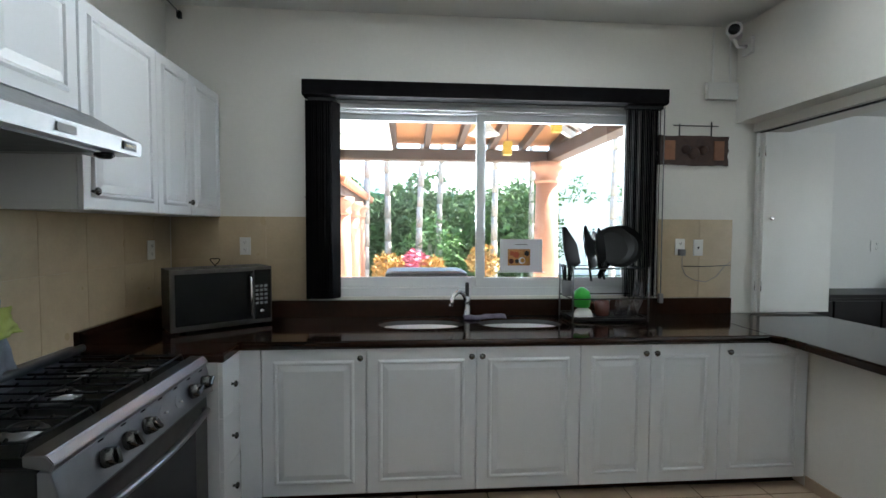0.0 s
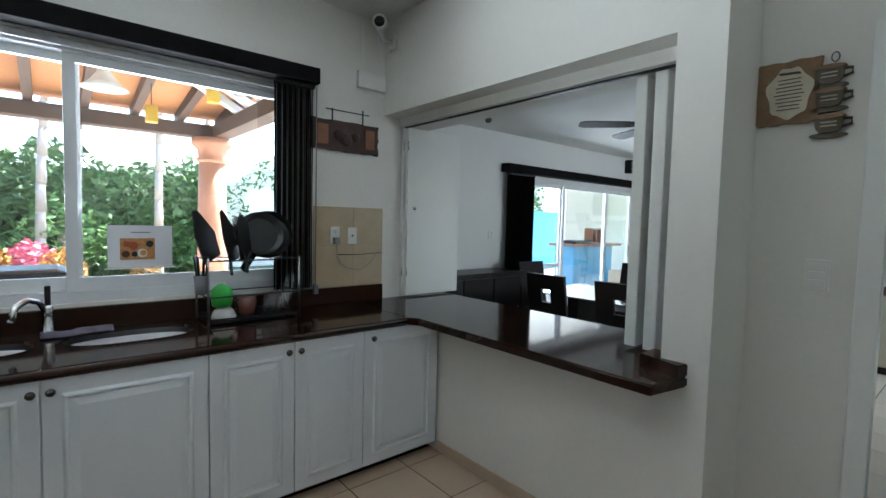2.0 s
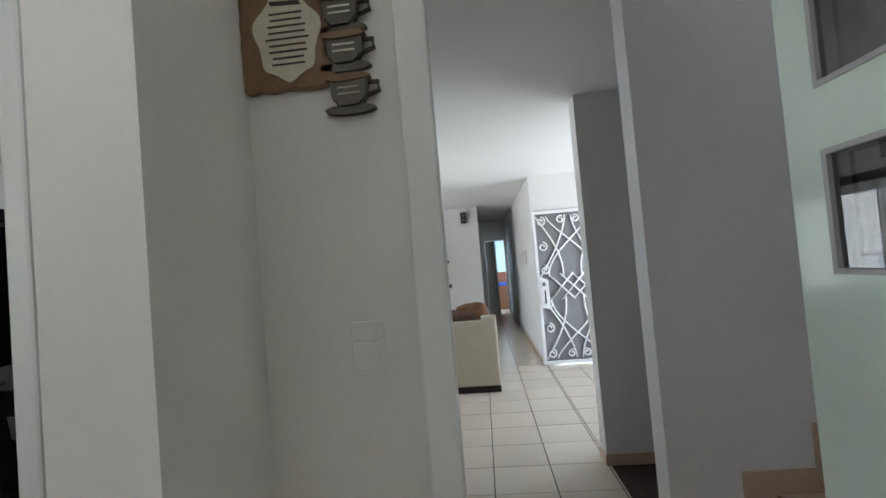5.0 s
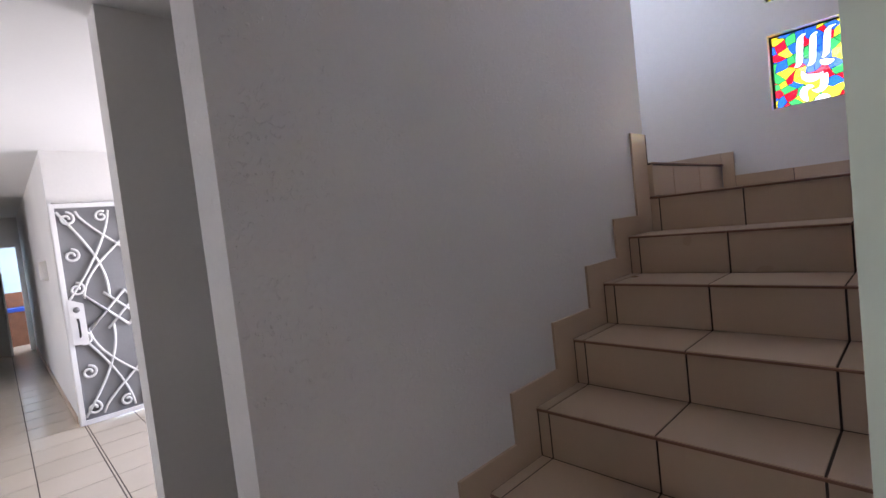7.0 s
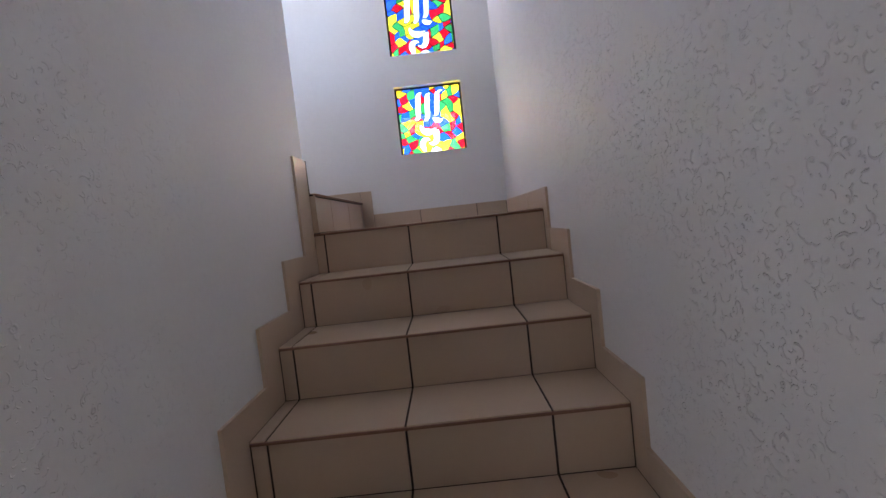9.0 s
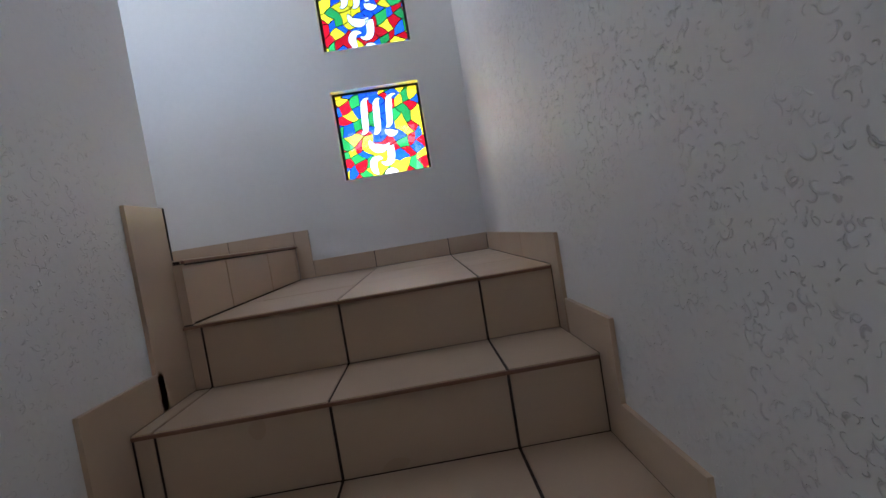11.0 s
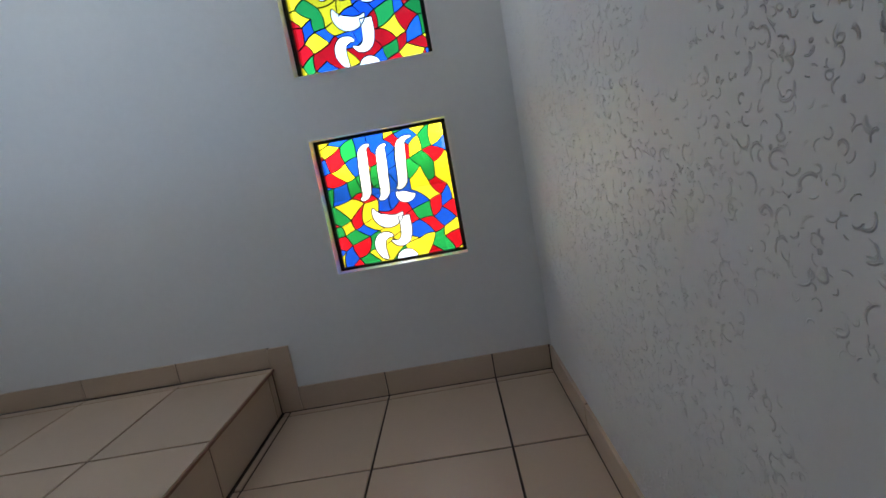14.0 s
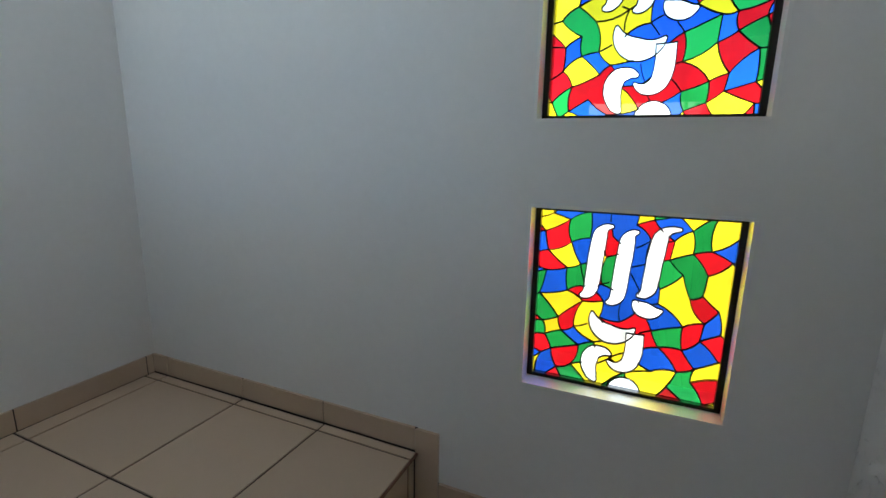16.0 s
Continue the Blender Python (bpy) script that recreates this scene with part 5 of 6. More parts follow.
part("title_scroll", prism([(-1.322, 2.096), (-1.252, 2.10), (-1.247, 2.11), (-1.317, 2.106)], 0.022, PL), "plaque", wp)
for k, zz in enumerate((2.072, 1.985, 1.888)):
    cu = thing("cup_ornament", "glazed brown half-cup and saucer ornament beside the plaque", "ornament", "three cup ornaments")
    yc = -1.408 - 0.004 * k
    part("half_cup", prism([(yc - 0.045, zz + 0.03), (yc + 0.045, zz + 0.03), (yc + 0.040, zz - 0.015), (yc + 0.022, zz - 0.036), (yc - 0.022, zz - 0.036), (yc - 0.040, zz - 0.015)], 0.022, PL, 0.004), "cupbrown", cu)
    part("rim", prism([(yc + 0.05 * math.cos(a), zz + 0.03 + 0.009 * math.sin(a)) for a in [2 * math.pi * i / 20 for i in range(20)]], 0.026, PL), "parch", cu)
    part("saucer", prism([(yc + 0.058 * math.cos(a), zz - 0.04 + 0.011 * math.sin(a)) for a in [2 * math.pi * i / 24 for i in range(24)]], 0.018, PL), "cupbrown", cu)
    part("handle", tube([(2.907, yc - 0.043, zz + 0.018), (2.905, yc - 0.066, zz + 0.016), (2.905, yc - 0.068, zz - 0.004), (2.907, yc - 0.04, zz - 0.012)], 0.006, 8), "cupbrown", cu)
    for j in range(2):
        part("script_line", prism([(yc - 0.025, zz + 0.006 - j * 0.014), (yc + 0.025, zz + 0.006 - j * 0.014), (yc + 0.025, zz + 0.010 - j * 0.014), (yc - 0.025, zz + 0.010 - j * 0.014)], 0.0235, PL), "parch2", cu)
hk = thing("wall_hook", "thin dark hook above the cup ornaments", "hook")
part("loop", tube([(2.91, -1.422 + 0.012 * math.cos(a), 2.138 + 0.018 * math.sin(a)) for a in [2 * math.pi * i / 14 for i in range(14)]], 0.002, 6, closed=True), "darkmetal", hk)
wall_plate("light_switch", "white light switch with three rockers beside the doorway", pose(2.919, -1.412, 1.316, 0, 0, -90), 0.075, 0.12, "rockers")

# ---- door and its frame ----
jm = structure("trim", join(bx(2.902, 2.962, -1.598, -1.567, 0, 2.165, bevel=0.004), bx(2.898, 2.918, -1.598, -1.528, 0, 2.24, bevel=0.006), bx(2.902, 2.962, -2.30, -1.60, 2.165, 2.198, bevel=0.004), bx(2.898, 2.918, -2.30, -1.60, 2.17, 2.24, bevel=0.006)), "trim", "white painted door frame")
dl = thing("kitchen_door", "glossy pale green door with two glass panes standing open", "door", at=(2.862, -2.312, 0.0), rz=180)
M["mint"] = material("pale_green_gloss", (0.52, 0.60, 0.52), 0.16, vary=0.03, scale=3, bump=0.02, bump_scale=25, coat=0.3)
leaf = bmesh.new()
PX0, PX1 = 0.092, 0.63
for z0, z1 in ((0.01, 1.412), (1.632, 1.742), (1.93, 2.10)):
    box(leaf, PX0, PX1, -0.02, 0.02, z0, z1)
box(leaf, 0.0, PX0, -0.02, 0.02, 0.01, 2.10)
box(leaf, PX1, 0.72, -0.02, 0.02, 0.01, 2.10)
bmesh.ops.remove_doubles(leaf, verts=leaf.verts, dist=1e-5)
part("leaf", leaf, "mint", dl)
for z0, z1 in ((1.412, 1.632), (1.742, 1.93)):
    b = join(bx(PX0, PX0 + 0.012, -0.024, 0.024, z0, z1), bx(PX1 - 0.012, PX1, -0.024, 0.024, z0, z1), bx(PX0 + 0.012, PX1 - 0.012, -0.024, 0.024, z0, z0 + 0.010), bx(PX0 + 0.012, PX1 - 0.012, -0.024, 0.024, z1 - 0.010, z1))
    bd_ = part("pane_bead", b, "greyalu", dl, "grey metal glazing bead")
    part("pane", bx(PX0 + 0.012, PX1 - 0.012, -0.015, 0.015, z0 + 0.010, z1 - 0.010), "doorglass", bd_)
for z in (0.2, 1.0, 1.9):
    part("hinge", tube([(0.0, 0.024, z), (0.0, 0.024, z + 0.09)], 0.007, 8), "steel", dl)

# ---------------- dining room ----------------
slide = new("window_4")
tagged(slide, "wide white aluminium sliding patio doors", kind="structure")
fr = bmesh.new()
for a in ((5.65, 10.35, 2.28, 2.36, 2.06, 2.12), (5.65, 5.70, 2.28, 2.36, 0.0, 2.06), (10.30, 10.35, 2.28, 2.36, 0.0, 2.06), (5.70, 10.30, 2.28, 2.36, 0.0, 0.03)):
    box(fr, *a)
part("door_frame", fr, "alu", slide)
for i, (x0, x1) in enumerate(((5.70, 6.46), (6.42, 7.62), (7.60, 8.45), (8.42, 9.40), (9.36, 10.30))):
    y0 = 2.285 if i % 2 else 2.325
    s = bmesh.new()
    box(s, x0, x0 + 0.05, y0, y0 + 0.03, 0.03, 2.06)
    box(s, x1 - 0.05, x1, y0, y0 + 0.03, 0.03, 2.06)
    box(s, x0 + 0.05, x1 - 0.05, y0, y0 + 0.03, 0.03, 0.10)
    box(s, x0 + 0.05, x1 - 0.05, y0, y0 + 0.03, 2.0, 2.06)
    if i in (0, 3, 4):
        box(s, x0 + 0.05, x1 - 0.05, y0, y0 + 0.03, 0.86, 0.91)
    sh = part("sash", s, "alu", slide)
    g = part("pane", bx(x0 + 0.05, x1 - 0.05, y0 + 0.012, y0 + 0.017, 0.10, 2.0), "glass", sh)
    g.visible_shadow = False
    if i in (1, 2):
        part("handle", bx(x1 - 0.035, x1 - 0.015, y0 - 0.02, y0, 0.95, 1.15, bevel=0.004), "steel", sh)
val = thing("blind_valance", "long black valance box over the patio doors", "valance")
part("box", bx(5.05, 10.95, 2.12, 2.249, 2.13, 2.235, bevel=0.004), "black", val)
blind_stack("vertical_blind", 5.12, 5.62, 2.14, 2.24, 0.02, 2.10, 26, "black vertical blind vanes stacked beside the patio doors")
blind_stack("vertical_blind", 10.42, 10.85, 2.14, 2.24, 0.02, 2.10, 22, "black vertical blind vanes stacked near the television wall")
wall_plate("socket", "white double socket on the dining room wall", pose(4.90, 2.249, 1.34), 0.115, 0.115)


def speaker(m, label):
    s = thing("wall_speaker", label, "speaker", "small black wall speakers")
    s.matrix_world = m
    part("cabinet", bx(-0.055, 0.055, -0.11, 0, -0.11, 0.11, bevel=0.008), "blackplastic", s)
    for z in (-0.045, 0.05):
        part("cone", lathe([(0.036, 0), (0.034, 0.004), (0.014, -0.004), (0.004, 0.0)], 20, Matrix.Translation((0, -0.111, z)) @ pose(0, 0, 0, 90, 0, 0)), "greypanel", s)
    return s


speaker(pose(8.10, 2.249, 2.47), "small black speaker on the wall above the patio doors")
speaker(pose(11.499, 2.10, 2.38, 0, 0, -90), "small black speaker in the corner beside the television")
speaker(pose(11.499, -1.37, 2.41, 0, 0, -90), "small black speaker on the television wall")


def dining_chair(x, y, rz):
    """A dark square-backed chair; its back stands at the origin's -y side."""
    c = thing("dining_chair", "black-brown wooden dining chair with a square hole in the back", "chair", "dining chairs round the glass table", at=(x, y, 0), rz=rz)
    part("seat", bx(-0.22, 0.22, -0.20, 0.24, 0.43, 0.48, bevel=0.015), "espresso", c)
    for sx in (-0.20, 0.20):
        part("leg", bx(sx - 0.02, sx + 0.02, 0.19, 0.23, 0.0, 0.43, bevel=0.004), "espresso", c)
        part("leg", bx(sx - 0.02, sx + 0.02, -0.22, -0.18, 0.0, 0.52, bevel=0.004), "espresso", c)
    bm = bmesh.new()
    tilt = Matrix.Translation((0, -0.20, 0.48)) @ pose(0, 0, 0, 9, 0, 0)
    for a in ((-0.22, -0.055, 0.0, 0.54), (0.055, 0.22, 0.0, 0.54), (-0.055, 0.055, 0.0, 0.27), (-0.055, 0.055, 0.40, 0.54)):
        box(bm, a[0], a[1], -0.016, 0.016, a[2], a[3], m=tilt)
    bmesh.ops.remove_doubles(bm, verts=bm.verts, dist=1e-4)
    part("backrest", bm, "espresso", c)
    return c


chair = dining_chair(4.50, 0.86, -92)
for x, y, rz in ((4.50, 0.13, -88), (6.0, 1.00, 92), (6.02, 0.32, 88), (5.25, 1.62, 178), (5.0, -0.42, -12), (5.62, -0.46, 62)):
    copy_thing(chair, pose(x, y, 0, 0, 0, rz))
tb = thing("dining_table", "glass-topped dining table on a dark wooden base", "table", at=(5.24, 0.55, 0))
M["tableglass"] = material("tinted_table_glass", (0.10, 0.13, 0.12), 0.04, vary=0.03, coat=0.5)
part("tabletop", bx(-0.52, 0.52, -0.95, 0.95, 0.735, 0.75, bevel=0.004), "tableglass", tb, "greenish tempered glass top")
for sy in (-0.55, 0.55):
    part("pedestal", bx(-0.22, 0.22, sy - 0.07, sy + 0.07, 0.0, 0.735, bevel=0.006), "espresso", tb, "dark wooden pedestal")
sb = thing("sideboard", "low dark wooden sideboard against the dining room wall", "sideboard")
part("carcass", bx(3.10, 5.0, 1.83, 2.235, 0.06, 0.885, bevel=0.004), "espresso", sb)
part("top", bx(3.08, 5.03, 1.81, 2.245, 0.885, 0.92, bevel=0.005), "espresso", sb)
part("plinth", bx(3.12, 4.98, 1.87, 2.235, 0.0, 0.06), "espresso", sb)
for k in range(4):
    d = part("door", bx(3.12 + k * 0.47, 3.57 + k * 0.47, 1.812, 1.83, 0.09, 0.86, bevel=0.003), "espresso", sb)
    part("knob", lathe([(0.008, 0), (0.012, 0.015), (0.004, 0.02)], 12, Matrix.Translation((3.52 + k * 0.47, 1.812, 0.5)) @ pose(0, 0, 0, 90, 0, 0)), "steel", d)


def ceiling_fan(x, y, drop, body, blade, label, turn, lamps):
    f = thing("ceiling_fan", label, "ceiling fan", at=(x, y, CEIL))
    part("canopy", lathe([(0.06, -0.001), (0.062, -0.02), (0.045, -0.06), (0.014, -0.075)], 24), body, f)
    part("rod", lathe([(0.011, -0.07), (0.011, -drop + 0.08)], 12), body, f)
    part("motor", lathe([(0.03, -drop + 0.085), (0.10, -drop + 0.065), (0.118, -drop + 0.03), (0.118, -drop - 0.02), (0.09, -drop - 0.05), (0.05, -drop - 0.065)], 28), body, f)
    for k in range(5):
        m = pose(0, 0, -drop - 0.02, 0, 0, turn + 72 * k)
        part("blade", prism([(0.19, -0.05), (0.30, -0.062), (0.60, -0.066), (0.645, -0.04), (0.645, 0.04), (0.60, 0.066), (0.30, 0.062), (0.19, 0.05)], 0.006, m @ pose(0, 0, 0, 11, 0, 0), 0.0015), blade, f)
        part("blade_iron", bx(0.10, 0.23, -0.018, 0.018, -0.006, 0.0, m=m @ pose(0, 0, 0, 6, 0, 0)), body, f)
    hub = part("light_kit", lathe([(0.04, -drop - 0.065), (0.06, -drop - 0.085), (0.055, -drop - 0.12), (0.02, -drop - 0.14)], 20), body, f)
    for k in range(lamps):
        m = pose(0, 0, -drop - 0.10, 0, 0, 40 + 360 / lamps * k) @ Matrix.Translation((0.085, 0, 0)) @ pose(0, 0, 0, 0, -48, 0)
        part("lamp_shade", lathe([(0.022, 0.0), (0.03, -0.02), (0.045, -0.055), (0.062, -0.10), (0.060, -0.10), (0.042, -0.055), (0.02, -0.015)], 20, m), "frost", hub, "frosted glass bell shade")
    part("pull_chain", tube([(0.02, 0.02, -drop - 0.13), (0.02, 0.02, -drop - 0.30)], 0.002, 5), body, hub)
    part("chain_knob", lathe([(0.002, 0.012), (0.008, 0.0), (0.002, -0.016)], 10, Matrix.Translation((0.02, 0.02, -drop - 0.31))), body, hub)
    return f


M["frost"] = material("frosted_lamp_glass", (0.78, 0.76, 0.70), 0.3, vary=0.05)
M["bronze"] = material("dark_bronze", (0.05, 0.032, 0.022), 0.35, 0.7, vary=0.15)
M["fanwood"] = material("fan_blade_wood", (0.14, 0.07, 0.035), 0.4, vary=0.2, scale=14)
ceiling_fan(4.42, -0.06, 0.30, "bronze", "espresso", "dark bronze ceiling fan with bell-shaped lamp shades over the table", 62, 4)
ceiling_fan(8.75, -0.08, 0.26, "brass", "fanwood", "brass ceiling fan with wooden blades and glass shades", 15, 4)
for x, y in ((4.05, 1.55), (3.45, 1.50)):
    s = thing("ceiling_spot", "small dark adjustable ceiling spotlight", "spotlight", "ceiling spotlights", at=(x, y, CEIL))
    part("base", bx(-0.07, 0.07, -0.035, 0.035, -0.022, -0.001, bevel=0.003), "darkmetal", s)
    part("arm", tube([(0, 0, -0.02), (0.01, -0.01, -0.06)], 0.006, 8), "darkmetal", s)
    part("head", lathe([(0.02, 0), (0.03, 0.03), (0.032, 0.08), (0.026, 0.08)], 16, Matrix.Translation((0.01, -0.01, -0.055)) @ pose(0, 0, 0, 150, 20, 0)), "steel", s)

# ---------------- living room ----------------
so = thing("sofa", "long cream sofa with a dark base and brown cushions", "sofa")
for y0, y1 in ((-1.765, -0.835), (-0.815, 0.115), (0.135, 1.065), (1.085, 2.015)):
    part("back_panel", bx(7.28, 7.42, y0, y1, 0.075, 0.80 if y0 > -1.7 else 0.815, bevel=0.018), "sofa", so)
part("base_rail", bx(7.29, 8.15, -1.77, 2.01, 0.0, 0.075, bevel=0.006), "espresso", so, "dark wooden base")
for y0, y1 in ((-1.765, -1.56), (1.81, 2.015)):
    part("arm", bx(7.42, 8.16, y0, y1, 0.075, 0.62, bevel=0.03), "sofa", so)
part("corner_post", bx(7.29, 7.45, -1.775, -1.60, 0.075, 0.865, bevel=0.025), "sofa", so)
for y0, y1 in ((-1.56, -0.79), (-0.77, 0.03), (0.05, 0.85), (0.87, 1.80)):
    part("seat_cushion", bx(7.45, 8.14, y0, y1, 0.28, 0.45, bevel=0.04), "brownfab", so, "brown seat cushion")


def cushion(w, h, t, m):
    bm = bmesh.new()
    bmesh.ops.create_uvsphere(bm, u_segments=24, v_segments=14, radius=1)
    for v in bm.verts:
        x, y, z = v.co
        x, z = math.copysign(abs(x) ** 0.55, x), math.copysign(abs(z) ** 0.55, z)
        v.co = Vector((x * w / 2, y * t / 2 * (1 - 0.3 * max(abs(x), abs(z)) ** 4), z * h / 2)) + Vector((0.01, 0.01, 0.012)) * noise.noise((x * 2, y * 3, z * 2 + w * 9))
    for f in bm.faces:
        f.smooth = True
    bmesh.ops.transform(bm, matrix=m, verts=bm.verts)
    return bm


for k, (yc, zc, tilt, w_) in enumerate(((-1.33, 0.74, 8, 0.55), (-0.95, 0.70, -6, 0.60), (-0.45, 0.665, 3, 0.70), (0.12, 0.66, -4, 0.72), (0.62, 0.67, 3, 0.62), (1.15, 0.69, -5, 0.60), (1.62, 0.73, 6, 0.52))):
    part("back_cushion", cushion(w_, 0.40, 0.20, pose(7.53, yc, zc, 0, -8, 90) @ pose(0, 0, 0, 0, tilt, 0)), "brownfab", so, "slumped brown back cushion")
pil = thing("throw_pillow", "brown striped throw pillow on the sofa's corner", "pillow")
M["ochre"] = material("ochre_brown_fabric", (0.16, 0.075, 0.035), 0.9, vary=0.25, scale=12, bump=0.3, bump_scale=180)
part("pillow_body", cushion(0.40, 0.30, 0.16, pose(7.56, -1.50, 0.855, 0, -20, 84) @ pose(0, 0, 0, 0, 24, 0)), "ochre", pil)

wu = thing("wall_shelf_unit", "black-brown shelf unit with slanted uprights below the television", "shelf unit")
for y0, y1, z in ((-1.40, 1.40, 1.515), (-1.42, 1.42, 1.02), (-1.44, 1.44, 0.50)):
    part("shelf", bx(11.20, 11.495, y0, y1, z, z + 0.065, bevel=0.004), "espresso", wu)
part("lower_box", join(bx(11.20, 11.495, -1.44, -0.75, 0.30, 0.345), bx(11.20, 11.495, -1.44, -1.39, 0.345, 0.50)), "espresso", wu)
for y_top, y_low in ((1.02, 0.60), (-1.00, -0.42)):
    sgn = 0.11
    bm = prism([(y_top - sgn, 1.78), (y_top + sgn, 1.78), (y_low + sgn, 0.05), (y_low - sgn, 0.05)], 0.30)
    bmesh.ops.transform(bm, matrix=Matrix(((0, 0, 1, 11.185), (1, 0, 0, 0), (0, 1, 0, 0), (0, 0, 0, 1))), verts=bm.verts)
    part("slanted_upright", bm, "espresso", wu)
part("centre_panel", bx(11.30, 11.495, -0.22, 0.25, 0.05, 1.62, bevel=0.004), "espresso", wu)
part("cream_strip", bx(11.24, 11.30, 0.02, 0.12, 0.35, 1.30, bevel=0.004), "sofa", wu, "cream upright strip")
part("plinth", bx(11.22, 11.495, -0.55, 0.75, 0.0, 0.05), "espresso", wu)
tv = thing("television", "large black flat television on the wall", "television")
part("screen_case", bx(11.38, 11.45, -0.72, 0.70, 1.72, 2.52, bevel=0.008), "blackplastic", tv)
part("screen", bx(11.376, 11.381, -0.70, 0.68, 1.745, 2.50), material("dark_screen", (0.006, 0.006, 0.008), 0.12, vary=0.02), tv, "dark switched-off screen")
part("wall_mount", bx(11.45, 11.499, -0.2, 0.2, 1.95, 2.3), "darkmetal", tv)
part("silver_strip", bx(11.374, 11.38, -0.70, 0.68, 1.722, 1.738), "steel", tv)
sp = thing("loudspeaker", "black loudspeaker box standing on the upper shelf", "speaker")
part("cabinet", bx(11.24, 11.44, 1.12, 1.36, 1.58, 1.90, bevel=0.02), "blackplastic", sp)
part("cone", lathe([(0.075, 0), (0.07, 0.008), (0.03, -0.004), (0.004, 0.0)], 24, Matrix.Translation((11.239, 1.24, 1.69)) @ pose(0, 0, 0, 0, -90, 0)), "greypanel", sp)
for z, w_ in ((0.566, 0.42), (0.64, 0.38), (0.70, 0.40)):
    dvd = thing("media_player", "black media player stacked on the lower shelf", "media player", "stack of media players")
    part("case", bx(11.22, 11.48, 0.75, 0.75 + w_, z, z + 0.06, bevel=0.004), "blackplastic", dvd)
    dvd.location.y = 0.40
    part("front_strip", bx(11.216, 11.22, 0.77, 0.73 + w_, z + 0.02, z + 0.034), "greypanel", dvd)
rt = thing("router", "small black router on the middle shelf", "router")
part("case", bx(11.25, 11.42, 0.95, 1.18, 1.086, 1.12, bevel=0.006), "blackplastic", rt)
for ob in (wu, tv, sp, rt):
    ob.location.y = 0.40
th = wall_plate("thermostat", "small dark plate on the television wall", pose(11.499, -1.26, 1.46, 0, 0, -90), 0.05, 0.03, "jack")

# entry gate of white scrolled iron before a grey panel
gate = thing("iron_gate", "white wrought-iron entry door with scrolls before a grey panel", "gate")
GX, GY0, GY1, GZ = 8.47, -3.38, -2.405, 2.115
part("panel", bx(GX + 0.02, GX + 0.03, GY0 + 0.02, GY1 - 0.02, 0.03, GZ - 0.02), "greypanel", gate, "grey mesh backing panel")
for a in ((GY0, GY0 + 0.04, 0.01, GZ), (GY1 - 0.04, GY1, 0.01, GZ), (GY0 + 0.04, GY1 - 0.04, 0.01, 0.05), (GY0 + 0.04, GY1 - 0.04, GZ - 0.04, GZ)):
    part("frame_bar", bx(GX - 0.02, GX + 0.018, *a[:2], *a[2:], bevel=0.003), "ironwhite", gate)


def flat_bar(pts):
    return tube([(GX - 0.005, y, z) for y, z in pts], 0.0115, 6)


def scroll(cy, cz, r, a0, turns, flip=1):
    n = int(16 * turns)
    return [(cy + flip * r * (1 - 0.72 * i / n) * math.cos(radians(a0 + 360 * turns * i / n)), cz + r * (1 - 0.72 * i / n) * math.sin(radians(a0 + 360 * turns * i / n))) for i in range(n + 1)]


gw = GY1 - GY0
mid = (GY0 + GY1) / 2
for s in (-1, 1):
    for z0, z1, up in ((1.20, 2.04, 1), (0.92, 0.08, -1)):
        pts = [(mid + s * (0.44 - 0.30 * math.sin(math.pi * t * 0.55) - 0.02 * t), z1 + (z0 - z1) * t) for t in [i / 14 for i in range(15)]]
        part("bar", flat_bar(pts), "ironwhite", gate)
        pts = [(mid + s * (0.04 + 0.40 * t ** 1.5), z1 + (z0 - z1) * t) for t in [i / 14 for i in range(15)]]
        part("bar", flat_bar(pts), "ironwhite", gate)
        pts = [(mid + s * (0.30 - 0.62 * math.sin(math.pi * 0.5 * t) ** 1.4), z1 + (z0 - z1) * t) for t in [i / 14 for i in range(15)]]
        part("bar", flat_bar(pts), "ironwhite", gate)
        for cz in (z1 - up * 0.07, z1 - up * 0.42, z0 + up * 0.10):
            part("scroll", flat_bar(scroll(mid + s * 0.37, cz, 0.065, 90, 1.3, s)), "ironwhite", gate)
        part("scroll", flat_bar(scroll(mid + s * 0.10, z1 - up * 0.06, 0.055, 60, 1.2, -s)), "ironwhite", gate)
for a in range(-2, 3):
    for s in (-1, 1):
        part("lattice_bar", flat_bar([(mid + a * 0.16 - s * 0.17, 0.88), (mid + a * 0.16 + s * 0.17, 1.24)] if abs(a) < 2 else [(mid + a * 0.16, 1.06 - 0.16), (mid + a * 0.16 - (a / 2) * 0.15, 1.06), (mid + a * 0.16, 1.06 + 0.16)]), "ironwhite", gate)
part("lock_plate", prism([(GY1 - 0.15, 0.78), (GY1 - 0.03, 0.78), (GY1 - 0.03, 1.22), (GY1 - 0.15, 1.16)], 0.012, Matrix(((0, 0, 1, GX - 0.03), (1, 0, 0, 0), (0, 1, 0, 0), (0, 0, 0, 1))), 0.002), "ironwhite", gate)
part("pull_handle", tube([(GX - 0.03, GY1 - 0.09, 0.85), (GX - 0.07, GY1 - 0.09, 0.87), (GX - 0.07, GY1 - 0.09, 1.0), (GX - 0.03, GY1 - 0.09, 1.02)], 0.009, 8), "darkmetal", gate)
part("cylinder_lock", lathe([(0.028, 0), (0.026, 0.012), (0.008, 0.014)], 16, Matrix.Translation((GX - 0.03, GY1 - 0.09, 1.11)) @ pose(0, 0, 0, 0, -90, 0)), "steel", gate)

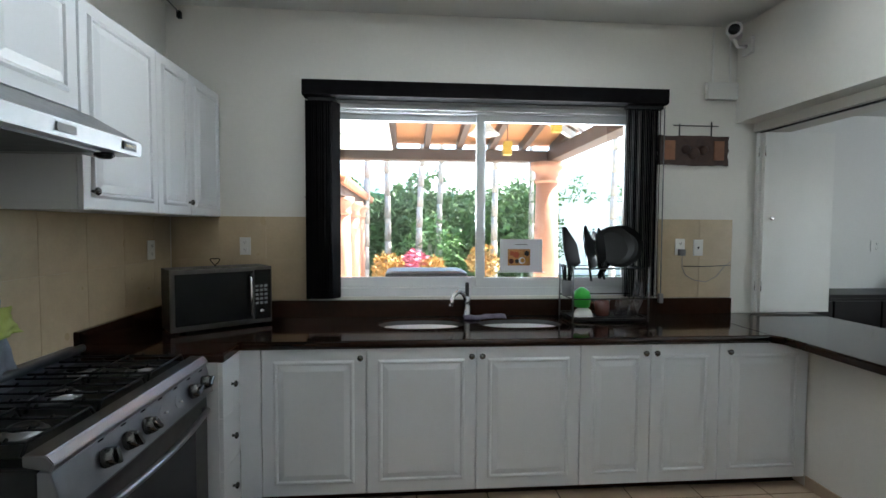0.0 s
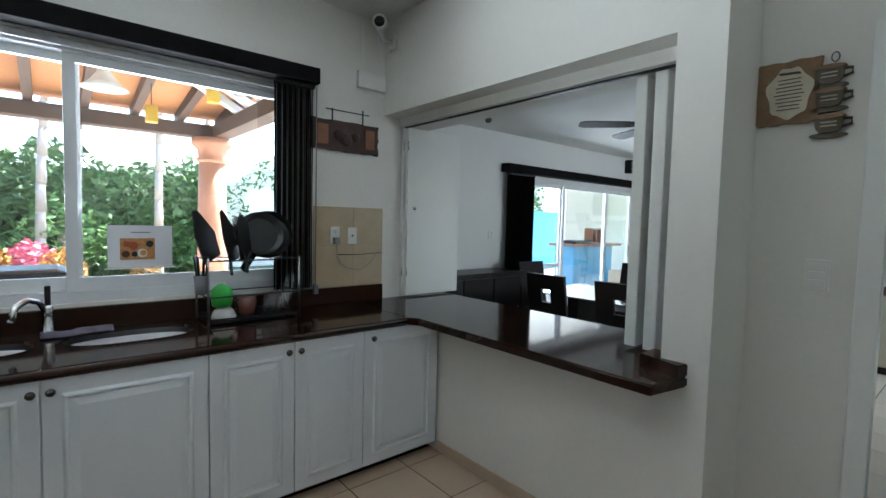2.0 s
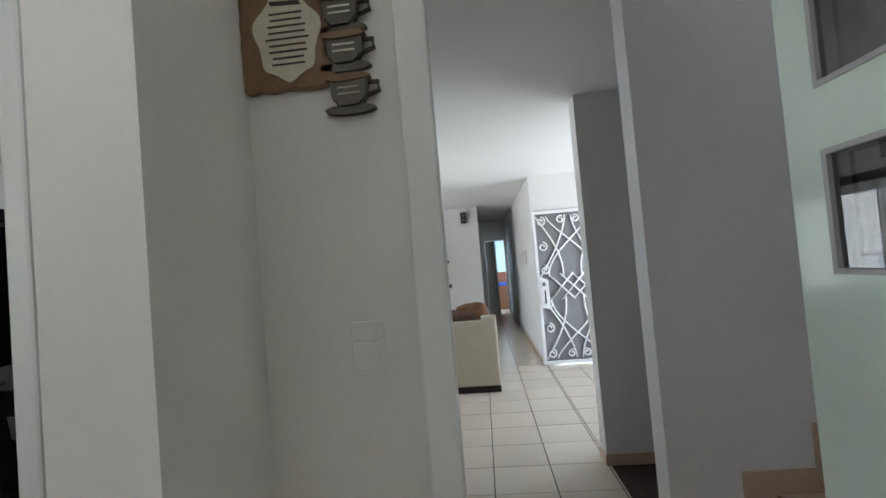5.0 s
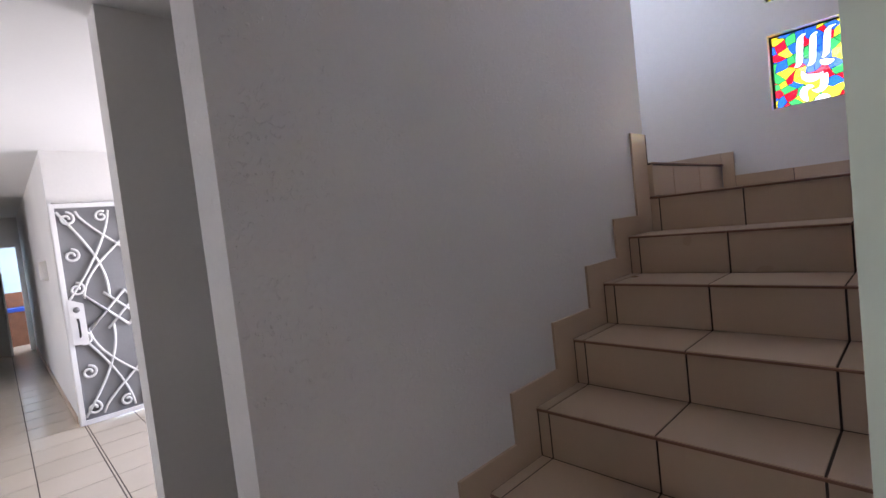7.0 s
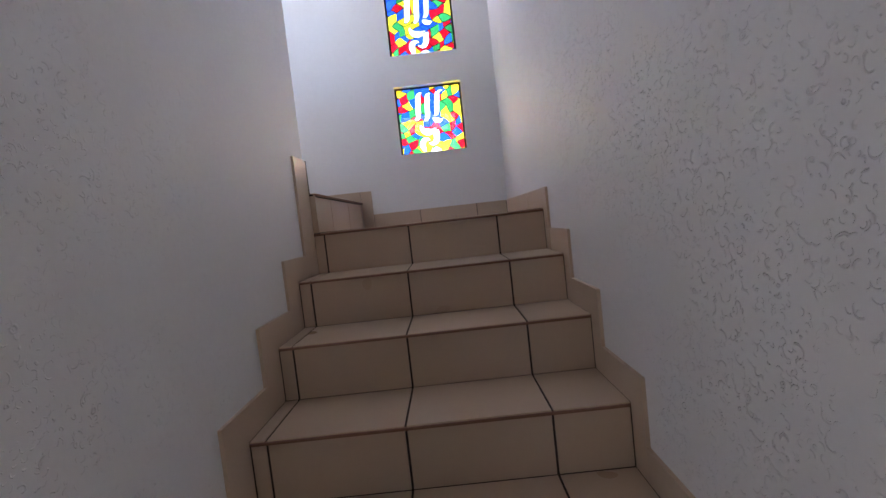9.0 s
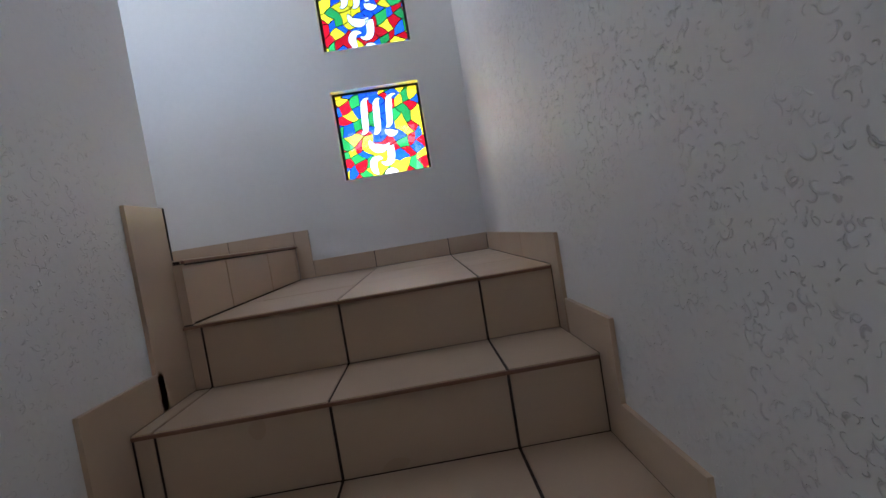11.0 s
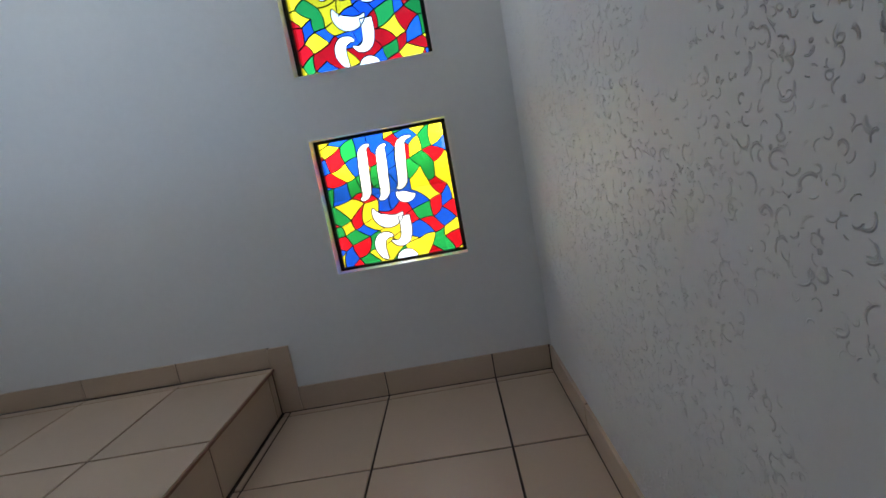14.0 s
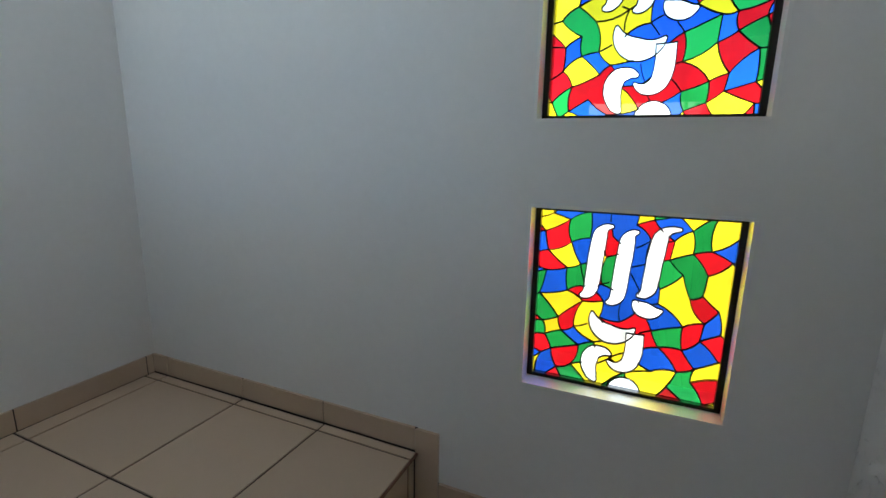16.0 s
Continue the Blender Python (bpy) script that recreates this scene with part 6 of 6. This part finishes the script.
# hall: intercom, door ajar and the room behind
it = thing("intercom", "white intercom handset on the hall wall", "intercom")
part("base_plate", bx(9.55, 9.66, -2.399, -2.365, 1.40, 1.62, bevel=0.006), "whiteplastic", it)
part("handset", bx(9.56, 9.60, -2.365, -2.33, 1.41, 1.61, bevel=0.012), "whiteplastic", it)
hd = thing("hall_door", "white panel door standing ajar at the end of the hall", "door", at=(15.19, -1.80, 0), rz=208)
part("leaf", bx(0, 0.52, -0.02, 0.02, 0.01, 2.03, bevel=0.003), "trim", hd)
part("lever", tube([(0.45, 0.02, 1.0), (0.45, 0.06, 1.0), (0.36, 0.065, 1.0)], 0.009, 8), "steel", hd)
M["bluewall"] = material("pale_blue_paint", (0.42, 0.60, 0.70), 0.6, vary=0.03, scale=2)
holed_wall("wall_far_room", "bluewall", "x", 17.0, 17.12, -3.6, -0.6, 0, CEIL, (), "pale blue bedroom wall")
holed_wall("wall_far_side", "bluewall", "y", -0.72, -0.6, 15.35, 17.0, 0, CEIL, (), "pale blue bedroom side wall")
holed_wall("wall_far_side_2", "bluewall", "y", -3.6, -3.48, 15.35, 17.0, 0, CEIL, [(15.7, 16.7, 1.0, 2.0)], "pale blue bedroom side wall")
structure("ceiling_far_room", bx(15.35, 17.12, -3.6, -0.6, CEIL, CEIL + 0.12), "ceil", "white bedroom ceiling")
structure("floor_far_room", bx(15.2, 17.12, -3.6, -0.6, -0.14, -0.002), "ftile", "cream bedroom floor")
dk = thing("wooden_desk", "reddish wooden desk with a blue cover in the far room", "desk")
part("carcass", bx(16.3, 16.95, -2.75, -1.7, 0.0, 0.72, bevel=0.005), "wood", dk)
part("back_panel", bx(16.85, 16.95, -2.75, -1.7, 0.72, 1.12, bevel=0.005), "wood", dk)
M["bluecloth"] = material("blue_cloth", (0.03, 0.09, 0.45), 0.8, vary=0.1)
part("blue_cover", bx(16.28, 16.80, -2.6, -1.85, 0.722, 0.80, bevel=0.01), "bluecloth", dk, "folded blue cover")
wd = thing("wall_decal", "small dark bird decal on the blue wall", "decal")
part("decal", prism([(-0.06, 0), (0.03, 0.03), (0.10, 0.10), (0.02, 0.055)], 0.004, Matrix(((0, 0, -1, 16.999), (1, 0, 0, -2.0), (0, 1, 0, 1.65), (0, 0, 0, 1)))), "blackplastic", wd)

# baseboards
bb = new("baseboard")
tagged(bb, "beige tiled baseboard along the walls", kind="structure")
for a in ((8.62, 15.2, -2.399, -2.389, 0.002, 0.08), (3.06, 5.0, 2.239, 2.249, 0.002, 0.08),
          (11.488, 11.499, -1.65, 2.249, 0.002, 0.08), (2.549, 2.559, -1.175, 0.42, 0.002, 0.07), (2.549, 2.92, -1.186, -1.176, 0.002, 0.07), (2.909, 2.919, -1.52, -1.187, 0.002, 0.07), (5.451, 5.461, -4.2, -2.42, 0.002, 0.08), (5.27, 5.28, -4.2, -2.42, 0.002, 0.08), (5.27, 5.461, -2.42, -2.41, 0.002, 0.08)):
    part("baseboard_strip", bx(*a, bevel=0.002), "tile", bb)

# ---------------- outside ----------------
M["lawn"] = material("lawn", (0.06, 0.11, 0.03), 0.95, vary=0.3, scale=3, bump=0.5, bump_scale=40)
M["pale_stone"] = material("pale_patio_stone", (0.55, 0.52, 0.47), 0.7, vary=0.1, scale=3, bump=0.1)
M["leaf"] = material("green_leaf", (0.09, 0.2, 0.04), 0.55, vary=0.25, scale=4)
M["hedge"] = material("hedge_leaf", (0.085, 0.18, 0.045), 0.6, vary=0.3, scale=3)
M["bark"] = material("palm_bark", (0.42, 0.38, 0.33), 0.85, vary=0.2, scale=9, bump=0.4)
M["croton"] = material("croton_leaf", (0.50, 0.22, 0.06), 0.5, vary=0.4, scale=9, dirt=(0.16, 0.26, 0.05))
M["pink"] = material("pink_blossom", (0.60, 0.14, 0.22), 0.6, vary=0.2, scale=9)
M["rooftile"] = material("clay_roof_tile", (0.45, 0.19, 0.10), 0.8, vary=0.2, scale=6, bump=0.2)
M["wallgreen"] = material("green_garden_wall", (0.10, 0.26, 0.14), 0.8, vary=0.12, scale=2)
M["outwhite"] = material("white_outdoor_stucco", (0.82, 0.81, 0.78), 0.8, vary=0.04, scale=2, bump=0.2)
M["teal"] = material("teal_roof_sheet", (0.08, 0.35, 0.34), 0.5, vary=0.1)
M["bluebar"] = material("blue_glazed_tile", (0.08, 0.34, 0.60), 0.25, vary=0.15, scale=8)

structure("ground", join(bx(-60, 60, 2.4, 90, -0.30, -0.06), bx(-60, -1.46, -90, 2.4, -0.30, -0.06), bx(16.9, 60, -90, 2.4, -0.30, -0.06), bx(-1.46, 16.9, -90, -5.7, -0.30, -0.06)), "lawn", "garden lawn round the house")
structure("pavement", bx(-9, 14, 1.30, 9.2, -0.10, -0.02), "pale_stone", "pale patio paving behind the house")
structure("roof_slab", bx(-1.6, 16.9, -5.8, 2.5, UP + 0.13, UP + 0.3), "outwhite", "flat roof over the house")
# made-up ground whose grey sets how brightly the stained glass is backlit
M["backlight_grey"] = material("grey_backlight_ground", (0.24, 0.24, 0.23), 0.85, vary=0.1, scale=2)
structure("pavement_backlight", bx(-45, 50, -85, -5.66, -0.10, -0.02), "backlight_grey", "plain grey ground added as a backdrop to the stained glass")

# terrace roof on terracotta columns before the kitchen window
pg = thing("terrace_roof", "wooden terrace roof with dark beams and orange boards", "terrace roof")
part("front_beam", bx(-6.0, 2.44, 4.55, 4.75, 2.45, 2.61, bevel=0.01), "beam", pg)
part("side_beam", bx(2.24, 2.44, 1.32, 4.55, 2.45, 2.61, bevel=0.01), "beam", pg)
for k in range(19):
    x = 0.52 + (k - 14) * 0.46
    part("rafter", bx(-0.04, 0.04, 0, 3.45, -0.05, 0.07, m=pose(x, 1.32, 3.17, -8.8, 0, 0)), "beam", pg)
    if k < 18:
        part("roof_board", bx(0.01, 0.45, 0, 3.45, 0.075, 0.10, m=pose(x, 1.32, 3.17, -8.8, 0, 0)), "orange", pg)
# slats coloured white for the bright light that falls on them
for k in range(5):
    part("hip_rafter", bx(-0.03, 0.03, 0, 0.9 + k * 0.42, -0.05, 0.03, m=pose(1.55 - k * 0.2, 1.9 + k * 0.1, 3.0, -9, 0, -48)), "outwhite", pg)
part("roof_skin", bx(-6, 2.6, 0, 3.6, 0.11, 0.16, m=pose(0, 1.32, 3.17, -8.8, 0, 0)), "rooftile", pg)
soffit = part("white_soffit", bx(-4.0, 0.05, 1.35, 4.42, 2.555, 2.572), "outwhite", pg, "white flat ceiling part")
part("downlight", lathe([(0.09, 2.555), (0.09, 2.551), (0.06, 2.549), (0.02, 2.552)], 20, Matrix.Translation((-0.42, 3.35, 0))), "alu", soffit, "round white downlight")


def column(x, y, h, s=1.0):
    c = thing("column", "terracotta stucco column with a moulded capital", "column", "terracotta columns", at=(x, y, -0.02))
    part("base", lathe([(0.24 * s, 0), (0.24 * s, 0.10), (0.20 * s, 0.13), (0.19 * s, 0.20)], 28), "terracotta", c)
    part("shaft", lathe([(0.17 * s, 0.20), (0.175 * s, h * 0.4), (0.155 * s, h - 0.30)], 28), "terracotta", c)
    part("capital", lathe([(0.155 * s, h - 0.30), (0.19 * s, h - 0.27), (0.165 * s, h - 0.23), (0.17 * s, h - 0.14), (0.23 * s, h - 0.09), (0.24 * s, h)], 28), "terracotta", c)
    return c


column(2.27, 4.65, 2.47)
column(-6.0, 4.65, 2.47)
# second gallery with clay tiles along the garden side
gal = thing("garden_gallery", "low clay-tiled gallery roof along the garden", "gallery roof")
part("roof_plane", bx(-1.2, 1.2, 5.0, 11.0, -0.05, 0.0, m=pose(-1.85, 0, 2.55, 0, 16, 0)), "rooftile", gal)
part("edge_beam", bx(-0.95, -0.80, 5.0, 11.0, 2.02, 2.2, bevel=0.01), "beam", gal)
for k in range(22):
    part("roof_tile", lathe([(0.065, -1.22), (0.075, 1.22)], 10, pose(-1.85, 5.1 + k * 0.28, 2.56, 0, 16, 0) @ pose(0, 0, 0, 0, 90, 0)), "rooftile", gal)
for y in (6.2, 7.8, 9.4):
    column(-0.87, y, 2.04, 0.85)

lamp = thing("hanging_bell_lamp", "white bell-shaped lamp hanging from the terrace roof", "pendant lamp", at=(1.0, 2.6, 2.43))
part("shade", lathe([(0.03, 0.16), (0.05, 0.12), (0.10, 0.05), (0.16, 0.0), (0.155, 0.0), (0.09, 0.05), (0.02, 0.14)], 24), "frost", lamp)
part("stem", lathe([(0.008, 0.16), (0.008, 0.5)], 8), "darkmetal", lamp)
for x, y, z in ((1.455, 3.6, 2.39), (1.867, 3.0, 2.55)):
    yl = thing("yellow_lantern", "small yellow box lantern hanging from the rafters", "lantern", "yellow lanterns", at=(x, y, z))
    part("box", bx(-0.05, 0.05, -0.05, 0.05, 0.0, 0.16, bevel=0.008), material("yellow_lacquer", (0.75, 0.48, 0.05), 0.5), yl)
    part("cord", lathe([(0.004, 0.16), (0.004, 0.42)], 6), "darkmetal", yl)
gr = thing("outdoor_grill", "dark covered barbecue standing below the kitchen window", "barbecue")
part("lid", bx(0.05, 0.75, 1.75, 2.25, 0.88, 1.14, bevel=0.06), "darkmetal", gr)
part("body", bx(0.08, 0.72, 1.78, 2.22, 0.0, 0.88, bevel=0.01), "darkmetal", gr)

# garden wall, palms and plants
structure("garden_wall", bx(-12, 4.4, 13.2, 13.4, -0.1, 2.6), "wallgreen", "green garden wall")
structure("garden_wall_2", bx(4.4, 20, 13.2, 13.4, -0.1, 3.4), "outwhite", "white garden wall in the sun")
tf = thing("neighbour_roof", "teal sheet roof beyond the garden wall", "roof")
part("sheet", bx(-6, -0.5, 15, 18, 0, 0.06, m=pose(0, 0, 3.6, 12, 0, 0)), "teal", tf)
part("wall_under", bx(-5.8, -0.7, 15.2, 17.6, 0, 3.3, m=pose(0, 0, -0.06, 0, 0, 0)), "outwhite", tf)


def leaf_cloud(rng, n, box_, size, shape=None):
    """Many small bent leaves scattered through a box; two faces each."""
    vs, fs = [], []
    (x0, x1), (y0, y1), (z0, z1) = box_
    for _ in range(n):
        c = Vector((rng.uniform(x0, x1), rng.uniform(y0, y1), rng.uniform(z0, z1)))
        if shape and not shape(c, rng):
            continue
        d = Vector((rng.gauss(0, 1), rng.gauss(0, 1), rng.gauss(0, 0.7))).normalized()
        u = d.cross(Vector((rng.gauss(0, 1), rng.gauss(0, 1), rng.gauss(0, 1)))).normalized()
        s = size * rng.uniform(0.6, 1.4)
        b = len(vs)
        vs += [c - d * s, c + u * s * 0.35, c + d * s, c - u * s * 0.35]
        fs += [(b, b + 1, b + 2), (b, b + 2, b + 3)]
    me = bpy.data.meshes.new("leaves")
    me.from_pydata([tuple(v) for v in vs], [], fs)
    return me


def plant_mass(name, label, box_, n, size, mat, seed, kind="stuff", shape=None):
    me = leaf_cloud(random.Random(seed), n, box_, size, shape)
    me.materials.append(M[mat])
    return tagged(new(name, me), label, name.replace("_", " "), kind=kind)


def bumpy(c, rng):
    top = 2.7 + 0.8 * noise.noise((c.x * 0.9, c.y, 0)) + 0.3 * noise.noise((c.x * 3, c.y, 5))
    return c.z < top


plant_mass("hedge", "dense green hedge along the garden wall", ((-6, 4.3), (11.4, 13.1), (-0.06, 3.6)), 26000, 0.13, "hedge", 1, shape=bumpy)
plant_mass("hedge", "sunlit climbing plants on the white garden wall", ((4.4, 16), (12.7, 13.15), (0.2, 3.2)), 5000, 0.09, "leaf", 2, shape=lambda c, r: noise.noise((c.x * 1.1, 0, c.z * 1.3)) > 0.08)


def bush(x, y, r, mat, label, seed):
    def ball(c, rng):
        d = ((c.x - x) ** 2 + (c.y - y) ** 2) / r ** 2 + ((c.z - r * 0.8 - 0.3) / (r * 0.95)) ** 2
        return d < 1 + 0.35 * noise.noise((c.x * 4, c.y * 4, c.z * 4))
    b = thing("flower_bush", label, "bush", "", at=(0, 0, 0))
    me = leaf_cloud(random.Random(seed), 900, ((x - r, x + r), (y - r, y + r), (0.1, r * 1.8 + 0.3)), 0.09, ball)
    me.materials.append(M[mat])
    o = new("crown", me)
    o.parent = b
    part("stem", lathe([(0.03, -0.06), (0.02, r)], 8, Matrix.Translation((x, y, 0))), "bark", b)


bush(-0.15, 8.3, 0.38, "croton", "orange and yellow croton bush in the garden bed", 3)
bush(0.45, 8.7, 0.40, "pink", "pink flowering bush in the garden bed", 4)
bush(0.85, 8.4, 0.32, "croton", "small orange croton bush in the garden bed", 5)
bush(2.2, 9.6, 0.45, "croton", "tall orange croton bush near the column", 6)
bush(1.0, 10.4, 0.9, "leaf", "broad-leaved green plant in the garden bed", 7)


def palm(x, y, h, seed, fronds=12):
    rng = random.Random(seed)
    p = thing("palm_tree", "slender pale palm trunk with a feathered crown", "palm tree", "garden palms", at=(x, y, -0.06))
    lean = rng.uniform(-0.25, 0.25)
    pts = [(lean * (k / 10) ** 2, 0.1 * lean * k / 10, h * k / 10) for k in range(11)]
    part("trunk", join(*[lathe([(0.10 - 0.004 * k, 0), (0.085 - 0.004 * k, h / 10)], 12, Matrix.Translation(pts[k])) for k in range(10)]), "bark", p)
    vs, fs = [], []
    for k in range(fronds):
        a = 2 * math.pi * k / fronds + rng.uniform(-0.2, 0.2)
        rise = rng.uniform(-0.1, 0.6)
        prev = None
        for i in range(16):
            t = i / 15
            c = Vector((pts[-1][0] + math.cos(a) * 1.7 * t, pts[-1][1] + math.sin(a) * 1.7 * t, h + rise * 1.5 * t - 1.6 * t * t))
            side = Vector((-math.sin(a), math.cos(a), 0))
            ln = 0.42 * math.sin(math.pi * (0.1 + 0.85 * t))
            for s in (-1, 1):
                b = len(vs)
                vs += [tuple(c + Vector((0.035 * math.cos(a), 0.035 * math.sin(a), 0))), tuple(c - Vector((0.035 * math.cos(a), 0.035 * math.sin(a), 0))), tuple(c + side * s * ln + Vector((0.15 * math.cos(a), 0.15 * math.sin(a), -0.22 * ln)))]
                fs.append((b, b + 1, b + 2))
    me = bpy.data.meshes.new("crown")
    me.from_pydata(vs, [], fs)
    me.materials.append(M["leaf"])
    o = new("crown", me)
    o.parent = p


for i, (x, y, h) in enumerate(((-0.75, 9.4, 5.5), (-0.25, 10.6, 6.0), (0.55, 9.9, 5.2), (1.15, 11.2, 5.6), (2.55, 10.2, 6.2), (3.9, 11.5, 5.8), (5.6, 9.8, 6.0))):
    palm(x, y, h, 20 + i)
palm(0.9, 10.9, 1.1, 40, 14)

# patio outside the sliding doors
# unseen slab added to keep sun off the patio and bar
structure("patio_shade_roof", bx(6.9, 19.0, 2.5, 6.4, 2.75, 2.95), "outwhite", "white roof slab added to shade the patio bar")
bar = thing("patio_bar", "blue tiled outdoor bar counter with a wooden top", "bar counter")
part("front", bx(9.15, 10.65, 3.92, 4.40, -0.02, 1.02, bevel=0.01), "bluebar", bar)
part("top", bx(9.05, 10.95, 3.85, 4.5, 1.02, 1.07, bevel=0.006), "wood", bar)
for k in range(6):
    part("tile_column", bx(9.16 + k * 0.25, 9.40 + k * 0.25, 3.912, 3.92, 0.02, 1.0), "bluebar", bar)
bot = thing("bottle_rack", "small wooden bottle rack on the patio bar", "bottle rack")
part("rack", join(bx(10.1, 10.5, 4.1, 4.3, 1.07, 1.10), bx(10.1, 10.13, 4.1, 4.3, 1.10, 1.38), bx(10.47, 10.5, 4.1, 4.3, 1.10, 1.38), bx(10.28, 10.31, 4.1, 4.3, 1.10, 1.38), bx(10.1, 10.5, 4.1, 4.3, 1.38, 1.41)), "wood", bot)
gl2 = thing("patio_grill_plate", "black griddle lying on the patio bar", "griddle")
part("plate", bx(9.3, 9.95, 4.0, 4.35, 1.07, 1.14, bevel=0.015), "darkmetal", gl2)
structure("patio_back_wall", bx(12.6, 19, 6.6, 6.75, -0.05, 3.2), "outwhite", "white patio wall behind the bar")
plant_mass("hedge", "green shrubs beyond the patio", ((9.5, 14.5), (8.6, 9.6), (0.9, 3.4)), 4000, 0.10, "leaf", 9)
structure("patio_screen", bx(11.2, 14.4, 8.0, 8.1, -0.05, 1.9), "bluebar", "blue garden screen beyond the patio")

# ---------------- tiles of floors and walls ----------------
floor_ob = bpy.data.objects["floor"]
random.seed(12)


def cuts(a, b, origin, step):
    k = math.floor((a - origin) / step)
    out = [a]
    while origin + step * (k + 1) < b - 0.01:
        k += 1
        if origin + step * k > a + 0.01:
            out.append(origin + step * k)
    return out + [b]


def pave(x0, x1, y0, y1, ox, oy, mat, step=0.40):
    xs, ys = cuts(x0, x1, ox, step), cuts(y0, y1, oy, step)
    for xa, xb in zip(xs, xs[1:]):
        for ya, yb in zip(ys, ys[1:]):
            floor_tile(floor_ob, xa, xb, ya, yb, 0.0, mat)


TW = 0.007
pave(-0.3, 2.92, -2.43, 0.50, 1.49, -0.03, "tile")
pave(2.92, 9.34, -2.45, -0.43, 5.74, -0.03, "ftile")
rest = bmesh.new()
for x0, x1, y0, y1 in ((9.34, 15.2, -2.40, -0.43), (3.05, 11.5, -0.43, 2.25), (5.45, 8.62, -4.2, -2.45), (2.83, 3.81, -2.73, -2.45)):
    xs, ys = cuts(x0, x1, 5.74, 0.40), cuts(y0, y1, -0.03, 0.40)
    for xa, xb in zip(xs, xs[1:]):
        for ya, yb in zip(ys, ys[1:]):
            box(rest, xa + 0.0035, xb - 0.0035, ya + 0.0035, yb - 0.0035, -0.01, 0.0)
tagged(part("far_floor_tiles", rest, "ftile", floor_ob), kind="stuff")

# beige wall tiles behind the worktop
back = new("backsplash")
tagged(back, "large beige ceramic tiles behind the worktop", kind="structure")
part("mortar", join(bx(-1.30, -0.42, 1.1135, 1.1195, 1.013, 1.57), bx(2.01, 2.555, 1.1135, 1.1195, 1.013, 1.57), bx(-1.3095, -1.3035, -1.2, 1.11, 0.90, 1.57)), "btile", back)
for x0, x1, step in ((-1.295, -0.42, 0.30), (2.012, 2.556, 0.30)):
    for xa, xb in zip(cuts(x0, x1, x0, step), cuts(x0, x1, x0, step)[1:]):
        for za, zb in ((1.014, 1.29), (1.29, 1.57)):
            part("wall_tile", bx(xa + 0.001, xb - 0.001, 1.109, 1.1135, za + 0.001, zb - 0.001), "btile", back)
for ya in cuts(-1.2, 1.10, -1.2, 0.30)[:-1]:
    for za, zb in ((0.90, 1.29), (1.29, 1.57)):
        part("wall_tile", bx(-1.3035, -1.299, ya + 0.001, min(ya + 0.299, 1.10), za + 0.001, zb - 0.001), "btile", back)
